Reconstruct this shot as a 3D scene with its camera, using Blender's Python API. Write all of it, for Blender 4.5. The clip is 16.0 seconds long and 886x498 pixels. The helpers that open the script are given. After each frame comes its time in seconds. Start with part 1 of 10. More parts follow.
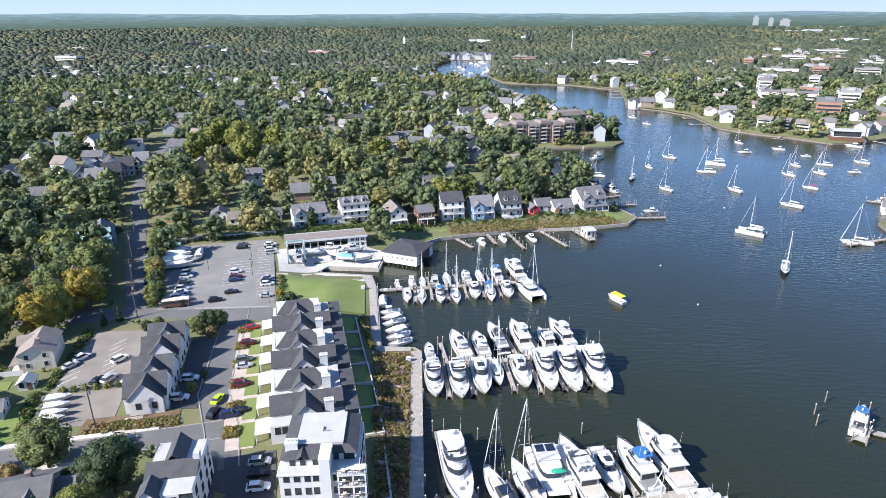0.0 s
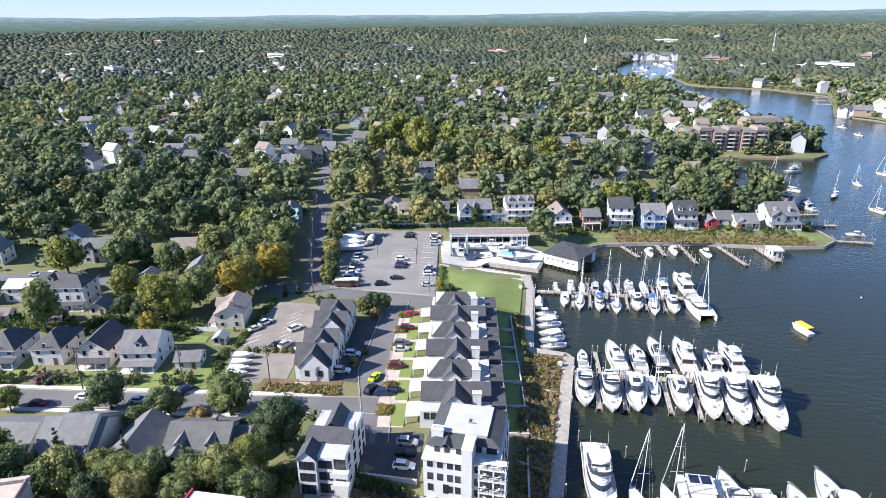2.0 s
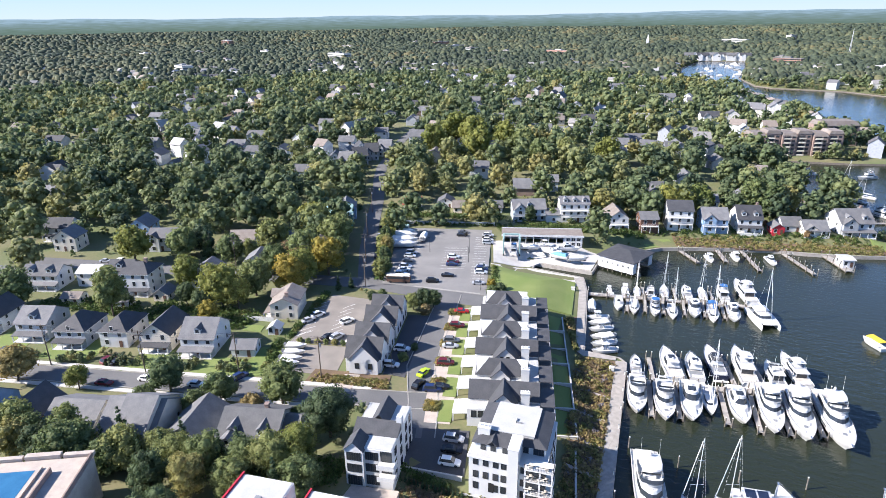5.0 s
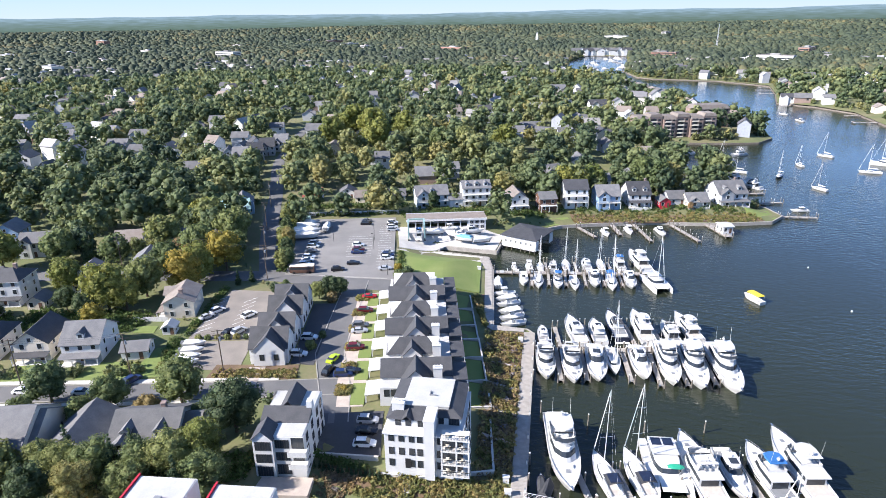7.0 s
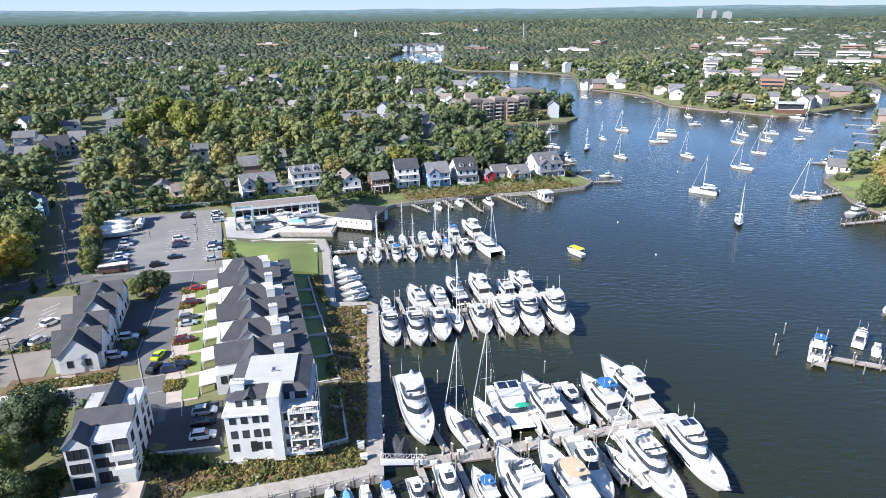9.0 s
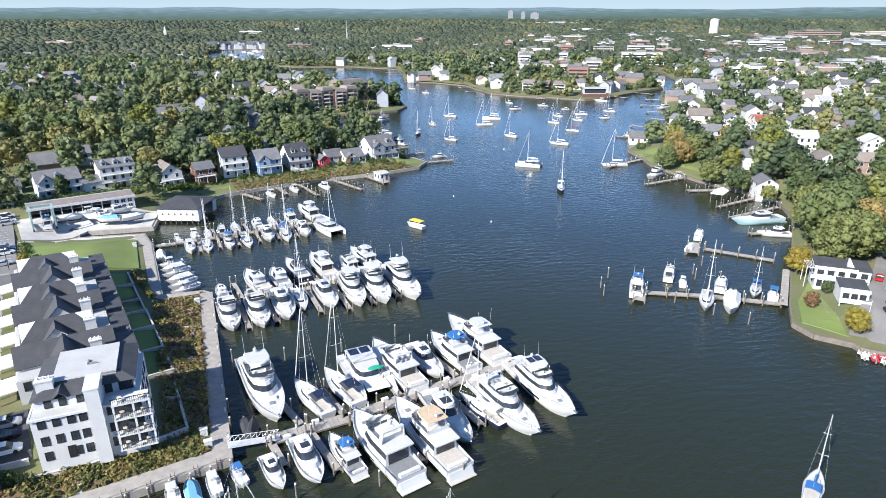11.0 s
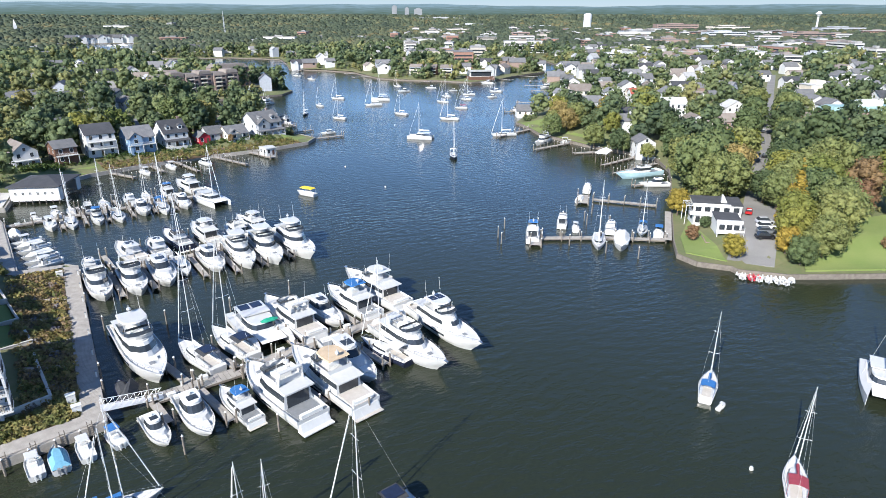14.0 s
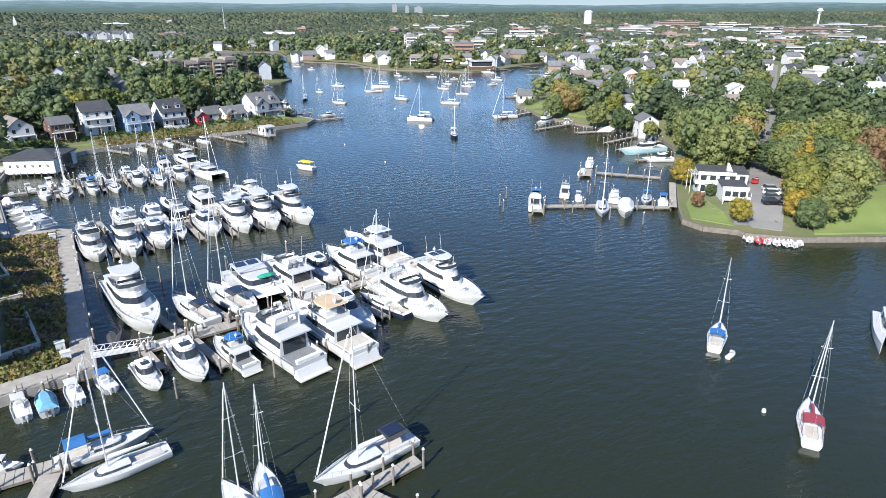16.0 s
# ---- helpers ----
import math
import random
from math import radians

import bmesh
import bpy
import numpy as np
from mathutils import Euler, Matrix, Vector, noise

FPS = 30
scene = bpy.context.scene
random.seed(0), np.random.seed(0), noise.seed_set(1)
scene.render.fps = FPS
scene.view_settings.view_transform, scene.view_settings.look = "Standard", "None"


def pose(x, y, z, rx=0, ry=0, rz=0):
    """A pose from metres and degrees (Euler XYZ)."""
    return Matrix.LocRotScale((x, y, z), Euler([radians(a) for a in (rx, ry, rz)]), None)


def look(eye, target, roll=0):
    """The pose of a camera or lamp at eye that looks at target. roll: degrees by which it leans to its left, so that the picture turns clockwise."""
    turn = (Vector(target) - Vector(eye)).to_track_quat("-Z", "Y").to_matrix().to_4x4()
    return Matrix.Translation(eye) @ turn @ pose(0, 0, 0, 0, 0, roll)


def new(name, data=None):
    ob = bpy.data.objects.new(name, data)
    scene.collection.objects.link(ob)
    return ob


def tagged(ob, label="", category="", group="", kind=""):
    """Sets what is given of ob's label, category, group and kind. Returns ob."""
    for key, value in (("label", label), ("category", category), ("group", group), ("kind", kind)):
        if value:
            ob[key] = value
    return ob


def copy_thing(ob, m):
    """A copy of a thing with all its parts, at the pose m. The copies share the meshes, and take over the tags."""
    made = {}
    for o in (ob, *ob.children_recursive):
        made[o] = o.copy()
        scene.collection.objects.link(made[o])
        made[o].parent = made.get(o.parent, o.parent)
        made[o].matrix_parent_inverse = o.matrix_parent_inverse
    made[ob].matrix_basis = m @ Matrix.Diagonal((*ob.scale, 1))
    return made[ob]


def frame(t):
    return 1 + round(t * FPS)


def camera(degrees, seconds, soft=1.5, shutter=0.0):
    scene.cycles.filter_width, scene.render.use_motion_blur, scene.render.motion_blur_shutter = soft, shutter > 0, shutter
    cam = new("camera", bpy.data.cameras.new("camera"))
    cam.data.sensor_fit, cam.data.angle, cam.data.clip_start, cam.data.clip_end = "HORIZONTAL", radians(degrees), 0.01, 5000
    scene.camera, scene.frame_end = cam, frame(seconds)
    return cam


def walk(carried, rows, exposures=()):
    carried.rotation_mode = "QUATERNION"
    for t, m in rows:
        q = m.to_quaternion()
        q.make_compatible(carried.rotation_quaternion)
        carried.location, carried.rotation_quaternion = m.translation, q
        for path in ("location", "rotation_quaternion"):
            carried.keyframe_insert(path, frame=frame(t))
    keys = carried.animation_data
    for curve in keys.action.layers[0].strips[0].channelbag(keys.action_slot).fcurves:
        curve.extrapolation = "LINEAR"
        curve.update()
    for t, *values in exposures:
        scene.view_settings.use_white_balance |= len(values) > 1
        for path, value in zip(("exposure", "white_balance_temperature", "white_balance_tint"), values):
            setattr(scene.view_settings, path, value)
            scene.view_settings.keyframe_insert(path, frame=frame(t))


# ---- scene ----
cam = camera(71.74, 16.0, soft=0.85)
# seconds, eye, target, roll: a drone that hangs over the creek, turns and comes down
PATH = [
    (0.0, (0.37, -92.26, 92.64), (4.04, 1.35, 57.66), -0.22),
    (0.5, (0.23, -92.14, 92.60), (-4.72, 1.43, 57.67), -0.26),
    (1.0, (0.23, -92.13, 92.63), (-11.77, 0.80, 57.70), -0.43),
    (1.5, (0.30, -92.14, 92.61), (-17.41, -0.12, 57.68), -0.55),
    (2.0, (0.38, -92.13, 92.55), (-21.87, -1.09, 57.67), -0.62),
    (2.5, (0.37, -92.18, 92.47), (-25.55, -2.10, 57.63), -0.69),
    (3.0, (0.40, -92.23, 92.40), (-28.47, -3.04, 57.59), -0.73),
    (3.5, (0.38, -92.17, 92.30), (-30.87, -3.76, 57.55), -0.72),
    (6.0, (0.43, -91.79, 89.84), (-27.04, -2.14, 55.09), -0.95),
    (6.5, (0.49, -91.66, 87.94), (-21.29, -0.53, 52.99), -0.89),
    (7.0, (0.86, -91.68, 85.78), (-14.90, 0.67, 50.81), -0.90),
    (7.5, (1.11, -91.72, 83.64), (-8.18, 1.48, 48.62), -0.87),
    (8.0, (1.30, -91.62, 81.49), (-1.54, 1.95, 46.34), -0.80),
    (8.5, (1.39, -91.57, 79.29), (5.12, 1.95, 44.10), -0.72),
    (9.0, (1.37, -91.45, 77.22), (11.67, 1.54, 41.92), -0.56),
    (9.5, (1.42, -91.62, 75.06), (18.17, 0.41, 39.72), -0.43),
    (10.0, (1.48, -91.70, 72.94), (24.63, -1.06, 37.61), -0.33),
    (12.5, (1.78, -91.95, 62.28), (48.90, -11.12, 26.95), 0.08),
    (13.0, (1.88, -91.79, 60.42), (50.87, -12.15, 24.97), 0.04),
    (13.5, (1.88, -91.79, 58.32), (51.63, -12.64, 22.82), 0.05),
    (14.0, (1.97, -91.82, 56.15), (51.68, -12.65, 20.64), 0.03),
    (14.5, (2.11, -91.76, 54.06), (51.77, -12.58, 18.51), -0.06),
    (15.0, (2.05, -91.84, 51.73), (51.72, -12.64, 16.24), 0.03),
    (15.5, (1.98, -91.88, 49.52), (51.61, -12.65, 14.03), -0.00),
    (16.0, (1.74, -92.04, 47.28), (51.39, -12.82, 11.79), -0.01),
]
walk(cam, [(t, look(e, a, r)) for t, e, a, r in PATH], [(0.0, 1.20, 5900, 13), (3.0, 1.32, 6000, 15), (6.5, 1.32, 6000, 15), (8.0, 1.24, 5920, 13), (10.0, 1.11, 5880, 11), (13.0, 1.03, 5900, 10), (16.0, 1.01, 5900, 9)])

from mathutils.geometry import delaunay_2d_cdt

# ---- sky, sun, exposure ----
SUN_DIR = Vector((-0.74, -0.373, 0.559)).normalized()
world = bpy.data.worlds.new("world")
scene.world = world
world.use_nodes = True
wn = world.node_tree.nodes
sky = wn.new("ShaderNodeTexSky")
sky.sky_type, sky.sun_disc = "NISHITA", False
sky.sun_elevation, sky.sun_rotation = radians(34), radians(243)
sky.air_density, sky.dust_density, sky.ozone_density = 0.68, 0.0, 3.6
wn["Background"].inputs[1].default_value = 0.112
world.node_tree.links.new(sky.outputs[0], wn["Background"].inputs[0])
sun = new("sun", bpy.data.lights.new("sun", "SUN"))
sun.data.energy, sun.data.angle, sun.data.color = 5.0, radians(0.53), (1.0, 0.91, 0.78)
sun.matrix_world = look(SUN_DIR * 100, (0, 0, 0))


# ---- materials ----
def surf(name, a, b=None, scale=0.6, rough=0.7, metal=0.0, bump=0.15, fine=8.0, world_space=False, vary=0.0, spec=0.5, dist=0.05):
    """Two tones mixed by coarse and fine noise, a little relief, and a random tint for each object."""
    b = b or tuple(c * 0.8 for c in a)
    m = bpy.data.materials.new(name)
    m.use_nodes = True
    nt, n = m.node_tree, m.node_tree.nodes
    bsdf = n["Principled BSDF"]
    if world_space:
        co = n.new("ShaderNodeNewGeometry").outputs["Position"]
    else:
        co = n.new("ShaderNodeTexCoord").outputs["Object"]
    big, small = n.new("ShaderNodeTexNoise"), n.new("ShaderNodeTexNoise")
    big.inputs["Scale"].default_value, small.inputs["Scale"].default_value = scale, scale * fine
    big.inputs["Detail"].default_value, small.inputs["Detail"].default_value = 4, 3
    for t in (big, small):
        nt.links.new(co, t.inputs["Vector"])
    add = n.new("ShaderNodeMath")
    add.operation = "MULTIPLY_ADD"
    nt.links.new(small.outputs["Fac"], add.inputs[0])
    add.inputs[1].default_value = 0.5
    nt.links.new(big.outputs["Fac"], add.inputs[2])
    ramp = n.new("ShaderNodeValToRGB")
    ramp.color_ramp.elements[0].position, ramp.color_ramp.elements[1].position = 0.55, 0.98
    ramp.color_ramp.elements[0].color, ramp.color_ramp.elements[1].color = (*a, 1), (*b, 1)
    nt.links.new(add.outputs[0], ramp.inputs[0])
    col = ramp.outputs[0]
    if vary:
        info, hsv, mr = n.new("ShaderNodeObjectInfo"), n.new("ShaderNodeHueSaturation"), n.new("ShaderNodeMapRange")
        mr.inputs[3].default_value, mr.inputs[4].default_value = 1 - vary, 1 + vary
        nt.links.new(info.outputs["Random"], mr.inputs[0])
        nt.links.new(mr.outputs[0], hsv.inputs["Value"])
        nt.links.new(col, hsv.inputs["Color"])
        col = hsv.outputs[0]
    nt.links.new(col, bsdf.inputs["Base Color"])
    bsdf.inputs["Roughness"].default_value, bsdf.inputs["Metallic"].default_value = rough, metal
    bsdf.inputs["Specular IOR Level"].default_value = spec
    if bump:
        bp = n.new("ShaderNodeBump")
        bp.inputs["Strength"].default_value, bp.inputs["Distance"].default_value = bump, dist
        nt.links.new(small.outputs["Fac"], bp.inputs["Height"])
        nt.links.new(bp.outputs[0], bsdf.inputs["Normal"])
    return m


def foliage(name, tones, attr=False, scale=0.7):
    """Leaves: a tone for each tree (its own random number, or the tone kept in the mesh), mottled, a little light shining through."""
    m = bpy.data.materials.new(name)
    m.use_nodes = True
    nt, n = m.node_tree, m.node_tree.nodes
    bsdf, out = n["Principled BSDF"], n["Material Output"]
    if attr:
        at = n.new("ShaderNodeAttribute")
        at.attribute_name = "tone"
        fac = at.outputs["Fac"]
    else:
        fac = n.new("ShaderNodeObjectInfo").outputs["Random"]
    ramp = n.new("ShaderNodeValToRGB")
    cr = ramp.color_ramp
    while len(cr.elements) < len(tones):
        cr.elements.new(0.5)
    for e, (pos, c) in zip(cr.elements, tones):
        e.position, e.color = pos, (*c, 1)
    nt.links.new(fac, ramp.inputs[0])
    noi, isl = n.new("ShaderNodeTexNoise"), n.new("ShaderNodeNewGeometry")
    noi.inputs["Scale"].default_value, noi.inputs["Detail"].default_value = scale, 5
    nt.links.new(isl.outputs["Position"], noi.inputs["Vector"])
    mr = n.new("ShaderNodeMapRange")
    mr.inputs[1].default_value, mr.inputs[2].default_value, mr.inputs[3].default_value, mr.inputs[4].default_value = 0.35, 0.73, 0.48, 1.4
    mix = n.new("ShaderNodeMath")
    mix.operation = "MULTIPLY_ADD"
    nt.links.new(isl.outputs["Random Per Island"], mix.inputs[0])
    mix.inputs[1].default_value = 0.14
    # sprays of leaves finer than the clumps
    fin, both = n.new("ShaderNodeTexNoise"), n.new("ShaderNodeMix")
    fin.inputs["Scale"].default_value, fin.inputs["Detail"].default_value = scale * 4.5, 3
    nt.links.new(isl.outputs["Position"], fin.inputs["Vector"])
    both.inputs[0].default_value = 0.5
    nt.links.new(noi.outputs["Fac"], both.inputs[2])
    nt.links.new(fin.outputs["Fac"], both.inputs[3])
    nt.links.new(both.outputs[0], mix.inputs[2])
    bp = n.new("ShaderNodeBump")
    bp.inputs["Strength"].default_value, bp.inputs["Distance"].default_value = 0.45, 0.3 / scale
    nt.links.new(fin.outputs["Fac"], bp.inputs["Height"])
    nt.links.new(bp.outputs[0], bsdf.inputs["Normal"])
    nt.links.new(mix.outputs[0], mr.inputs[0])
    hsv = n.new("ShaderNodeHueSaturation")
    nt.links.new(mr.outputs[0], hsv.inputs["Value"])
    nt.links.new(ramp.outputs[0], hsv.inputs["Color"])
    nt.links.new(hsv.outputs[0], bsdf.inputs["Base Color"])
    bsdf.inputs["Roughness"].default_value = 0.65
    bsdf.inputs["Specular IOR Level"].default_value = 0.25
    tr, ms = n.new("ShaderNodeBsdfTranslucent"), n.new("ShaderNodeMixShader")
    nt.links.new(hsv.outputs[0], tr.inputs[0])
    ms.inputs[0].default_value = 0.40
    nt.links.new(bsdf.outputs[0], ms.inputs[1])
    nt.links.new(tr.outputs[0], ms.inputs[2])
    nt.links.new(ms.outputs[0], out.inputs[0])
    return m


def water_material():
    m = bpy.data.materials.new("creek_water")
    m.use_nodes = True
    nt, n = m.node_tree, m.node_tree.nodes
    bsdf = n["Principled BSDF"]
    pos = n.new("ShaderNodeNewGeometry").outputs["Position"]
    bsdf.inputs["Base Color"].default_value = (0.019, 0.024, 0.013, 1)
    bsdf.inputs["Roughness"].default_value = 0.17
    bsdf.inputs["IOR"].default_value = 1.41
    patch = n.new("ShaderNodeTexNoise")
    patch.inputs["Scale"].default_value, patch.inputs["Detail"].default_value = 0.012, 3
    nt.links.new(pos, patch.inputs["Vector"])
    rr = n.new("ShaderNodeMapRange")
    rr.inputs[1].default_value, rr.inputs[2].default_value, rr.inputs[3].default_value, rr.inputs[4].default_value = 0.35, 0.65, 0.25, 1.0
    nt.links.new(patch.outputs["Fac"], rr.inputs[0])
    mp = n.new("ShaderNodeMapping")
    mp.inputs["Rotation"].default_value = (0, 0, 0.5)
    mp.inputs["Scale"].default_value = (0.75, 1.5, 1.0)
    nt.links.new(pos, mp.inputs["Vector"])
    last = None
    for sc, de, dist in ((0.42, 3, 0.27), (1.5, 2, 0.06)):
        w = n.new("ShaderNodeTexNoise")
        w.inputs["Scale"].default_value, w.inputs["Detail"].default_value = sc, de
        nt.links.new(mp.outputs[0], w.inputs["Vector"])
        b = n.new("ShaderNodeBump")
        b.inputs["Distance"].default_value = dist
        nt.links.new(rr.outputs[0], b.inputs["Strength"])
        nt.links.new(w.outputs["Fac"], b.inputs["Height"])
        if last:
            nt.links.new(last.outputs[0], b.inputs["Normal"])
        last = b
    nt.links.new(last.outputs[0], bsdf.inputs["Normal"])
    return m


GREENS = [(0.0, (0.076, 0.106, 0.050)), (0.25, (0.115, 0.153, 0.063)), (0.55, (0.166, 0.201, 0.076)), (0.86, (0.242, 0.253, 0.087)), (0.96, (0.325, 0.251, 0.096)), (1.0, (0.214, 0.173, 0.087))]
M = dict(
    water=water_material(),
    leaf=foliage("leaves", GREENS),
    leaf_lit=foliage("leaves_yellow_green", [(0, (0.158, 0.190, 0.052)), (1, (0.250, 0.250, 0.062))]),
    leaf_gold=foliage("leaves_gold", [(0, (0.27, 0.235, 0.045)), (1, (0.34, 0.25, 0.05))]),
    leaf_rust=foliage("leaves_rust", [(0, (0.20, 0.115, 0.065)), (1, (0.26, 0.18, 0.09))]),
    leaf_fir=foliage("needles", [(0, (0.045, 0.075, 0.036)), (1, (0.07, 0.105, 0.045))]),
    woods=foliage("woods_leaves", [(0.0, (0.078, 0.110, 0.060)), (0.25, (0.124, 0.162, 0.077)), (0.6, (0.180, 0.213, 0.094)), (0.93, (0.275, 0.270, 0.108)), (0.985, (0.292, 0.270, 0.104)), (1.0, (0.191, 0.167, 0.085))], attr=True, scale=0.35),
    bark=surf("bark", (0.13, 0.10, 0.075), (0.07, 0.055, 0.04), 3, 0.9),
    soil=surf("ground_soil_grass", (0.10, 0.125, 0.042), (0.16, 0.145, 0.075), 0.05, 0.95, world_space=True, fine=20),
    lawn=surf("lawn_grass", (0.130, 0.180, 0.042), (0.180, 0.215, 0.062), 0.12, 0.9, world_space=True, fine=25, bump=0.4),
    asphalt=surf("asphalt_grey", (0.165, 0.161, 0.155), (0.22, 0.213, 0.203), 0.12, 0.92, world_space=True, fine=30),
    asphalt_street=surf("asphalt_street", (0.105, 0.105, 0.107), (0.145, 0.143, 0.14), 0.12, 0.92, world_space=True, fine=30),
    asphalt_dark=surf("asphalt_charcoal", (0.052, 0.054, 0.06), (0.075, 0.075, 0.08), 0.1, 0.9, world_space=True, fine=30),
    gravel=surf("gravel_lot", (0.176, 0.159, 0.140), (0.237, 0.212, 0.184), 0.2, 0.95, world_space=True, fine=25),
    concrete=surf("concrete", (0.42, 0.40, 0.37), (0.54, 0.52, 0.48), 0.3, 0.85, world_space=True, fine=12),
    kerbstone=surf("kerbstone", (0.25, 0.24, 0.22), (0.32, 0.31, 0.285), 0.5, 0.9, world_space=True, fine=10),
    paver=surf("paver", (0.36, 0.31, 0.27), (0.46, 0.40, 0.34), 0.5, 0.9, world_space=True, fine=10),
    mulch=surf("mulch_bed", (0.10, 0.065, 0.04), (0.16, 0.11, 0.06), 0.4, 0.95, world_space=True, fine=12),
    paint=surf("line_paint", (0.72, 0.72, 0.70), (0.6, 0.6, 0.58), 2, 0.8),
    dockwood=surf("weathered_dock_wood", (0.26, 0.24, 0.215), (0.36, 0.335, 0.30), 0.8, 0.9, world_space=True, fine=10),
    pile=surf("piling_wood", (0.20, 0.175, 0.145), (0.11, 0.095, 0.08), 1.2, 0.9),
    cap=surf("white_cap", (0.64, 0.64, 0.62), None, 3, 0.6),
    white=surf("white_siding", (0.57, 0.57, 0.56), (0.51, 0.515, 0.51), 0.4, 0.75, vary=0.04),
    wallgrey=surf("grey_siding", (0.42, 0.44, 0.46), (0.36, 0.375, 0.39), 0.5, 0.75, vary=0.2),
    wallpale=surf("pale_blue_siding", (0.48, 0.53, 0.57), (0.44, 0.49, 0.53), 0.5, 0.75, vary=0.06),
    wallblue=surf("blue_siding", (0.25, 0.36, 0.50), (0.21, 0.31, 0.44), 0.5, 0.75, vary=0.1),
    wallteal=surf("teal_siding", (0.08, 0.26, 0.27), (0.06, 0.2, 0.21), 0.5, 0.75),
    wallcream=surf("cream_siding", (0.66, 0.60, 0.50), (0.58, 0.52, 0.43), 0.5, 0.75, vary=0.1),
    brick=surf("brown_brick", (0.27, 0.20, 0.17), (0.21, 0.155, 0.13), 0.8, 0.85, vary=0.08),
    darkwood=surf("dark_wood_siding", (0.13, 0.065, 0.04), (0.09, 0.05, 0.035), 0.8, 0.8),
    roof_dark=surf("charcoal_roof", (0.040, 0.042, 0.047), (0.062, 0.063, 0.068), 0.5, 0.75, vary=0.1),
    roof_grey=surf("grey_shingle", (0.105, 0.107, 0.112), (0.155, 0.154, 0.155), 0.5, 0.85, vary=0.25),
    roof_brown=surf("brown_shingle", (0.170, 0.142, 0.121), (0.221, 0.196, 0.176), 0.5, 0.85, vary=0.15),
    roof_red=surf("red_metal_roof", (0.34, 0.085, 0.05), (0.28, 0.075, 0.05), 0.5, 0.5),
    roof_teal=surf("patina_metal_roof", (0.27, 0.40, 0.38), (0.23, 0.35, 0.34), 0.5, 0.5),
    roof_white=surf("white_membrane", (0.45, 0.45, 0.435), (0.38, 0.38, 0.365), 0.35, 0.7),
    glass=surf("window_glass", (0.025, 0.03, 0.035), (0.04, 0.047, 0.055), 0.5, 0.08, bump=0, spec=0.6),
    frame=surf("white_trim", (0.61, 0.61, 0.60), None, 2, 0.6, bump=0.05),
    black=surf("black_frame", (0.02, 0.02, 0.022), None, 2, 0.45),
    gel=surf("white_gelcoat", (0.54, 0.54, 0.53), (0.48, 0.48, 0.47), 0.3, 0.22, bump=0, vary=0.04),
    deck=surf("offwhite_deck", (0.60, 0.59, 0.56), (0.52, 0.51, 0.48), 0.6, 0.55, bump=0.05),
    teak=surf("teak_deck", (0.42, 0.385, 0.34), (0.50, 0.465, 0.42), 1.5, 0.7),
    navy=surf("navy_gelcoat", (0.012, 0.016, 0.035), (0.02, 0.025, 0.045), 0.3, 0.15, bump=0),
    skyhull=surf("pale_blue_gelcoat", (0.40, 0.56, 0.62), (0.36, 0.52, 0.58), 0.3, 0.2, bump=0),
    boot=surf("antifouling", (0.02, 0.022, 0.03), (0.035, 0.03, 0.03), 1, 0.6),
    canvas_blue=surf("blue_canvas", (0.03, 0.14, 0.36), (0.025, 0.11, 0.29), 1.5, 0.85),
    canvas_teal=surf("faded_blue_canvas", (0.16, 0.36, 0.48), (0.12, 0.29, 0.40), 1.5, 0.85),
    canvas_white=surf("white_canvas", (0.72, 0.72, 0.69), (0.6, 0.6, 0.58), 1.5, 0.85),
    canvas_dark=surf("charcoal_canvas", (0.03, 0.032, 0.036), (0.05, 0.052, 0.056), 1.5, 0.85),
    canvas_tan=surf("tan_canvas", (0.52, 0.40, 0.27), (0.45, 0.34, 0.22), 1.5, 0.85),
    canvas_red=surf("maroon_canvas", (0.28, 0.04, 0.06), (0.22, 0.035, 0.05), 1.5, 0.85),
    alu=surf("mast_aluminium", (0.70, 0.70, 0.69), (0.6, 0.6, 0.6), 2, 0.35, 0.3, bump=0),
    steel=surf("stainless_rail", (0.75, 0.75, 0.75), None, 2, 0.25, 0.9, bump=0),
    rubber=surf("tyre_rubber", (0.02, 0.02, 0.02), None, 3, 0.8),
    grey=surf("grey_plastic", (0.22, 0.23, 0.24), None, 2, 0.5),
    green=surf("green_cover", (0.02, 0.30, 0.18), (0.02, 0.24, 0.15), 1.5, 0.7),
    yellow=surf("yellow_canopy", (0.75, 0.55, 0.03), (0.65, 0.47, 0.03), 1.5, 0.7),
    red=surf("red_gelcoat", (0.5, 0.03, 0.05), None, 2, 0.4),
    solar=surf("solar_panel", (0.015, 0.02, 0.04), (0.02, 0.03, 0.06), 2, 0.15, bump=0),
    hill=foliage("far_woods", [(0.0, (0.065, 0.086, 0.057)), (0.5, (0.095, 0.117, 0.072)), (0.85, (0.138, 0.150, 0.083)), (1.0, (0.178, 0.160, 0.081))], attr=True, scale=0.42),
)
CARS = {k: surf("car_paint_" + k, c, tuple(x * 0.92 for x in c), 0.5, 0.25, 0.1, bump=0) for k, c in dict(
    white=(0.78, 0.78, 0.77), black=(0.015, 0.015, 0.018), silver=(0.42, 0.43, 0.45), grey=(0.14, 0.15, 0.16), red=(0.40, 0.02, 0.02), navy=(0.02, 0.035, 0.10), maroon=(0.12, 0.015, 0.02), lime=(0.45, 0.62, 0.03)).items()}


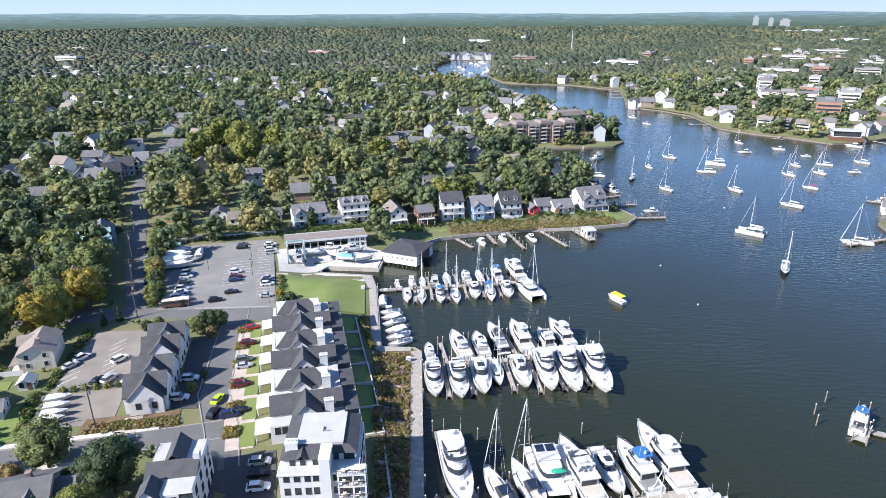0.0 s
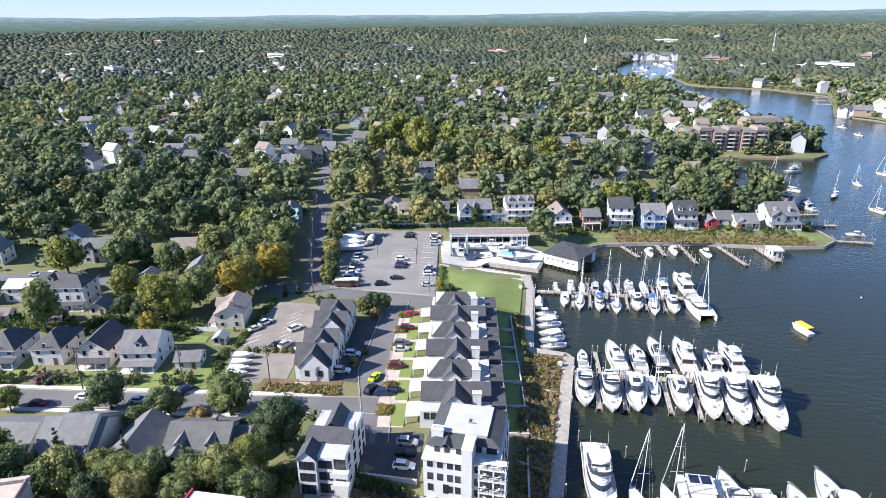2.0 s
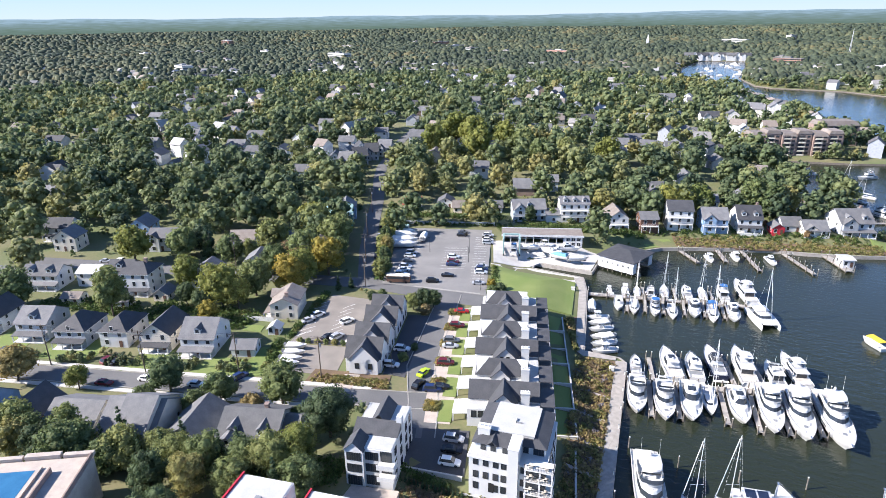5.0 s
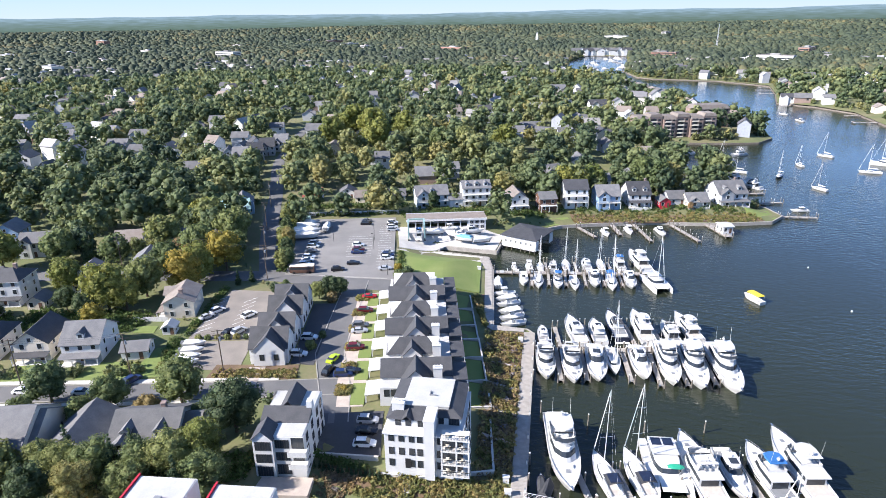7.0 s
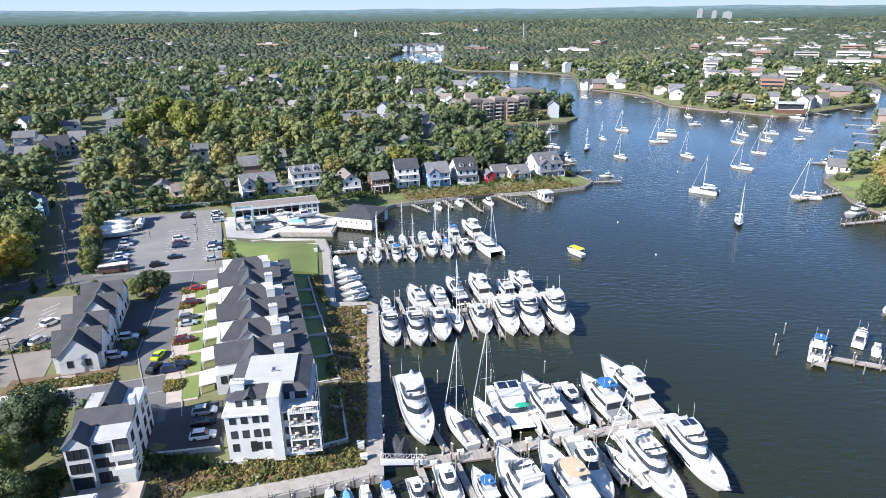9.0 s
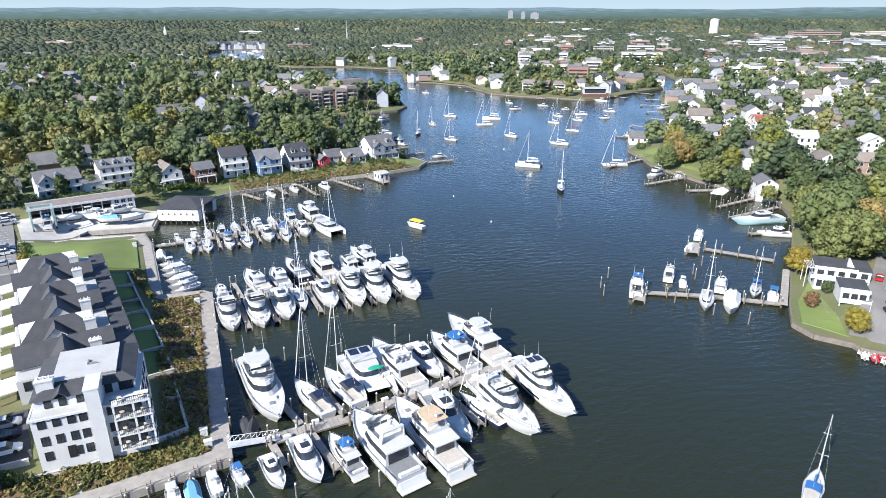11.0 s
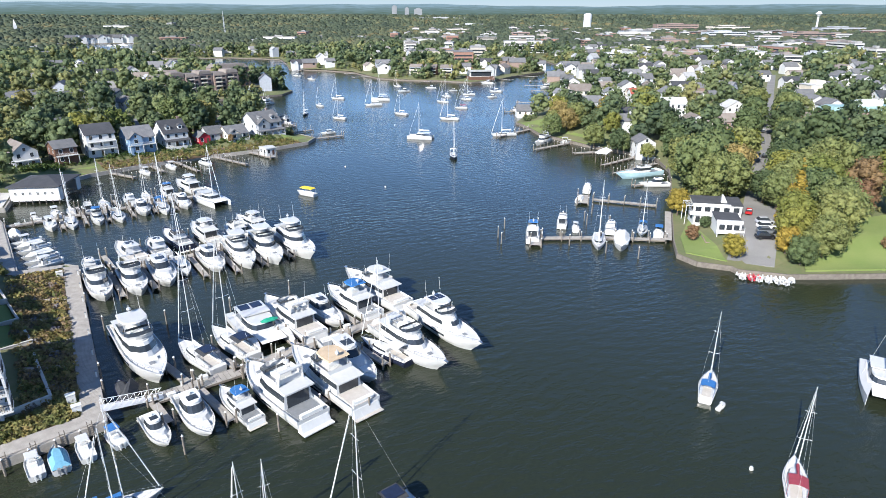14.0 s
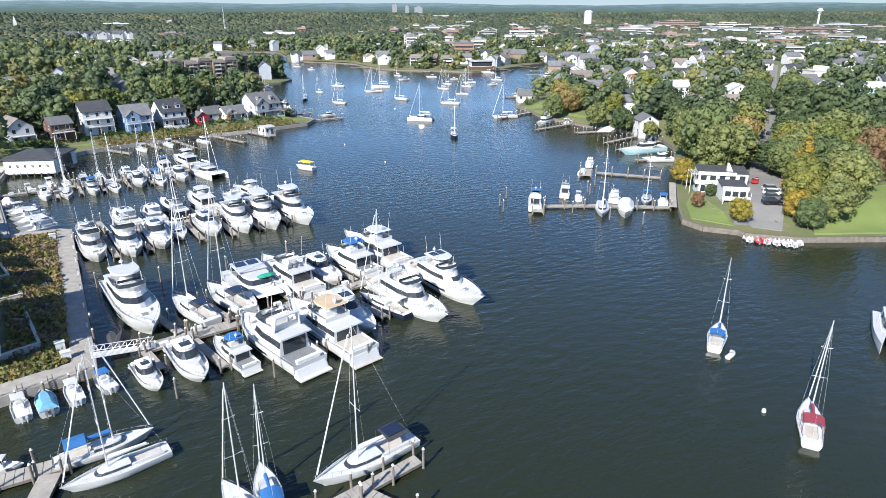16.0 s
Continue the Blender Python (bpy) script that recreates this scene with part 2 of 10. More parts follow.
# ---- mesh building ----
class Shape:
    """Collects corners and faces of one mesh."""

    def __init__(self):
        self.v, self.f = [], []

    def add(self, verts, faces):
        k = len(self.v)
        self.v += [tuple(p) for p in verts]
        self.f += [tuple(i + k for i in f) for f in faces]
        return self

    def box(self, x0, x1, y0, y1, z0, z1):
        return self.add([(x, y, z) for z in (z0, z1) for y in (y0, y1) for x in (x0, x1)],
                        [(0, 2, 3, 1), (4, 5, 7, 6), (0, 1, 5, 4), (2, 6, 7, 3), (0, 4, 6, 2), (1, 3, 7, 5)])

    def taper(self, lo, hi, z0, z1):
        """A block from the outline lo at z0 to the outline hi at z1 (same number of corners)."""
        n = len(lo)
        return self.add([(x, y, z0) for x, y in lo] + [(x, y, z1) for x, y in hi],
                        [tuple(range(n))[::-1], tuple(range(n, 2 * n))] + [(i, (i + 1) % n, n + (i + 1) % n, n + i) for i in range(n)])

    def ring(self, lo, hi, z0, z1):
        """The side walls of such a block alone."""
        n = len(lo)
        return self.add([(x, y, z0) for x, y in lo] + [(x, y, z1) for x, y in hi], [(i, (i + 1) % n, n + (i + 1) % n, n + i) for i in range(n)])

    def tube(self, a, b, r, r2=None, n=6):
        a, b = Vector(a), Vector(b)
        r2 = r if r2 is None else r2
        q = (b - a).to_track_quat("Z", "Y")
        ring = [q @ Vector((math.cos(6.2832 * i / n), math.sin(6.2832 * i / n), 0)) for i in range(n)]
        return self.add([a + p * r for p in ring] + [b + p * r2 for p in ring],
                        [tuple(range(n))[::-1], tuple(range(n, 2 * n))] + [(i, (i + 1) % n, n + (i + 1) % n, n + i) for i in range(n)])

    def loft(self, rows, caps=True, closed=False):
        n = len(rows[0])
        fs = []
        for r in range(len(rows) - 1):
            for i in range(n if closed else n - 1):
                j = (i + 1) % n
                fs.append((r * n + i, r * n + j, (r + 1) * n + j, (r + 1) * n + i))
        if caps:
            fs += [tuple(range(n))[::-1], tuple(range((len(rows) - 1) * n, len(rows) * n))]
        return self.add([p for r in rows for p in r], fs)

    def gable(self, x0, x1, y0, y1, z0, zr, axis="x"):
        """A gabled block (an attic): eaves at z0, the ridge at zr, along x or y."""
        if axis == "x":
            ym = (y0 + y1) / 2
            v = [(x0, y0, z0), (x1, y0, z0), (x1, y1, z0), (x0, y1, z0), (x0, ym, zr), (x1, ym, zr)]
            return self.add(v, [(3, 2, 1, 0), (0, 1, 5, 4), (2, 3, 4, 5), (1, 2, 5), (3, 0, 4)])
        xm = (x0 + x1) / 2
        v = [(x0, y0, z0), (x1, y0, z0), (x1, y1, z0), (x0, y1, z0), (xm, y0, zr), (xm, y1, zr)]
        return self.add(v, [(3, 2, 1, 0), (1, 2, 5, 4), (3, 0, 4, 5), (0, 1, 4), (2, 3, 5)])

    def slab(self, a, b, c, d, t):
        """A plate of thickness t (downwards) through four corners."""
        P = [Vector(p) for p in (a, b, c, d)]
        return self.add(P + [p - Vector((0, 0, t)) for p in P], [(0, 1, 2, 3), (7, 6, 5, 4), (0, 4, 5, 1), (1, 5, 6, 2), (2, 6, 7, 3), (3, 7, 4, 0)])

    def roof(self, x0, x1, y0, y1, z0, zr, axis="x", over=0.4, t=0.18):
        """Two roof slopes with thickness and overhang."""
        if axis == "x":
            ym, k = (y0 + y1) / 2, (zr - z0) / ((y1 - y0) / 2)
            X0, X1, e = x0 - over, x1 + over, z0 - k * over
            self.slab((X0, y0 - over, e + t), (X1, y0 - over, e + t), (X1, ym, zr + t), (X0, ym, zr + t), t)
            return self.slab((X1, y1 + over, e + t), (X0, y1 + over, e + t), (X0, ym, zr + t), (X1, ym, zr + t), t)
        xm, k = (x0 + x1) / 2, (zr - z0) / ((x1 - x0) / 2)
        Y0, Y1, e = y0 - over, y1 + over, z0 - k * over
        self.slab((x0 - over, Y1, e + t), (x0 - over, Y0, e + t), (xm, Y0, zr + t), (xm, Y1, zr + t), t)
        return self.slab((x1 + over, Y0, e + t), (x1 + over, Y1, e + t), (xm, Y1, zr + t), (xm, Y0, zr + t), t)

    def mesh(self, name, smooth=False):
        me = bpy.data.meshes.new(name)
        me.from_pydata(self.v, [], self.f)
        if smooth:
            me.polygons.foreach_set("use_smooth", [True] * len(me.polygons))
        me.update()
        return me


def part(name, shape, material, parent=None, label="", smooth=False, loc=(0, 0, 0)):
    me = shape if isinstance(shape, bpy.types.Mesh) else shape.mesh(name, smooth)
    if not me.materials:
        me.materials.append(material)
    ob = new(name, me)
    ob.location = loc
    if parent:
        ob.parent = parent
    return tagged(ob, label)


def thing(name, label, category, group="", m=None):
    ob = new(name)
    if m is not None:
        ob.matrix_basis = m
    return tagged(ob, label, category, group)


def place(x, y, z, rz=0.0, s=1.0):
    return pose(x, y, z, 0, 0, rz) @ Matrix.Diagonal((s, s, s, 1))

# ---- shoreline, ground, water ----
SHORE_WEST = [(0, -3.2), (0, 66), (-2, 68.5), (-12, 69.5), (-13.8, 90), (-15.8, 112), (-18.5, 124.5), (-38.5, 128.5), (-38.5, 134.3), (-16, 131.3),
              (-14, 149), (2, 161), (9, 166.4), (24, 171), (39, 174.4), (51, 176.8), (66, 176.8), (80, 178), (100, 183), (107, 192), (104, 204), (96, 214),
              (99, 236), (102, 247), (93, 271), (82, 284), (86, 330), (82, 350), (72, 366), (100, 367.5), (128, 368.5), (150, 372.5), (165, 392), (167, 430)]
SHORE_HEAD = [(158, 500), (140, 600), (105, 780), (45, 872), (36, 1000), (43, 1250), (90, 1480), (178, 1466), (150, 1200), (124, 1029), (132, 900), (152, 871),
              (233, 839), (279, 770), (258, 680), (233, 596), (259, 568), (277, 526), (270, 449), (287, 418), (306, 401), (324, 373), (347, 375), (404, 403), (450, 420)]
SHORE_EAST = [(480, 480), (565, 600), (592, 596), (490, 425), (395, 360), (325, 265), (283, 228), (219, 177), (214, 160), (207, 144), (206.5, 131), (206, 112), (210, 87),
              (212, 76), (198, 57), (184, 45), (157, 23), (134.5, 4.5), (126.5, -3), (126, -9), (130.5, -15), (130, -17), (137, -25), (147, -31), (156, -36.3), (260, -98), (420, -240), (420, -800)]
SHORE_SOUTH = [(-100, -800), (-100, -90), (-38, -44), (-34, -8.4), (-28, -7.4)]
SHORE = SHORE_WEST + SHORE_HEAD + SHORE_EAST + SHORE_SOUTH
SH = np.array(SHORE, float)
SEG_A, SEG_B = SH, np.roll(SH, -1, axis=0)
EYE = np.array((1.0, -92.0))


def shore_distance(p):
    """Distance of points (n x 2) from the shoreline."""
    p = np.asarray(p, float)
    best = np.full(len(p), 1e9)
    for a, b in zip(SEG_A, SEG_B):
        d = b - a
        t = np.clip(((p - a) @ d) / (d @ d), 0, 1)
        best = np.minimum(best, np.hypot(*(p - a - t[:, None] * d).T))
    return best


def in_water(p):
    p = np.asarray(p, float)
    inside = np.zeros(len(p), bool)
    for (x1, y1), (x2, y2) in zip(SEG_A, SEG_B):
        if y1 == y2:
            continue
        c = ((p[:, 1] >= min(y1, y2)) & (p[:, 1] < max(y1, y2)))
        inside ^= c & (p[:, 0] < x1 + (p[:, 1] - y1) * (x2 - x1) / (y2 - y1))
    return inside


def ease(t):
    t = np.clip(t, 0, 1)
    return t * t * (3 - 2 * t)


def heights(p):
    p = np.asarray(p, float)
    d = shore_distance(p)
    r = np.hypot(p[:, 0] - EYE[0], p[:, 1] - EYE[1])
    # the terraced gardens behind the boardwalk rise faster
    near = ((p[:, 0] > -42) & (p[:, 0] < 0)) * ease((74 - p[:, 1]) / 10)
    z = 1.3 + 2.8 * ease((d - 2.5) / (16 + 4 * near)) + 4.5 * ease((d - 70) / 260)
    return z + 3 * np.sin(p[:, 0] / 310 + 1) * np.sin(p[:, 1] / 270) * ease((r - 500) / 600) + 40 * ease((r - 2300) / 900)


def land(x, y):
    return float(heights([(x, y)])[0])


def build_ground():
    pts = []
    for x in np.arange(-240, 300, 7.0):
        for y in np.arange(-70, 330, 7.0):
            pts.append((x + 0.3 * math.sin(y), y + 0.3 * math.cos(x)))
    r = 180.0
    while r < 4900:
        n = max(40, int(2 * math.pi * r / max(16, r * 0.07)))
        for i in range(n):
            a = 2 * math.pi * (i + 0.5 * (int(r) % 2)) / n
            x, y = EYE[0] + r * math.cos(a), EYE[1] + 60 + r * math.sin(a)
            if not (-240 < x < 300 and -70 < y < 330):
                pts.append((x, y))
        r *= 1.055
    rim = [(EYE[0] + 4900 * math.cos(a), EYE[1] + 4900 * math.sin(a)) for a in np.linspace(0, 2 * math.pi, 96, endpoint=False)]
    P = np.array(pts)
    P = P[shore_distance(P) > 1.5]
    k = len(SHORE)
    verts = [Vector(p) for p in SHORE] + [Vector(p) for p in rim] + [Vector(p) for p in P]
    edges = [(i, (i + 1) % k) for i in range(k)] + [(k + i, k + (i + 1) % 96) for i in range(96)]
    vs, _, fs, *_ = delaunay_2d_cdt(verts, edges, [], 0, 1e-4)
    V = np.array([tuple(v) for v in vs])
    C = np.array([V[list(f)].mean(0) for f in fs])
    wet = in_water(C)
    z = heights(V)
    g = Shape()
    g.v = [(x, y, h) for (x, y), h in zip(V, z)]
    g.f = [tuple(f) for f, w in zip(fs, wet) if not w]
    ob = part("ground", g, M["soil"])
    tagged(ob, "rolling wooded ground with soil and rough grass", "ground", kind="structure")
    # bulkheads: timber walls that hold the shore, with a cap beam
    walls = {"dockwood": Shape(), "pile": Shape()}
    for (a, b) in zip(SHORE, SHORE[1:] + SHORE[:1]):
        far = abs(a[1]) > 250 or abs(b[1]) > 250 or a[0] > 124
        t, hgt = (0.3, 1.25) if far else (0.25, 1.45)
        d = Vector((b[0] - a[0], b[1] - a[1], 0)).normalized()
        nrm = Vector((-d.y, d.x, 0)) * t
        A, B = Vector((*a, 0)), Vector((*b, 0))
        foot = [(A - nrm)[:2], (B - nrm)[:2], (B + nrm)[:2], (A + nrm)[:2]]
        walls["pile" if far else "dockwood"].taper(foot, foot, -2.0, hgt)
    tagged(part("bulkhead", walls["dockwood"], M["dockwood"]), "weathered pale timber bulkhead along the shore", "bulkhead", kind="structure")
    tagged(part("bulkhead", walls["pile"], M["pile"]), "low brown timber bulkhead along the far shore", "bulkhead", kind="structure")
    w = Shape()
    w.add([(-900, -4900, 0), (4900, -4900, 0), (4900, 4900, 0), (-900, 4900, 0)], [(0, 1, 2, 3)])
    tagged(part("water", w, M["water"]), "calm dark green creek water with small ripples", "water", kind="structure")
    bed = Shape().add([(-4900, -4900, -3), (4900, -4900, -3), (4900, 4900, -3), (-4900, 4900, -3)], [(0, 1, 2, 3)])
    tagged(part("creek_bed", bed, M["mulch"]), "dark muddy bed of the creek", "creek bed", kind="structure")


build_ground()


def build_distance():
    """A plain glowing backdrop far behind everything: ridges out at the horizon, with haze painted into their blue."""
    m = bpy.data.materials.new("painted_haze")
    m.use_nodes = True
    nt, n = m.node_tree, m.node_tree.nodes
    n.remove(n["Principled BSDF"])
    pos, mp, noi, sep = n.new("ShaderNodeNewGeometry"), n.new("ShaderNodeMapping"), n.new("ShaderNodeTexNoise"), n.new("ShaderNodeSeparateXYZ")
    mp.inputs["Scale"].default_value = (0.012, 0.012, 0.16)
    noi.inputs["Scale"].default_value, noi.inputs["Detail"].default_value = 1.0, 6
    nt.links.new(pos.outputs["Position"], mp.inputs["Vector"])
    nt.links.new(pos.outputs["Position"], sep.inputs[0])
    nt.links.new(mp.outputs[0], noi.inputs["Vector"])
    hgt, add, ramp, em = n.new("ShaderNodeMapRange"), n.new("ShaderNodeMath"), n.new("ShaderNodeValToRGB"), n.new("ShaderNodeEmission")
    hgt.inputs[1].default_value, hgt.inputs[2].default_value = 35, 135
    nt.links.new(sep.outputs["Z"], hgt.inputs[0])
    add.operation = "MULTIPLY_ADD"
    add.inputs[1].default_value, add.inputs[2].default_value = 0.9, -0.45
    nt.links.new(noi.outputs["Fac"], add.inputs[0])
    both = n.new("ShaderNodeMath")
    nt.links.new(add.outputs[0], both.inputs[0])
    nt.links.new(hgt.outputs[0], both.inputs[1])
    # haze put into the glow: green-grey low down, paler blue towards the top
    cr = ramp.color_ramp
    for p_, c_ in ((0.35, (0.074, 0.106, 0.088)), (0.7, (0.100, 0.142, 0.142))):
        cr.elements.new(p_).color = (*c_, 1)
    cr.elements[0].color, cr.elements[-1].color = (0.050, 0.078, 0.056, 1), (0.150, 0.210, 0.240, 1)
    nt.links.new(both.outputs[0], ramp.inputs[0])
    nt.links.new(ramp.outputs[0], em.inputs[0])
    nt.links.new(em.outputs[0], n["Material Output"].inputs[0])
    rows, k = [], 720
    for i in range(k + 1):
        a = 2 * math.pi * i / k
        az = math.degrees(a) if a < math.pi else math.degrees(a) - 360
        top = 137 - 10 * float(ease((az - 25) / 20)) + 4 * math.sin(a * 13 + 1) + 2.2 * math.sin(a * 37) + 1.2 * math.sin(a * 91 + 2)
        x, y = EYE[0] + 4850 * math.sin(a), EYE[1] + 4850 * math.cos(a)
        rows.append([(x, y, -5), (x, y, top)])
    tagged(part("backdrop", Shape().loft(rows, caps=False), m), "glowing backdrop of wooded ridges at the horizon, painted blue as if hazy", "backdrop", kind="structure")


build_distance()


def build_horizon_sky():
    """An added glowing ring, painted as the pale sky low over the horizon, behind the ridges."""
    m = bpy.data.materials.new("painted_low_sky")
    m.use_nodes = True
    nt, n = m.node_tree, m.node_tree.nodes
    n.remove(n["Principled BSDF"])
    sep, hgt, ramp, em = n.new("ShaderNodeSeparateXYZ"), n.new("ShaderNodeMapRange"), n.new("ShaderNodeValToRGB"), n.new("ShaderNodeEmission")
    nt.links.new(n.new("ShaderNodeNewGeometry").outputs["Position"], sep.inputs[0])
    hgt.inputs[1].default_value, hgt.inputs[2].default_value = 110, 300
    nt.links.new(sep.outputs["Z"], hgt.inputs[0])
    nt.links.new(hgt.outputs[0], ramp.inputs[0])
    # sky brightness painted as emission, paler at the bottom and bluer above
    ramp.color_ramp.elements[0].color, ramp.color_ramp.elements[1].color = (0.325, 0.375, 0.385, 1), (0.26, 0.35, 0.41, 1)
    nt.links.new(ramp.outputs[0], em.inputs[0])
    nt.links.new(em.outputs[0], n["Material Output"].inputs[0])
    ring = [(EYE[0] + 4880 * math.sin(2 * math.pi * i / 180), EYE[1] + 4880 * math.cos(2 * math.pi * i / 180)) for i in range(181)]
    tagged(part("backdrop", Shape().loft([[(x, y, 20), (x, y, 300)] for x, y in ring], caps=False), m), "glowing ring painted as pale hazy sky low over the horizon", "sky", kind="structure")


build_horizon_sky()
KEEP_OUT = []          # (x, y, half width, half depth, degrees): no trees here


def clear(x, y, hw, hd, a=0.0):
    KEEP_OUT.append((x, y, hw, hd, radians(a)))


def blocked(p, pad=0.0):
    p = np.asarray(p, float)
    out = np.zeros(len(p), bool)
    for x, y, hw, hd, a in KEEP_OUT:
        c, s = math.cos(a), math.sin(a)
        dx, dy = p[:, 0] - x, p[:, 1] - y
        out |= (np.abs(dx * c + dy * s) < hw + pad) & (np.abs(-dx * s + dy * c) < hd + pad)
    return out


def patch(name, corners, material, label, category, lift=0.08, n=10, flat=None):
    """A paved or planted field between four corners, laid over the ground."""
    a, b, c, d = [Vector(p) for p in corners]
    g = Shape()
    P = []
    for j in range(n + 1):
        for i in range(n + 1):
            u, v = i / n, j / n
            P.append(((a.lerp(b, u)).lerp(d.lerp(c, u), v))[:])
    H = heights(P)
    # the ground between its own corners bulges a little: lie over it
    z = H + lift if flat is None else np.full(len(P), flat)
    g.v = [(x, y, h) for (x, y), h in zip(P, z)]
    g.f = [(j * (n + 1) + i, j * (n + 1) + i + 1, (j + 1) * (n + 1) + i + 1, (j + 1) * (n + 1) + i) for j in range(n) for i in range(n)]
    k = len(g.v)
    ring = [i for i in range(n)] + [i * (n + 1) + n for i in range(n)] + [n * (n + 1) + n - i for i in range(n)] + [(n - i) * (n + 1) for i in range(n)]
    g.v += [(g.v[i][0], g.v[i][1], g.v[i][2] - 0.6) for i in ring]
    for i in range(len(ring)):
        j = (i + 1) % len(ring)
        g.f.append((ring[j], ring[i], k + i, k + j))
    m = (a + b + c + d) / 4
    e1, e2 = (b - a + c - d) / 2, (d - a + c - b) / 2
    clear(m.x, m.y, e1.length / 2 + 1, e2.length / 2 + 1, math.degrees(math.atan2(e1.y, e1.x)))
    return tagged(part(name, g, material), label, category, kind="structure")


def road(name, pts, width, material, label, kerb=True, lift=0.1):
    """A strip of paving along a line of points, with raised kerbs."""
    P = [Vector(p) for p in pts]
    fine = []
    for a, b in zip(P, P[1:]):
        k = max(1, int((b - a).length / 5))
        fine += [a.lerp(b, i / k) for i in range(k)]
        mid = (a + b) / 2
        clear(mid.x, mid.y, (b - a).length / 2 + 1, width / 2 + 1.8, math.degrees(math.atan2((b - a).y, (b - a).x)))
    fine.append(P[-1])
    g, kb, wk = Shape(), Shape(), Shape()
    rows, lk, rk = [], [], []
    for i, p in enumerate(fine):
        d = (fine[min(i + 1, len(fine) - 1)] - fine[max(i - 1, 0)]).normalized()
        nrm = Vector((-d.y, d.x))
        z = land(p.x, p.y) + lift
        l, r = p + nrm * width / 2, p - nrm * width / 2
        rows.append([(l.x, l.y, z - 0.5), (l.x, l.y, z), (p.x, p.y, z + 0.05), (r.x, r.y, z), (r.x, r.y, z - 0.5)])
        for s, K in ((1, lk), (-1, rk)):
            o, q = p + nrm * s * width / 2, p + nrm * s * (width / 2 + 0.25)
            K.append([(o.x, o.y, z - 0.3), (o.x, o.y, z + 0.14), (q.x, q.y, z + 0.14), (q.x, q.y, z - 0.4)])
    g.loft(rows, caps=False)
    ob = tagged(part(name, g, material), label, "road", kind="structure")
    if kerb:
        kb.loft(lk, caps=False)
        kb.loft(rk, caps=False)
        tagged(part("kerb", kb, M["kerbstone"]), "pale concrete kerb along the street", "kerb", kind="structure")
    return ob

# ---- trees and shrubs ----
def leaf_cloud(rng, lobes, cards, size, ruffle=0.5):
    """Corners and faces of many small leaf clumps on the skins of a few overlapping lobes (centre, radius)."""
    L = np.array(lobes)
    w = L[:, 3] ** 2
    pick = rng.choice(len(L), cards, p=w / w.sum())
    d = rng.normal(size=(cards, 3))
    d[:, 2] += 0.25
    d /= np.linalg.norm(d, axis=1)[:, None]
    c = L[pick, :3] + d * (L[pick, 3] * rng.uniform(0.88, 1.12, cards))[:, None] * np.array((1, 1, 0.85))
    n = d + rng.normal(scale=ruffle, size=(cards, 3))
    n /= np.linalg.norm(n, axis=1)[:, None]
    t = np.cross(n, rng.normal(size=(cards, 3)))
    t /= np.linalg.norm(t, axis=1)[:, None]
    b = np.cross(n, t)
    s = rng.uniform(0.6, 1.25, cards)[:, None] * size
    q = np.stack([c + t * s * 0.6, c + b * s * 0.5 + n * s * 0.2, c - t * s * 0.6, c - b * s * 0.5 - n * s * 0.1], 1)
    return q.reshape(-1, 3), np.arange(cards * 4).reshape(-1, 4)


def blob(rng, c, r, rings=3, seg=5):
    """A small uneven rounded mass."""
    v, f = [], []
    for i in range(rings + 1):
        th = math.pi * i / rings
        for j in range(seg):
            a = 2 * math.pi * j / seg
            k = r * rng.uniform(0.75, 0.98)
            v.append((c[0] + k * math.sin(th) * math.cos(a), c[1] + k * math.sin(th) * math.sin(a), c[2] + 0.85 * k * math.cos(th)))
    for i in range(rings):
        for j in range(seg):
            f.append((i * seg + j, (i + 1) * seg + j, (i + 1) * seg + (j + 1) % seg, i * seg + (j + 1) % seg))
    return v, f


def crown_shape(seed, width, z0, z1, cards, size, lobes_n=12, cone=False):
    rng = np.random.default_rng(seed)
    lobes = []
    h = z1 - z0
    for i in range(lobes_n):
        if cone:
            u = i / (lobes_n - 1)
            a = i * 2.4
            rad = width / 2 * (1 - u) * 0.75
            lobes.append((rad * math.cos(a) * 0.6, rad * math.sin(a) * 0.6, z0 + h * u * 0.95, max(0.35, width * 0.30 * (1 - u) + 0.3)))
        else:
            a, u = i * 2.4 + rng.uniform(-0.4, 0.4), (i + 0.5) / lobes_n
            prof = math.sin(math.pi * (0.18 + 0.74 * u)) ** 0.7
            rad = width / 2 * prof * rng.uniform(0.40, 0.80)
            lobes.append((rad * math.cos(a), rad * math.sin(a), z0 + h * (0.12 + 0.74 * u), width * rng.uniform(0.13, 0.225)))
    g = Shape()
    if not cone:
        g.add(*blob(rng, (0, 0, z0 + h * 0.5), min(width, h) * 0.36, 5, 8))
    for l in lobes:
        g.add(*blob(rng, l[:3], l[3] * 0.88, 3, 7))
    v, f = leaf_cloud(rng, lobes, cards, size)
    g.add(v.tolist(), f.tolist())
    return g


def trunk_shape(seed, h, r, crown_w):
    rng = random.Random(seed)
    g = Shape()
    g.tube((0, 0, -0.5), (0.1, 0.05, h * 0.5), r, r * 0.7, 7)
    for i in range(5):
        a = i * 2.5 + rng.random()
        z = h * rng.uniform(0.32, 0.5)
        g.tube((0.08, 0.04, z), (math.cos(a) * crown_w * 0.3, math.sin(a) * crown_w * 0.3, h * rng.uniform(0.6, 0.85)), r * 0.45, r * 0.12, 5)
    return g


TREE_KINDS = {}


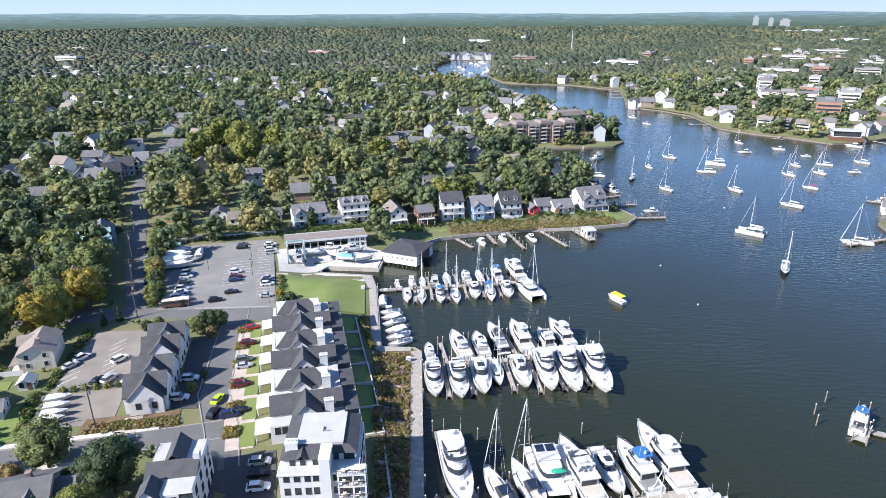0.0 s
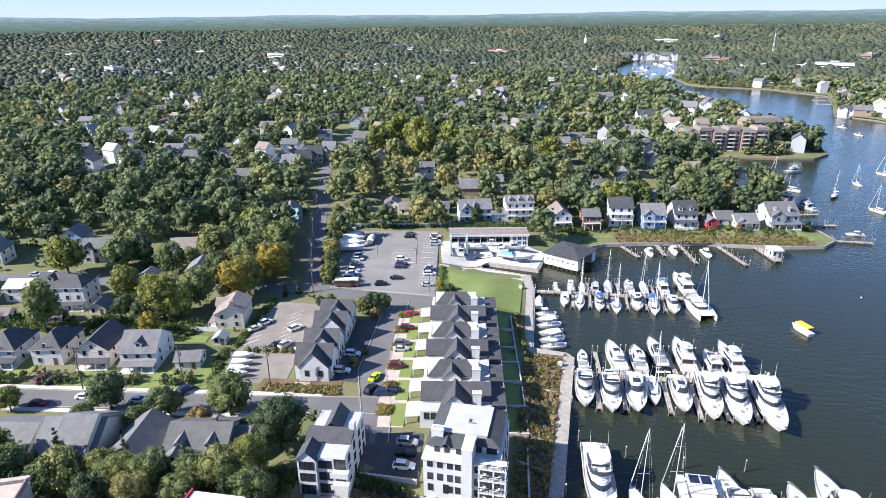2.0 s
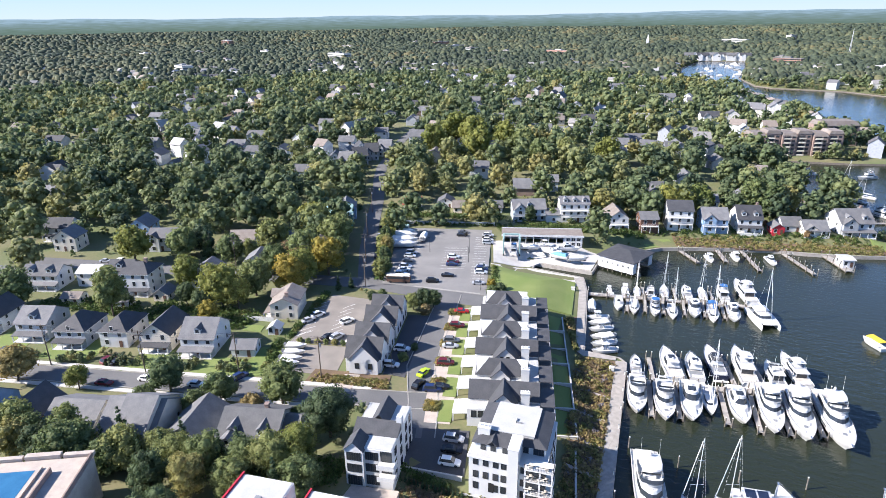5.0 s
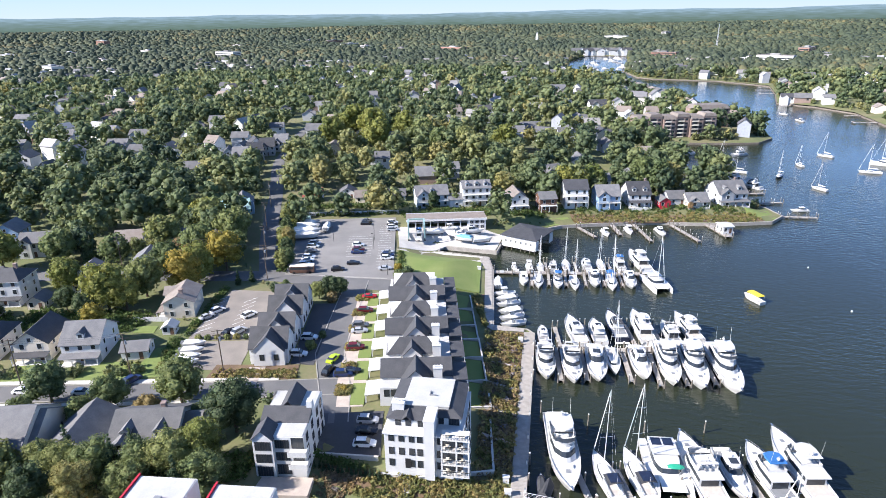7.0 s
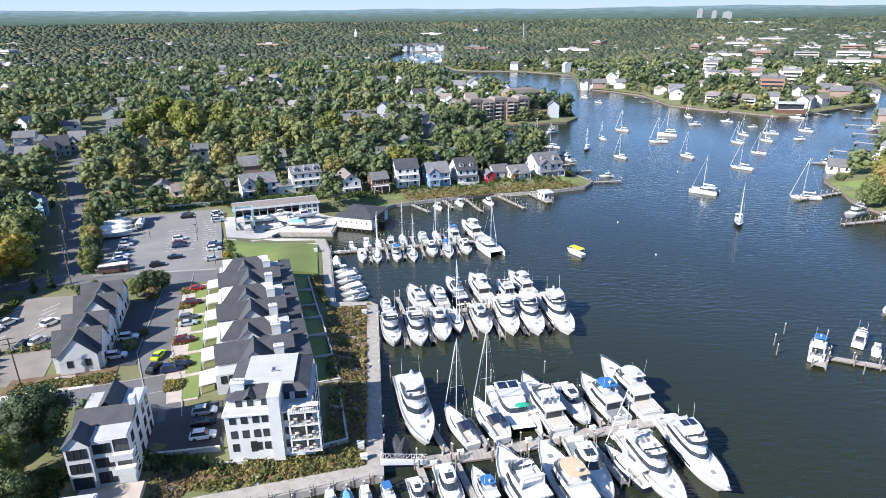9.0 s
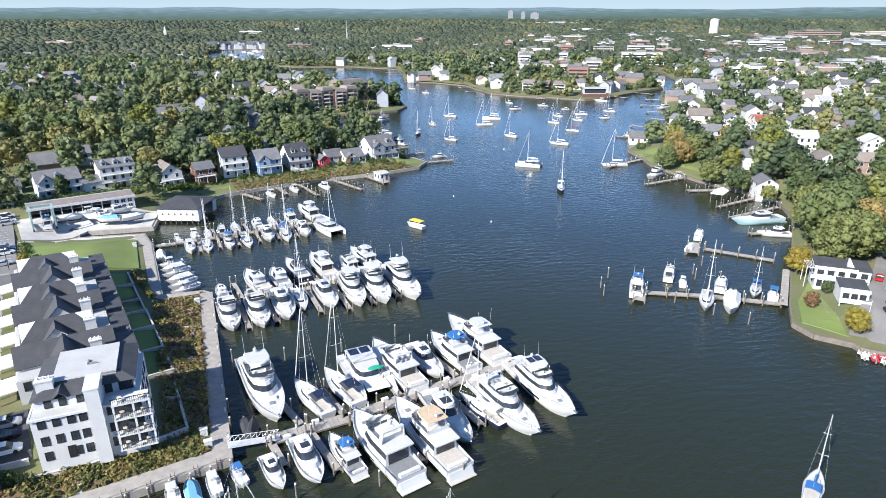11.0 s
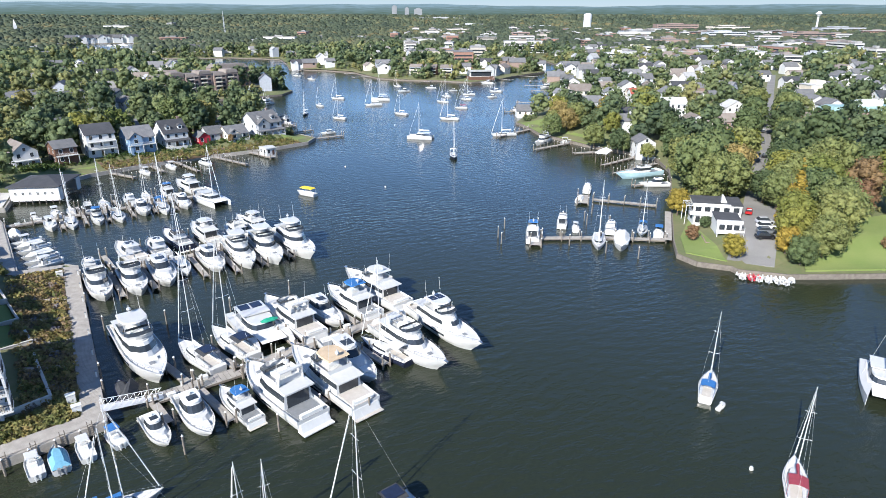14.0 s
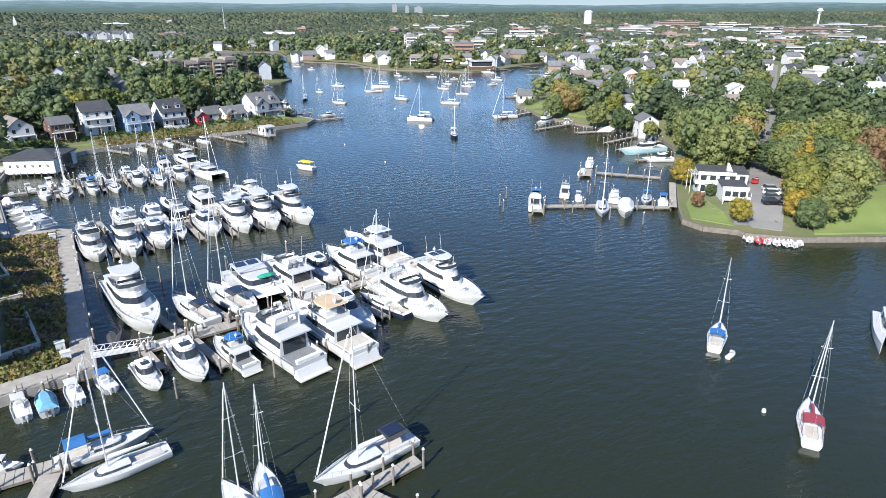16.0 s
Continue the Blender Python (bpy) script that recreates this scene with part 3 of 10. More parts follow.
def tree_kind(key, seeds, width, height, mat, cards, size, cone=False, base=0.18, label="", name="tree"):
    TREE_KINDS[key] = []
    for s in seeds:
        cr = crown_shape(s, width, height * base, height, cards, size, 24 if not cone else 12, cone).mesh("crown", True)
        cr.materials.append(M[mat])
        tk = trunk_shape(s, height, width * 0.032, width).mesh("trunk")
        tk.materials.append(M["bark"])
        TREE_KINDS[key].append((cr, tk, label, name))


for near, k, sz in (("", 0.95, 0.88), ("_near", 1.75, 0.55), ("_close", 3.8, 0.38)):
    # the same kinds three times: with finer leaves for those that stand near the creek
    tree_kind("oak" + near, (1, 2, 3, 4, 5, 6), 12.5, 13.0, "leaf", int(1350 * k), 1.05 * sz, label="broad leafy tree with an uneven green crown")
    tree_kind("tall" + near, (11, 12, 13), 9.0, 15.0, "leaf", int(1150 * k), 0.95 * sz, label="tall leafy tree with a dense crown")
    tree_kind("lit" + near, (21, 22), 12.5, 13.5, "leaf_lit", int(1350 * k), 1.05 * sz, label="broad tree with yellow-green leaves")
    tree_kind("gold" + near, (31, 32), 9.5, 11.0, "leaf_gold", int(1000 * k), 0.85 * sz, label="autumn tree with golden leaves")
    tree_kind("rust" + near, (36,), 6.5, 8.0, "leaf_rust", int(700 * k), 0.62 * sz, label="autumn tree with rust-red leaves")
    tree_kind("fir" + near, (41, 42), 5.0, 12.0, "leaf_fir", int(750 * k), 0.6 * sz, cone=True, base=0.06, label="dark evergreen tree with a pointed crown")
tree_kind("goldcone_near", (45,), 6.5, 14.0, "leaf_gold", 2200, 0.42, cone=True, base=0.04, label="tall pointed tree turning yellow")
TREE_KINDS["goldcone"] = TREE_KINDS["goldcone_near"]
tree_kind("shrub", (51, 52, 53), 2.6, 1.9, "leaf", 170, 0.38, base=0.05, label="rounded green garden shrub in a bed", name="shrub")
tree_kind("shrub_gold", (56,), 2.3, 1.7, "leaf_gold", 160, 0.36, base=0.05, label="golden autumn shrub in a garden bed", name="shrub")
tree_kind("shrub_rust", (58,), 2.0, 1.6, "leaf_rust", 150, 0.34, base=0.05, label="rust-coloured ornamental shrub in autumn leaf", name="shrub")
PLANTED = []


def plant(kind, x, y, s=1.0, z=None, group="trees", k=None):
    rng = random.Random(int(x * 71 + y * 13))
    away = math.hypot(x - EYE[0], y - EYE[1])
    if away < 125 and kind + "_close" in TREE_KINDS:
        kind += "_close"
    elif away < 235 and kind + "_near" in TREE_KINDS:
        kind += "_near"
    cr, tk, label, name = TREE_KINDS[kind][rng.randrange(len(TREE_KINDS[kind])) if k is None else k]
    t = thing(name, label, name, group, place(x, y, (land(x, y) if z is None else z) - 0.1, rng.uniform(0, 360), s * rng.uniform(0.92, 1.08)))
    part("crown", cr, None, t)
    part("trunk", tk, None, t)
    PLANTED.append((x, y))
    return t


def in_view(x, y, reach):
    dx, dy = x - EYE[0], y - EYE[1]
    a = math.degrees(math.atan2(dx, dy))
    return -57 < a < 69 and math.hypot(dx, dy) < reach


def fill_trees():
    """Garden and street trees over all that is not built on, as single trees up to about 330 m off."""
    rng = random.Random(5)
    pts = []
    for i in range(-38, 44):
        for j in range(-7, 40):
            x, y = i * 11.4 + rng.uniform(-4.2, 4.2), j * 11.4 + rng.uniform(-4.2, 4.2) - 20
            pts.append((x, y, rng.random(), rng.random()))
    A = np.array(pts)
    d = shore_distance(A[:, :2])
    ok = ~in_water(A[:, :2]) & (d > 5.5) & ~blocked(A[:, :2], 2.7)
    if PLANTED:
        Q = np.array(PLANTED)
        near = np.min(np.hypot(A[:, None, 0] - Q[None, :, 0], A[:, None, 1] - Q[None, :, 1]), axis=1)
        ok &= near > 5.5
    for (x, y, u, v), k in zip(pts, ok):
        if not k or not in_view(x, y, 400) or math.hypot(x - EYE[0], y - EYE[1]) > SINGLE:
            continue
        if v < thin(x, y):
            continue
        kind = "oak" if u < 0.52 else "tall" if u < 0.72 else "lit" if u < 0.84 else "fir" if u < 0.90 else "oak" if u < 0.945 else "gold" if u < 0.985 else "rust"
        plant(kind, x, y, (0.62 + 0.65 * v) * (0.88 if x > 200 else 1.0))


SINGLE = 252.0


def thin(x, y):
    """The share of places left without a tree: more among the houses of the near west side."""
    if 130 < x < 270 and y < 110:
        return 0.6
    if -230 < x < -132 and 36 < y < 80:
        return 0.72
    if x > 200:
        return 0.3
    if x > 100:
        return 0.34
    if y < 150 and x < -60:
        return 0.12
    return 0.07


def wood_tree(seed, lobes_n, cards, size, rings, seg):
    r2 = np.random.default_rng(seed)
    lobes = []
    for i in range(lobes_n):
        a, u = i * 2.4, (i + 0.5) / lobes_n
        rad = 3.2 * math.sin(math.pi * (0.2 + 0.7 * u))
        lobes.append((rad * math.cos(a) * 0.8, rad * math.sin(a) * 0.8, 4.2 + 7.2 * u, r2.uniform(1.9, 2.9) * (7 / lobes_n) ** 0.4))
    v, f = [], []
    for l in lobes:
        bv, bf = blob(r2, l[:3], l[3] * 0.8, rings, seg)
        f += [tuple(i + len(v) for i in q) for q in bf]
        v += bv
    lv, lf = leaf_cloud(r2, lobes, cards, size, 0.25)
    f += [tuple(int(i) + len(v) for i in q) for q in lf]
    v += lv.tolist()
    return np.array(v), np.array(f)


def stand_tone(x, y, rng):
    """Stands of one kind keep together: yellow-green ones inland of the boatyard, dark ones farther west."""
    drift = 0.16 * math.sin(x * 0.021 + 0.7) * math.sin(y * 0.017 + 0.4) + (0.22 if -130 < x < 40 and 205 < y < 350 else 0.0)
    return min(0.985, max(0.0, 0.40 + drift + rng.normal(scale=0.25)))


def build_woods():
    """Woods past the single trees: whole trees of leaf clumps, coarser with distance, in one mesh."""
    rng = np.random.default_rng(8)
    V, F, T, k = [], [], [], 0
    for r0, r1, step, spec, s0, s1 in ((SINGLE, 410, 12.6, (11, 230, 1.02, 3, 6), 0.95, 1.75), (410, 540, 12.8, (9, 100, 1.45, 3, 5), 0.95, 1.75), (540, 1010, 14.0, (4, 36, 2.1, 3, 4), 0.85, 1.75)):
        protos = [wood_tree(100 + s, *spec) for s in range(6)]
        n = int(r1 / step) + 2
        pts = []
        for i in range(-n, n):
            for j in range(-8, n):
                x, y = i * step + rng.uniform(-0.4, 0.4) * step, j * step + rng.uniform(-0.4, 0.4) * step
                if r0 <= math.hypot(x - EYE[0], y - EYE[1]) < r1 and in_view(x, y, 1100):
                    pts.append((x, y))
        A = np.array(pts)
        A = A[~in_water(A) & (shore_distance(A) > 5) & ~blocked(A, 2.6) & (rng.random(len(A)) > 0.05)]
        for (x, y), z in zip(A, heights(A)):
            v, f = protos[rng.integers(len(protos))]
            a, s = rng.uniform(0, 6.28), rng.uniform(s0, s1) * (0.88 if x > 215 and y < 620 else 1.0)
            if x > 215 and y < 620 and rng.random() < 0.04:
                continue
            c, sn = math.cos(a) * s, math.sin(a) * s
            V.append(np.stack([x + v[:, 0] * c - v[:, 1] * sn, y + v[:, 0] * sn + v[:, 1] * c, z - 1.5 + v[:, 2] * s * rng.uniform(0.8, 1.0)], 1))
            F.append(f + k)
            T.append(np.full(len(v), stand_tone(x, y, rng)))
            k += len(v)
    # trees that close the gaps between the single ones inland of the yard
    protos = [wood_tree(180 + s, 11, 270, 0.95, 3, 6) for s in range(5)]
    pts = [(i * 8.0 + rng.uniform(-2.5, 2.5), j * 8.0 + rng.uniform(-2.5, 2.5)) for i in range(-33, 12) for j in range(12, 46)]
    A = np.array([q for q in pts if in_view(q[0], q[1], SINGLE)])
    Q = np.array(PLANTED)
    gap = np.min(np.hypot(A[:, None, 0] - Q[None, :, 0], A[:, None, 1] - Q[None, :, 1]), axis=1)
    A = A[~in_water(A) & (shore_distance(A) > 16) & ~blocked(A, 2.0) & (gap > 5.5)]
    for (x, y), z in zip(A, heights(A)):
        v, f = protos[rng.integers(len(protos))]
        a, s = rng.uniform(0, 6.28), rng.uniform(0.75, 1.3)
        c, sn = math.cos(a) * s, math.sin(a) * s
        V.append(np.stack([x + v[:, 0] * c - v[:, 1] * sn, y + v[:, 0] * sn + v[:, 1] * c, z - 1.8 * s + v[:, 2] * s], 1))
        F.append(f + k)
        T.append(np.full(len(v), stand_tone(x, y, rng)))
        k += len(v)
    # scrub and small trees that lean over the banks
    protos = [wood_tree(140 + s, 7, 90, 1.5, 3, 5) for s in range(4)]
    pts = []
    for (ax, ay), (bx, by) in zip(SHORE, SHORE[1:]):
        if not (min(ay, by) > 168 or min(ax, bx) > 120):
            continue
        ln = math.hypot(bx - ax, by - ay)
        for i in range(int(ln / 2.2)):
            u = rng.random()
            nx, ny = -(by - ay) / ln, (bx - ax) / ln
            off = rng.uniform(2.6, 8.0) + (rng.uniform(0, 7) if ay > 330 else 0)
            pts.append((ax + (bx - ax) * u + nx * off, ay + (by - ay) * u + ny * off))
    A = np.array([q for q in pts if in_view(q[0], q[1], 1600)])
    A = A[~in_water(A) & (shore_distance(A) > 2.3) & ~blocked(A, 1.0) & (rng.random(len(A)) > 0.2)]
    for (x, y), z in zip(A, heights(A)):
        v, f = protos[rng.integers(len(protos))]
        a, s = rng.uniform(0, 6.28), rng.uniform(0.16, 0.45) * (1.6 if y > 330 else 1.0)
        c, sn = math.cos(a) * s, math.sin(a) * s
        V.append(np.stack([x + v[:, 0] * c - v[:, 1] * sn, y + v[:, 0] * sn + v[:, 1] * c, z - 1.5 * s + (v[:, 2] - 1.5) * s], 1))
        F.append(f + k)
        T.append(np.full(len(v), rng.random() ** 0.8))
        k += len(v)
    stuff_mesh("woods", np.concatenate(V), np.concatenate(F), np.concatenate(T), M["woods"], "mixed leafy woods turning in early autumn", "woods", True)


def build_yard_shrubs():
    """Bushes and young trees over the yards, wherever nothing else stands."""
    rng = np.random.default_rng(21)
    protos = [wood_tree(160 + s, 4, 34, 1.5, 3, 5) for s in range(4)]
    A = np.stack([rng.uniform(-270, 330, 3600), rng.uniform(-20, 330, 3600)], 1)
    near = np.array([in_view(x, y, 400) for x, y in A])
    A = A[near & ~in_water(A) & (shore_distance(A) > 2.4) & ~blocked(A, 0.4)]
    # thicker in the gardens of the north shore
    B = np.stack([rng.uniform(-60, 100, 900), rng.uniform(158, 236, 900)], 1)
    B = B[~in_water(B) & (shore_distance(B) > 2.2) & ~blocked(B, 0.2)]
    lump = np.sin(A[:, 0] * 0.21 + 1) * np.sin(A[:, 1] * 0.17) + rng.normal(scale=0.6, size=len(A))
    A = np.concatenate([A[lump > -0.25], B])
    V, F, T, k = [], [], [], 0
    for (x, y), z in zip(A, heights(A)):
        v, f = protos[rng.integers(len(protos))]
        a, s = rng.uniform(0, 6.28), rng.uniform(0.12, 0.20) if rng.random() < 0.75 else rng.uniform(0.2, 0.42)
        c, sn = math.cos(a) * s, math.sin(a) * s
        V.append(np.stack([x + v[:, 0] * c - v[:, 1] * sn, y + v[:, 0] * sn + v[:, 1] * c, z + (v[:, 2] - 2.6) * s], 1))
        F.append(f + k)
        T.append(np.full(len(v), rng.random() ** 0.9))
        k += len(v)
    stuff_mesh("yard_shrubs", np.concatenate(V), np.concatenate(F), np.concatenate(T), M["woods"], "green and olive bushes over the house yards", "bushes")


def stuff_mesh(name, V, F, T, material, label, category, smooth=False):
    me = bpy.data.meshes.new(name)
    me.vertices.add(len(V))
    me.vertices.foreach_set("co", V.astype(np.float32).ravel())
    me.loops.add(F.size)
    me.loops.foreach_set("vertex_index", F.astype(np.int32).ravel())
    me.polygons.add(len(F))
    me.polygons.foreach_set("loop_start", np.arange(0, F.size, F.shape[1], dtype=np.int32))
    if smooth:
        me.polygons.foreach_set("use_smooth", np.ones(len(F), bool))
    me.update()
    at = me.attributes.new("tone", "FLOAT", "POINT")
    at.data.foreach_set("value", T.astype(np.float32))
    me.materials.append(material)
    return tagged(new(name, me), label, category, kind="stuff")


def build_canopy():
    """The far woods: the domed tops of more trees than one could count, larger and looser with distance."""
    rng = np.random.default_rng(3)
    protos = []
    for k in range(10):
        v, f = [(0, 0, 1.0)], []
        for i, th in enumerate((0.72, 1.5)):
            for j in range(5):
                a = 2 * math.pi * (j + 0.5 * i) / 5
                r = rng.uniform(0.62, 1.25)
                v.append((r * math.sin(th) * math.cos(a), r * math.sin(th) * math.sin(a), math.cos(th) * rng.uniform(0.7, 1.3) - 0.25 * i))
        for j in range(5):
            n = (j + 1) % 5
            f += [(0, 1 + j, 1 + n), (1 + j, 6 + j, 1 + n), (1 + n, 6 + j, 6 + n)]
        protos.append((np.array(v), np.array(f)))
    V, F, T, k = [], [], [], 0
    for r0, r1, step, big in ((1000, 1450, 9.4, 5.4), (1450, 2050, 12.5, 7.0), (2050, 3350, 22.0, 12.0)):
        pts, r = [], r0
        while r < r1:
            n = int(radians(128) * r / step)
            a = np.radians(-58 + 128 * (np.arange(n) + rng.uniform(-0.45, 0.45, n)) / n)
            rr = r + rng.uniform(-0.5, 0.5, n) * step
            pts.append(np.stack([EYE[0] + rr * np.sin(a), EYE[1] + rr * np.cos(a)], 1))
            r += step
        A = np.concatenate(pts)
        A = A[~in_water(A) & (shore_distance(A) > 6) & ~blocked(A, 2.0) & (rng.random(len(A)) > 0.1)]
        for (x, y), z in zip(A, heights(A)):
            v, f = protos[rng.integers(len(protos))]
            a, w, u = rng.uniform(0, 6.28), big * (0.5 + 1.05 * rng.random() ** 1.6), rng.random()
            c, sn, h = math.cos(a) * w, math.sin(a) * w, min(w, 9) * rng.uniform(0.65, 1.0)
            V.append(np.stack([x + v[:, 0] * c - v[:, 1] * sn, y + v[:, 0] * sn + v[:, 1] * c, z + 4.5 + 5.0 * u + v[:, 2] * h], 1))
            F.append(f + k)
            drift = math.sin(x * 0.009 + 1.3) * math.sin(y * 0.0062) + 0.7 * math.sin(x * 0.033 - y * 0.011) * math.sin(y * 0.016 + 2)
            T.append(np.full(len(v), min(1.0, max(0.0, 0.45 + 0.3 * drift + rng.normal(scale=0.2)))))
            k += len(v)
    stuff_mesh("far_woods", np.concatenate(V), np.concatenate(F), np.concatenate(T), M["hill"], "wooded land far inland of the creek", "far woods")

# ---- boats ----
def hull_lines(L, B, F, full=2.4, rake=0.10, n=13, stern=0.9, sheer=0.5):
    """Half beam, deck height and stations of a hull; the bow points along +x."""
    out = []
    for i in range(n):
        s = i / (n - 1)
        b = B / 2 * (stern + (1 - stern) * min(1, s * 2.2)) * max(0.0, 1 - max(0, (s - 0.42) / 0.58) ** full)
        out.append((-L / 2 + L * s, max(b, 0.03), F * (1 + sheer * max(0, s - 0.25) ** 1.6), s))
    return out


def hull_parts(t, L, B, F, hull_mat, full=2.4, rake=0.10, stern=0.9, sheer=0.5, deck_mat="deck", stripe=True, bulwark=0.25):
    lines = hull_lines(L, B, F, full, rake, 15, stern, sheer)
    rows, keel, deck, band = [], [], [], []
    for x, b, z, s in lines:
        k = max(0, s - 0.55) / 0.45
        xo = -rake * L * k ** 1.5                      # the stem rakes forward: lower points lie further aft
        pts = [(x + xo, 0.72 * b, -0.05), (x + xo * 0.75, 0.90 * b, 0.30 * z), (x + xo * 0.35, 0.97 * b, 0.68 * z), (x, b, z + bulwark), (x, b - min(0.12, b * 0.5), z + bulwark), (x, b - min(0.13, b * 0.5), z)]
        rows.append([(p[0], p[1], p[2]) for p in pts])
        keel.append((x + xo * 1.2, 0.0, -0.6))
        deck.append((x, b - min(0.125, b * 0.5), z))
        band.append((x + xo, 0.72 * b, xo, z))
    g = Shape()
    for sgn in (1, -1):
        rr = [[(p[0], p[1] * sgn, p[2]) for p in r] for r in rows]
        g.loft(rr if sgn < 0 else [r[::-1] for r in rr], caps=False)
    a = rows[0]
    g.add([(p[0], p[1], p[2]) for p in a[:4]] + [(p[0], -p[1], p[2]) for p in a[:4][::-1]], [tuple(range(8))])
    hull = part("hull", g, M[hull_mat], t, smooth=False)
    u = Shape()
    for sgn in (1, -1):
        u.loft([[(r[0][0], r[0][1] * sgn, 0.12), (r[0][0], r[0][1] * sgn * 0.98, -0.1), kk] for r, kk in zip(rows, keel)], caps=False)
    part("bottom_paint", u, M["boot"], t)
    d = Shape()
    n = len(deck)
    d.add([(x, y, z) for x, y, z in deck] + [(x, 0, z + 0.04) for x, y, z in deck] + [(x, -y, z) for x, y, z in deck],
          [(i, i + n, i + n + 1, i + 1) for i in range(n - 1)] + [(i + n, i + 2 * n, i + 2 * n + 1, i + n + 1) for i in range(n - 1)])
    part("deck", d, M[deck_mat], t)
    return lines


def outline(x0, x1, w0, w1, nose=0.35):
    """A plan of a deckhouse: x0 aft, x1 forward, half widths aft and amidships, with a rounded front."""
    L = x1 - x0
    return [(x0, -w0), (x0 + L * 0.55, -w1), (x1 - L * 0.16, -w1 * 0.84), (x1 - L * 0.03, -w1 * nose), (x1, 0.0), (x1 - L * 0.03, w1 * nose), (x1 - L * 0.16, w1 * 0.84), (x0 + L * 0.55, w1), (x0, w0)]


def shifted(o, aft, fore, k):
    """The same plan, its width times k, its ends drawn in by aft and fore."""
    x0, x1 = min(p[0] for p in o), max(p[0] for p in o)
    return [(x0 + aft + (x - x0) * ((x1 - fore) - (x0 + aft)) / (x1 - x0), y * k) for x, y in o]


def deckhouse(t, name, o, z0, z1, aft, fore, k, glass=(0.35, 0.85), mat="gel", glass_label=True):
    """A moulded deckhouse with a dark band of windows let into its sides."""
    top = shifted(o, aft, fore, k)
    ob = part(name, Shape().taper(o, top, z0, z1), M[mat], t)
    if glass:
        def at(u):
            return [(a[0] + (b[0] - a[0]) * u, (a[1] + (b[1] - a[1]) * u)) for a, b in zip(o, top)]
        g0, g1 = at(glass[0]), at(glass[1])
        za, zb = z0 + (z1 - z0) * glass[0], z0 + (z1 - z0) * glass[1]
        x0, x1 = min(p[0] for p in o), max(p[0] for p in o)
        xm, w = (x0 + x1) / 2, Shape()
        lo = [(x + (0.04 if x > xm else 0.0), y + (0.035 if y > 0 else -0.035 if y < 0 else 0)) for x, y in g0]
        hi = [(x + (0.04 if x > xm else 0.0), y + (0.035 if y > 0 else -0.035 if y < 0 else 0)) for x, y in g1]
        w.loft([[(*p, za) for p in lo], [(*p, zb) for p in hi]], caps=False)
        part("window", w, M["glass"], ob, "dark tinted window band")
    return top


def rail(t, lines, s0, s1, h=0.75, r=0.022):
    g = Shape()
    for sgn in (1, -1):
        prev = None
        for x, b, z, s in lines:
            if s0 <= s <= s1:
                p = Vector((x - 0.1, (b - 0.15) * sgn if b > 0.2 else 0, z + h))
                g.tube((p.x, p.y, z), p, r, n=4)
                if prev:
                    g.tube(prev, p, r, n=4)
                prev = p
    part("rail", g, M["steel"], t)


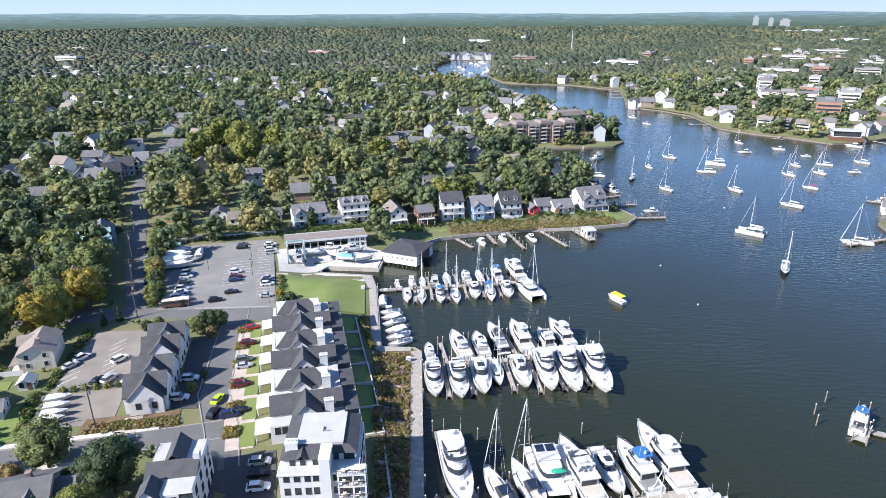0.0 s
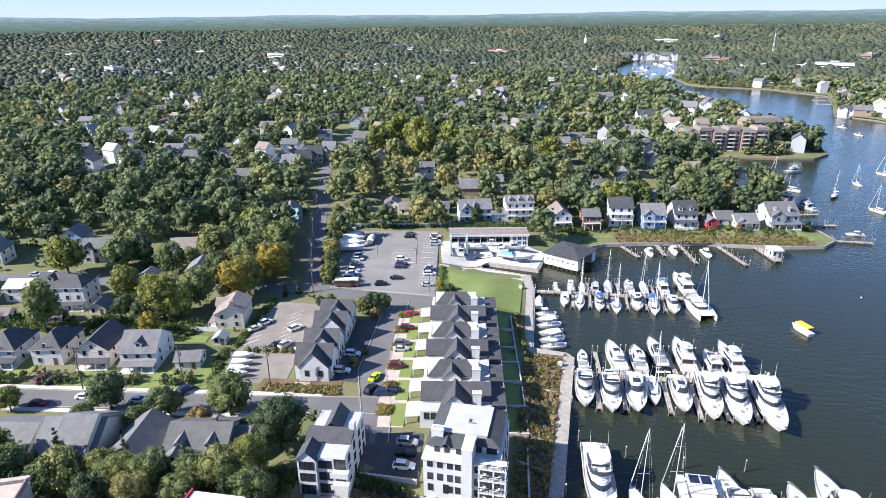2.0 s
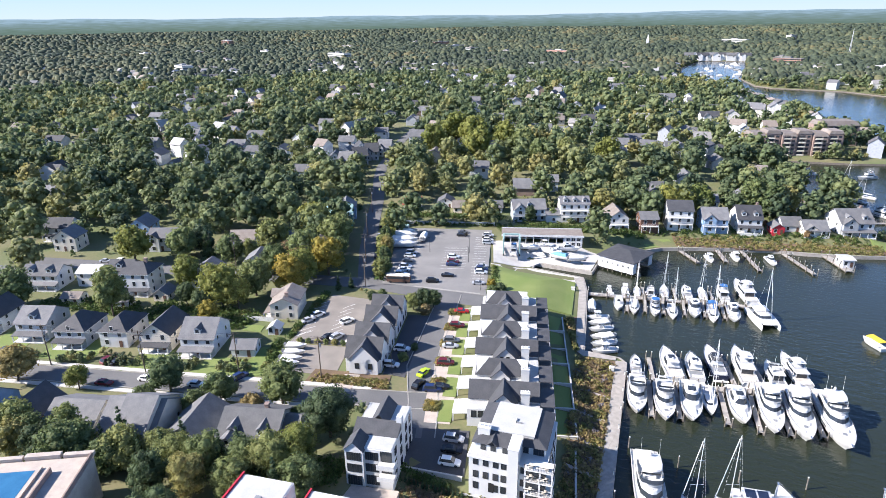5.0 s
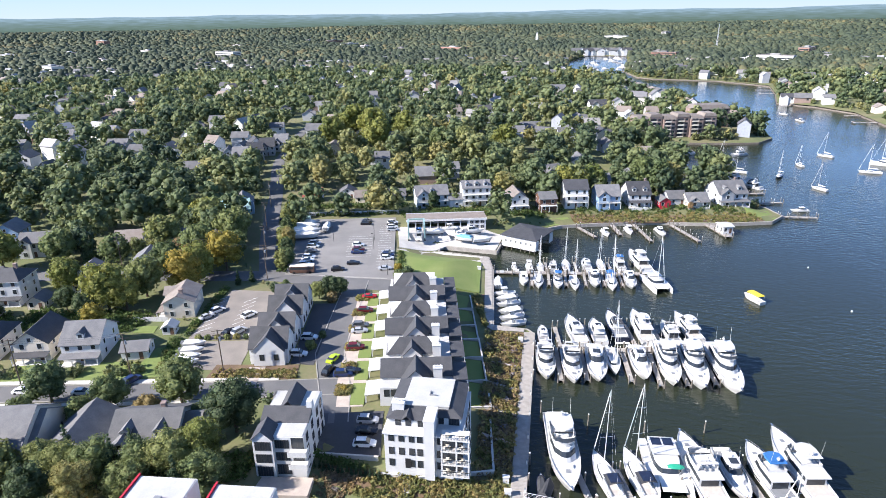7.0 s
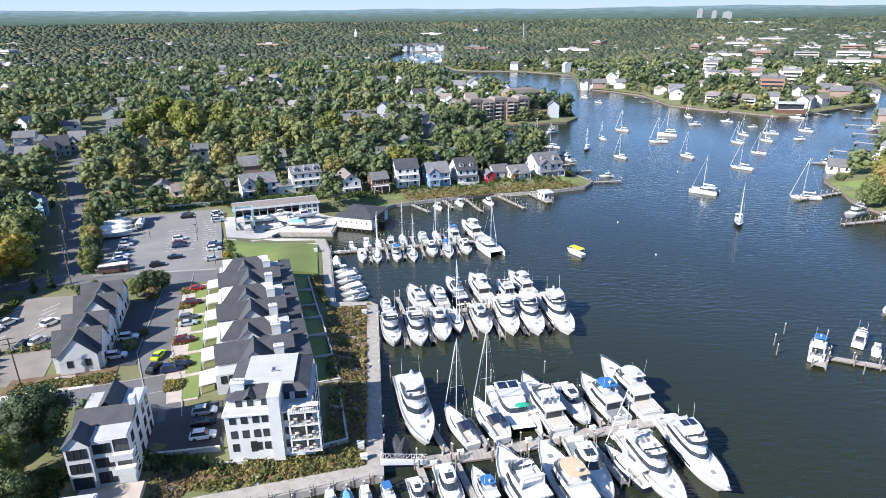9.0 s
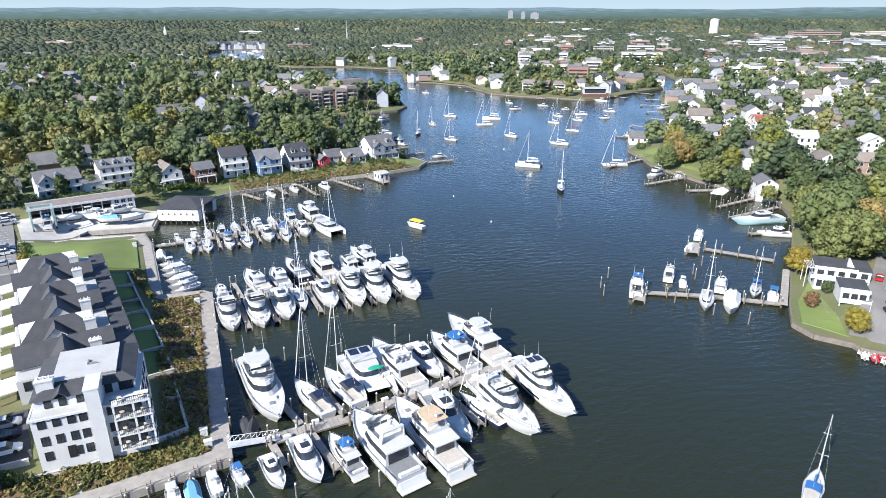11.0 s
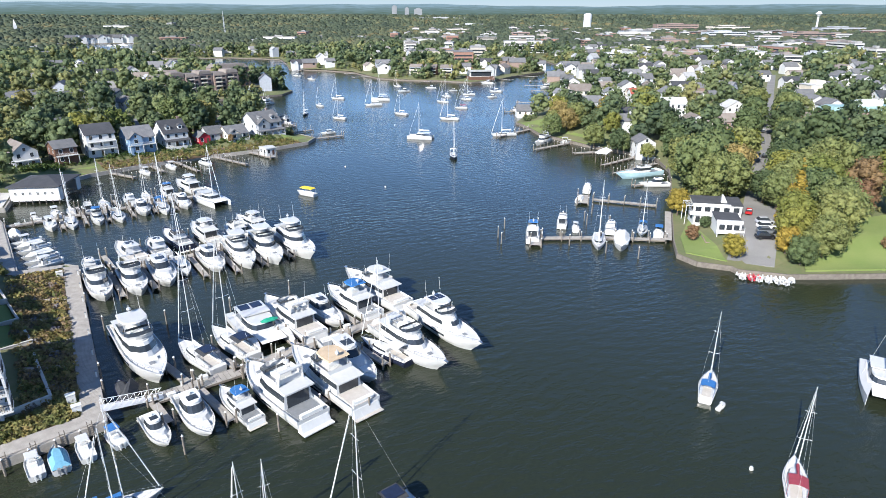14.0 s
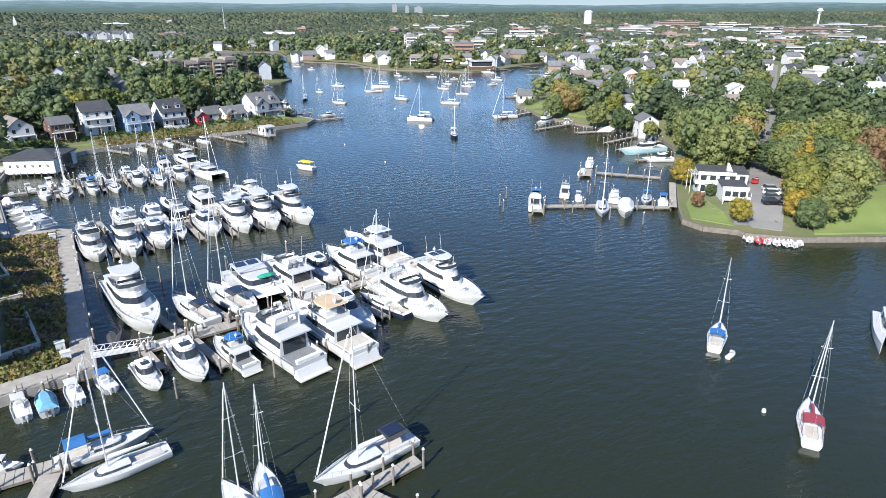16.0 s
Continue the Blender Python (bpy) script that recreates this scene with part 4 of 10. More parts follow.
def fly_yacht(L=20.0, B=5.4, hull="gel", hardtop=True, canvas=None, tender=False, solar=False, seed=0):
    """A motor yacht with a flying bridge."""
    t = thing("motor_yacht", "white motor yacht with flying bridge and dark windows", "yacht", "yachts at the docks")
    F = 0.085 * L + 0.15
    lines = hull_parts(t, L, B, F, hull, 2.9, 0.13, 0.90, 0.42)
    zd = F * 1.05
    o = outline(-L * 0.30, L * 0.20, B * 0.40, B * 0.42)
    top = deckhouse(t, "saloon", o, zd - 0.1, zd + 2.1, 0.1, L * 0.085, 0.86, (0.46, 0.80))
    f = outline(-L * 0.34, L * 0.10, B * 0.40, B * 0.41)
    part("flybridge_deck", Shape().taper(f, shifted(f, 0, 0, 1.0), zd + 2.1, zd + 2.28), M["gel"], t)
    f2 = outline(-L * 0.20, L * 0.085, B * 0.36, B * 0.38)
    part("flybridge_coaming", Shape().ring(f2, shifted(f2, 0.0, -0.3, 1.05), zd + 2.2, zd + 2.95), M["gel"], t)
    part("fly_windscreen", Shape().ring(shifted(f2, L * 0.17, 0, 0.98), shifted(f2, L * 0.17, 0.5, 0.92), zd + 2.95, zd + 3.35), M["glass"], t)
    g = Shape()
    g.box(-L * 0.12, -L * 0.02, -0.9, 0.9, zd + 2.3, zd + 2.75).box(-L * 0.12, -L * 0.10, -0.9, 0.9, zd + 2.75, zd + 3.1)
    part("fly_seat", g, M["canvas_white"], t)
    if hardtop:
        h = outline(-L * 0.20, L * 0.02, B * 0.34, B * 0.36)
        part("hardtop", Shape().taper(h, shifted(h, 0.15, 0.2, 0.94), zd + 4.35, zd + 4.55), M["gel"] if not canvas else M[canvas], t)
        for x in (-L * 0.18, -L * 0.01):
            for y in (-B * 0.31, B * 0.31):
                part("hardtop_post", Shape().tube((x, y, zd + 2.3), (x + 0.25, y * 0.95, zd + 4.4), 0.06, n=5), M["gel"], t)
        zt = zd + 4.55
        if solar:
            part("solar_panel", Shape().box(-L * 0.17, -L * 0.09, -B * 0.26, -0.1, zt, zt + 0.04).box(-L * 0.17, -L * 0.09, 0.1, B * 0.26, zt, zt + 0.04), M["solar"], t)
    else:
        a = Shape()
        for y in (-B * 0.36, B * 0.36):
            a.add([(-L * 0.22, y, zd + 2.2), (-L * 0.16, y, zd + 2.2), (-L * 0.20, y * 0.85, zd + 4.0), (-L * 0.235, y * 0.85, zd + 4.0), (-L * 0.22, y * 0.93, zd + 2.2), (-L * 0.16, y * 0.93, zd + 2.2), (-L * 0.20, y * 0.79, zd + 4.0), (-L * 0.235, y * 0.79, zd + 4.0)],
                  [(0, 1, 2, 3), (7, 6, 5, 4), (0, 3, 7, 4), (1, 5, 6, 2)])
        a.box(-L * 0.235, -L * 0.20, -B * 0.31, B * 0.31, zd + 3.9, zd + 4.05)
        part("radar_arch", a, M["gel"], t)
        zt = zd + 4.05
    xm = -L * 0.17
    part("radar_mast", Shape().tube((xm, 0, zt), (xm, 0, zt + 1.2), 0.07, 0.05), M["gel"], t)
    part("radar_dome", Shape().taper([(xm + 0.35 * math.cos(a), 0.35 * math.sin(a)) for a in np.arange(0, 6.2, 0.8)], [(xm + 0.28 * math.cos(a), 0.28 * math.sin(a)) for a in np.arange(0, 6.2, 0.8)], zt + 0.5, zt + 0.8), M["gel"], t)
    for y in (-B * 0.3, B * 0.28):
        part("antenna", Shape().tube((xm, y, zt - 0.2), (xm - 0.5, y, zt + 3.6), 0.035, 0.02, 4), M["gel"], t)
    part("swim_platform", Shape().box(-L / 2 - 1.1, -L / 2 + 0.05, -B * 0.42, B * 0.42, 0.25, 0.38), M["teak"] if seed % 2 else M["deck"], t)
    part("cockpit_sole", Shape().box(-L * 0.49, -L * 0.30, -B * 0.36, B * 0.36, zd - 0.02, zd + 0.05), M["teak"] if seed % 3 else M["grey"], t)
    part("stern_door", Shape().box(-L * 0.302, -L * 0.296, -B * 0.3, B * 0.3, zd + 0.1, zd + 1.9), M["glass"], t)
    part("cockpit_seat", Shape().box(-L * 0.485, -L * 0.455, -B * 0.3, B * 0.3, zd, zd + 0.5), M["canvas_white"], t)
    part("foredeck_hatch", Shape().box(L * 0.26, L * 0.30, -0.4, 0.4, zd + 0.1, zd + 0.35), M["grey"], t)
    part("sunpad", Shape().taper([(L * 0.20, -B * 0.2), (L * 0.25, -B * 0.18), (L * 0.25, B * 0.18), (L * 0.20, B * 0.2)], [(L * 0.205, -B * 0.19), (L * 0.245, -B * 0.17), (L * 0.245, B * 0.17), (L * 0.205, B * 0.19)], zd + 0.05, zd + 0.5), M["canvas_white"], t)
    part("transom_step", Shape().taper([(-L / 2 - 0.5, -B * 0.40), (-L / 2 + 0.05, -B * 0.44), (-L / 2 + 0.05, B * 0.44), (-L / 2 - 0.5, B * 0.40)], [(-L / 2 - 0.1, -B * 0.38), (-L / 2 + 0.05, -B * 0.43), (-L / 2 + 0.05, B * 0.43), (-L / 2 - 0.1, B * 0.38)], 0.38, F * 0.85), M["gel"], t)
    part("anchor_roller", Shape().box(L * 0.47, L * 0.515, -0.16, 0.16, F * 1.42, F * 1.42 + 0.16), M["steel"], t)
    for sgn in (1, -1):
        rows = [[(x, (0.955 * b + 0.025) * sgn, z * 0.58), (x, (0.972 * b + 0.025) * sgn, z * 0.78)] for x, b, z, q in lines[5:10]]
        part("hull_window", Shape().loft(rows if sgn > 0 else [r[::-1] for r in rows], caps=False), M["glass"], t)
    if tender:
        g = Shape()
        for y in (-0.55, 0.55):
            g.tube((-L * 0.16 - 1.5, y, zd + 2.6), (-L * 0.16 + 1.2, y, zd + 2.6), 0.22, n=6)
        part("tender", g, M["grey"], t, "grey inflatable tender on deck")
    rail(t, lines, 0.52, 1.0)
    return t


def express_yacht(L=14.0, B=4.2, hull="gel", canvas=None, teak=False):
    """A low express cruiser with a hard top and a long windscreen."""
    t = thing("express_cruiser", "sleek white express cruiser with dark windscreen", "yacht", "yachts at the docks")
    F = 0.085 * L + 0.1
    lines = hull_parts(t, L, B, F, hull, 3.0, 0.15, 0.88, 0.35)
    zd = F * 1.05
    o = outline(-L * 0.18, L * 0.26, B * 0.40, B * 0.40, 0.4)
    part("trunk_cabin", Shape().taper(o, shifted(o, 0.0, L * 0.06, 0.84), zd - 0.05, zd + 0.65), M["gel"], t)
    o2 = outline(-L * 0.22, L * 0.12, B * 0.37, B * 0.37, 0.45)
    top = deckhouse(t, "pilothouse", o2, zd + 0.5, zd + 2.0, 0.5, L * 0.10, 0.82, (0.22, 0.80))
    h = shifted(o2, -0.4, L * 0.08, 0.86)
    part("hardtop", Shape().taper(h, shifted(h, 0.1, 0.1, 0.93), zd + 2.0, zd + 2.18), M[canvas] if canvas else M["gel"], t)
    part("sunroof", Shape().box(-L * 0.12, -L * 0.01, -B * 0.18, B * 0.18, zd + 2.18, zd + 2.22), M["glass"], t)
    part("swim_platform", Shape().box(-L / 2 - 0.9, -L / 2 + 0.05, -B * 0.42, B * 0.42, 0.25, 0.36), M["teak"] if teak else M["deck"], t)
    part("cockpit_sole", Shape().box(-L * 0.48, -L * 0.22, -B * 0.36, B * 0.36, zd - 0.02, zd + 0.05), M["teak"] if teak else M["grey"], t)
    part("cockpit_seat", Shape().box(-L * 0.47, -L * 0.42, -B * 0.33, B * 0.33, zd, zd + 0.5), M["canvas_white"], t)
    part("sunpad", Shape().box(L * 0.24, L * 0.34, -B * 0.14, B * 0.14, zd + 0.1, zd + 0.42), M["canvas_white"], t)
    part("antenna", Shape().tube((-L * 0.1, B * 0.3, zd + 2.1), (-L * 0.13, B * 0.3, zd + 4.6), 0.03, 0.018, 4), M["gel"], t)
    part("radar_dome", Shape().taper([(-L * .15 + 0.3 * math.cos(a), 0.3 * math.sin(a)) for a in np.arange(0, 6.2, 0.8)], [(-L * .15 + 0.22 * math.cos(a), 0.22 * math.sin(a)) for a in np.arange(0, 6.2, 0.8)], zd + 2.2, zd + 2.5), M["gel"], t)
    rail(t, lines, 0.5, 1.0, 0.65)
    return t


def sailboat(L=12.0, B=3.6, hull="gel", cover="canvas_white", bimini="canvas_blue", panel=False):
    t = thing("sailboat", "white sailboat with bare mast and covered mainsail", "sailboat", "sailboats")
    F = 0.075 * L + 0.1
    lines = hull_parts(t, L, B, F, hull, 1.9, 0.10, 0.72, 0.28, "deck", bulwark=0.08)
    zd = F * 1.03
    o = outline(-L * 0.12, L * 0.22, B * 0.30, B * 0.29, 0.5)
    deckhouse(t, "cabin_trunk", o, zd - 0.05, zd + 0.55, 0.0, L * 0.06, 0.85, (0.3, 0.8))
    part("cockpit", Shape().box(-L * 0.42, -L * 0.13, -B * 0.22, B * 0.22, zd - 0.02, zd + 0.06), M["teak"], t)
    part("cockpit_coaming", Shape().box(-L * 0.43, -L * 0.12, -B * 0.30, -B * 0.22, zd, zd + 0.35).box(-L * 0.43, -L * 0.12, B * 0.22, B * 0.30, zd, zd + 0.35), M["gel"], t)
    h = 1.28 * L + 1.5
    xm = L * 0.08
    part("mast", Shape().tube((xm, 0, zd), (xm - 0.012 * L, 0, h), 0.09, 0.055, 6), M["alu"], t)
    part("boom", Shape().tube((xm - 0.1, 0, zd + 1.5), (xm - L * 0.40, 0, zd + 1.55), 0.07, n=6), M["alu"], t)
    g = Shape()
    g.loft([[(x, w * math.cos(a), zd + 1.75 + 1.5 * w * math.sin(a)) for a in np.arange(0, 6.2, 1.05)] for x, w in ((xm - 0.15, 0.24), (xm - L * 0.15, 0.2), (xm - L * 0.38, 0.1))], True, True)
    part("sail_cover", g, M[cover], t, "folded mainsail in its cover")
    for u, w in ((0.42, 0.24), (0.72, 0.18)):
        z = zd + (h - zd) * u
        s = Shape().tube((xm, -B * w * 1.15, z + 0.1), (xm, 0, z), 0.035, n=4).tube((xm, B * w * 1.15, z + 0.1), (xm, 0, z), 0.035, n=4)
        part("spreader", s, M["alu"], t)
    r = Shape()
    r.tube((L * 0.485, 0, zd + 0.2), (xm - 0.01 * L, 0, h - 0.2), 0.024, n=4).tube((-L * 0.48, 0, zd + 0.1), (xm - 0.012 * L, 0, h), 0.009, n=4)
    for y in (-1, 1):
        zs = zd + (h - zd) * 0.42
        r.tube((xm - 0.2, y * B * 0.42, zd), (xm, y * B * 0.276, zs + 0.1), 0.009, n=4).tube((xm, y * B * 0.276, zs + 0.1), (xm, 0, h - 0.3), 0.009, n=4)
    part("rigging", r, M["alu"], t)
    part("furled_jib", Shape().tube((L * 0.46, 0, zd + 0.8), (xm + 0.3, 0, h - 1.0), 0.09, 0.05, 5), M["canvas_white"], t)
    if bimini:
        b = Shape()
        b.loft([[(x, y, zd + 1.9 + 0.25 * (1 - (y / (B * 0.36)) ** 2)) for y in np.linspace(-B * 0.36, B * 0.36, 7)] for x in (-L * 0.38, -L * 0.17)], caps=False)
        b.loft([[(x, y, zd + 1.83 + 0.25 * (1 - (y / (B * 0.36)) ** 2)) for y in np.linspace(B * 0.36, -B * 0.36, 7)] for x in (-L * 0.38, -L * 0.17)], caps=False)
        for x in (-L * 0.38, -L * 0.17):
            for y in (-B * 0.36, B * 0.36):
                b.tube((x, y, zd + 0.1), (x, y, zd + 1.9), 0.025, n=4)
        part("bimini", b, M[bimini], t)
        if panel:
            part("solar_panel", Shape().box(-L * 0.36, -L * 0.19, -B * 0.24, B * 0.24, zd + 2.15, zd + 2.2), M["solar"], t)
    rail(t, lines, 0.0, 1.0, 0.62, 0.014)
    return t


def catamaran(L=12.5, B=6.8, mast=True, tender=None, solar=False):
    t = thing("catamaran", "white cruising catamaran with twin hulls", "catamaran", "sailboats")
    for y in (-B * 0.38, B * 0.38):
        g = Shape()
        rows = []
        for x, b, z, s in hull_lines(L, B * 0.25, 1.5, 2.2, 0.08, 11, 0.75, 0.15):
            rows.append([(x, y + b, z), (x, y + b * 0.95, 0.5), (x, y + b * 0.5, -0.3), (x, y - b * 0.5, -0.3), (x, y - b * 0.95, 0.5), (x, y - b, z)])
        g.loft(rows, True, True)
        part("hull", g, M["gel"], t)
    part("bridge_deck", Shape().box(-L * 0.42, L * 0.16, -B * 0.36, B * 0.36, 0.85, 1.55), M["deck"], t)
    part("trampoline", Shape().box(L * 0.16, L * 0.42, -B * 0.28, B * 0.28, 1.4, 1.44), M["canvas_white"], t)
    o = outline(-L * 0.16, L * 0.18, B * 0.34, B * 0.33, 0.6)
    deckhouse(t, "saloon", o, 1.5, 2.75, 0, L * 0.05, 0.86, (0.3, 0.85))
    part("cockpit_roof", Shape().box(-L * 0.40, -L * 0.08, -B * 0.32, B * 0.32, 2.9, 3.05), M["gel"], t)
    for y in (-B * 0.3, B * 0.3):
        part("roof_post", Shape().tube((-L * 0.39, y, 1.5), (-L * 0.39, y, 2.95), 0.06, n=5), M["gel"], t)
    part("cockpit_sole", Shape().box(-L * 0.40, -L * 0.17, -B * 0.3, B * 0.3, 1.55, 1.6), M["grey"], t)
    if solar:
        part("solar_panel", Shape().box(-L * 0.38, -L * 0.24, -B * 0.26, -0.15, 3.05, 3.1).box(-L * 0.38, -L * 0.24, 0.15, B * 0.26, 3.05, 3.1), M["solar"], t)
    if tender:
        g = Shape()
        g.loft([[(L * 0.12 + 0.6 * math.cos(a) * w, 0.9 + x, 2.8 + 0.4 * w * max(0, math.sin(a))) for a in np.arange(0, 6.2, 0.9)] for x, w in ((-1.3, 0.5), (-0.6, 0.95), (0.6, 0.95), (1.3, 0.4))], True, True)
        part("tender_cover", g, M[tender], t, "tender under a green cover")
    if mast:
        h = 1.4 * L
        part("mast", Shape().tube((L * 0.06, 0, 2.7), (L * 0.05, 0, h), 0.13, 0.09), M["alu"], t)
        part("boom", Shape().tube((L * 0.05, 0, 3.9), (-L * 0.36, 0, 3.9), 0.08), M["alu"], t)
        part("sail_cover", Shape().tube((L * 0.04, 0, 4.2), (-L * 0.34, 0, 4.15), 0.26, 0.15), M["canvas_white"], t)
        r = Shape().tube((L * 0.47, 0, 1.6), (L * 0.05, 0, h - 0.6), 0.05, n=4)
        for y in (-1, 1):
            r.tube((-L * 0.05, y * B * 0.46, 1.5), (L * 0.05, 0, h - 0.8), 0.016, n=4).tube((L * 0.05, y * 0.9, h * 0.6), (L * 0.05, 0, h * 0.6), 0.04, n=4)
        part("rigging", r, M["alu"], t)
    return t


def runabout(L=7.5, B=2.5, hull="gel", top="gel", cover=None):
    """A small open boat with a console and outboards, or under a cover."""
    t = thing("small_motorboat", "small white motorboat with console and outboard", "boat", "small boats")
    F = 0.1 * L + 0.1
    lines = hull_parts(t, L, B, F, hull, 2.2, 0.12, 0.92, 0.35, bulwark=0.2)
    zd = F
    if cover:
        o = outline(-L * 0.46, L * 0.40, B * 0.46, B * 0.45, 0.4)
        part("boat_cover", Shape().taper(o, shifted(o, 0.5, 1.4, 0.45), zd + 0.15, zd + 0.85), M[cover], t, "tight canvas boat cover")
    else:
        part("cockpit_sole", Shape().box(-L * 0.42, L * 0.2, -B * 0.34, B * 0.34, zd - 0.1, zd + 0.06), M["deck"], t)
        part("console", Shape().taper([(-0.5, -0.5), (0.6, -0.5), (0.6, 0.5), (-0.5, 0.5)], [(-0.4, -0.42), (0.3, -0.42), (0.3, 0.42), (-0.4, 0.42)], zd, zd + 1.1), M["gel"], t)
        part("windscreen", Shape().add([(0.4, -0.45, zd + 1.0), (0.4, 0.45, zd + 1.0), (0.15, 0.4, zd + 1.5), (0.15, -0.4, zd + 1.5)], [(0, 1, 2, 3), (3, 2, 1, 0)]), M["glass"], t)
        part("helm_seat", Shape().box(-1.3, -0.8, -0.5, 0.5, zd, zd + 0.85), M["canvas_white"], t)
        if top:
            part("top", Shape().taper([(-1.3, -0.95), (1.0, -0.95), (1.0, 0.95), (-1.3, 0.95)], [(-1.25, -0.85), (0.9, -0.85), (0.9, 0.85), (-1.25, 0.85)], zd + 2.0, zd + 2.12), M[top], t)
            for x in (-1.0, 0.7):
                for y in (-0.7, 0.7):
                    part("top_post", Shape().tube((x, y, zd), (x, y, zd + 2.0), 0.03, n=4), M["alu"], t)
    for y in (-0.35, 0.35):
        part("outboard", Shape().box(-L / 2 - 0.55, -L / 2 - 0.05, y - 0.18, y + 0.18, zd - 0.1, zd + 0.55).box(-L / 2 - 0.4, -L / 2 - 0.2, y - 0.08, y + 0.08, -0.4, zd), M["grey"] if cover else M["canvas_white"], t)
    return t


DESIGNS = {}


def boat(key, make, x, y, heading, length, base, z=0.0):
    """Build each design once, then copy it. length: metres; base: the design's own length."""
    m = place(x, y, z, heading, length / base)
    if key not in DESIGNS:
        DESIGNS[key] = make()
        DESIGNS[key].matrix_basis = m
        return DESIGNS[key]
    src = DESIGNS[key]
    keep = src.matrix_basis.copy()
    src.matrix_basis = Matrix()
    ob = copy_thing(src, m)
    src.matrix_basis = keep
    return ob


KINDS = dict(
    A=(lambda: fly_yacht(22, 5.6, hardtop=True, seed=1), 22),
    B=(lambda: fly_yacht(20, 5.4, hardtop=False, tender=True, seed=2), 20),
    C=(lambda: fly_yacht(17, 5.0, hardtop=True, canvas="canvas_blue", seed=3), 17),
    D=(lambda: fly_yacht(24, 6.0, hardtop=True, solar=True, seed=4), 24),
    T=(lambda: fly_yacht(21, 5.5, hardtop=True, canvas="canvas_tan", seed=5), 21),
    G=(lambda: fly_yacht(15, 4.6, hardtop=False, seed=6), 15),
    E=(lambda: express_yacht(15, 4.3), 15),
    P=(lambda: express_yacht(15, 4.3, teak=True), 15),
    F=(lambda: express_yacht(12, 3.8, canvas="canvas_white"), 12),
    N=(lambda: express_yacht(18, 4.8, hull="navy", canvas="canvas_dark"), 18),
    L=(lambda: express_yacht(20, 5.0, hull="skyhull"), 20),
    S=(lambda: sailboat(13, 3.9, cover="canvas_white", bimini="canvas_dark", panel=True), 13),
    W=(lambda: sailboat(12, 3.6, cover="canvas_white", bimini=None), 12),
    U=(lambda: sailboat(11, 3.4, cover="canvas_blue", bimini="canvas_blue"), 11),
    R=(lambda: sailboat(10.5, 3.2, cover="canvas_red", bimini="canvas_red"), 10.5),
    K=(lambda: sailboat(12, 3.6, hull="navy", cover="canvas_white", bimini="canvas_white"), 12),
    M=(lambda: catamaran(12.5, 6.6), 12.5),
    V=(lambda: catamaran(14.0, 6.8, mast=False, tender="green", solar=True), 14),
    Q=(lambda: runabout(7.5, 2.75), 7.5),
    b=(lambda: runabout(6.5, 2.6, cover="canvas_teal"), 6.5),
    k=(lambda: runabout(6.5, 2.5, hull="navy", cover="canvas_dark"), 6.5),
    u=(lambda: runabout(6.5, 2.6, top="canvas_blue"), 6.5),
    w=(lambda: runabout(7.0, 2.4, cover="canvas_white"), 7),
)


def moor(rows, z=0.0):
    for key, x, y, h, length in rows:
        make, base = KINDS[key]
        boat(key, make, x, y, h, length, base, z)


# dock 3, the nearest: bows out or in as they lie
moor([("A", 7.2, 14.9, -83, 25), ("S", 15.4, 10.1, 106, 14.3), ("S", 21.6, 11.5, 104, 15), ("V", 27.5, 13.4, -86, 17), ("B", 33.5, 14.5, 99, 20.5),
      ("E", 40.2, 13.5, -84, 15.5), ("C", 46.6, 15.1, 100, 17), ("A", 53.2, 18.1, 98, 22),
      ("F", 6.0, -8.6, -80, 9.4), ("F", 11.5, -8.1, -83, 13), ("C", 17.4, -8.5, 102, 11.5), ("G", 23.6, -9.1, 102, 20), ("T", 31.5, -9.2, 100, 22),
      ("E", 37.1, -6.3, -86, 17.5), ("K", 43.8, -5.5, 106, 12.6), ("B", 48.1, -7.4, -83, 20.5), ("D", 57.2, -4.6, -87, 22)])
# dock 2
moor([("G", 3.4, 50.8, -86, 16.5), ("G", 10.1, 50.1, -85, 17), ("E", 16.4, 52.0, -88, 18.5), ("W", 20.9, 54.6, -87, 13.5), ("P", 27.7, 54.0, -86, 17),
      ("A", 34.7, 54.2, -89, 21.5), ("A", 40.9, 53.9, -88, 23), ("A", 48.5, 53.6, -87, 24),
      ("F", 2.5, 67.1, 95, 10), ("P", 11.5, 70.0, 102, 17), ("F", 17.8, 70.5, 97, 14), ("N", 23.2, 75.0, 99, 17.5), ("A", 30.4, 74.8, 97, 19),
      ("G", 38.1, 72.8, 98, 13), ("A", 43.5, 76.6, 102, 17)])
# dock 1
moor([("Q", -4.6, 105.9, -86, 9), ("W", 0.5, 105.6, -87, 12), ("C", 7.2, 105.8, -88, 11.5), ("W", 12.7, 105.6, -86, 12), ("F", 19.7, 108.9, -89, 13),
      ("U", 25.2, 107.4, -89, 13), ("F", 31.6, 109.4, -88, 13), ("M", 40.1, 108.2, -76, 13.5),
      ("Q", -3.2, 119.1, 95, 7.5), ("W", 0.9, 119.6, 94, 9), ("G", 5.5, 120.4, 93, 9), ("W", 10.1, 122.0, 93, 11), ("F", 17.5, 123.0, 95, 11), ("W", 22.7, 123.8, 95, 11),
      ("C", 29.3, 126.0, 97, 12), ("A", 36.5, 128.5, 102, 19), ("Q", -8.6, 117.9, 98, 5.5)])
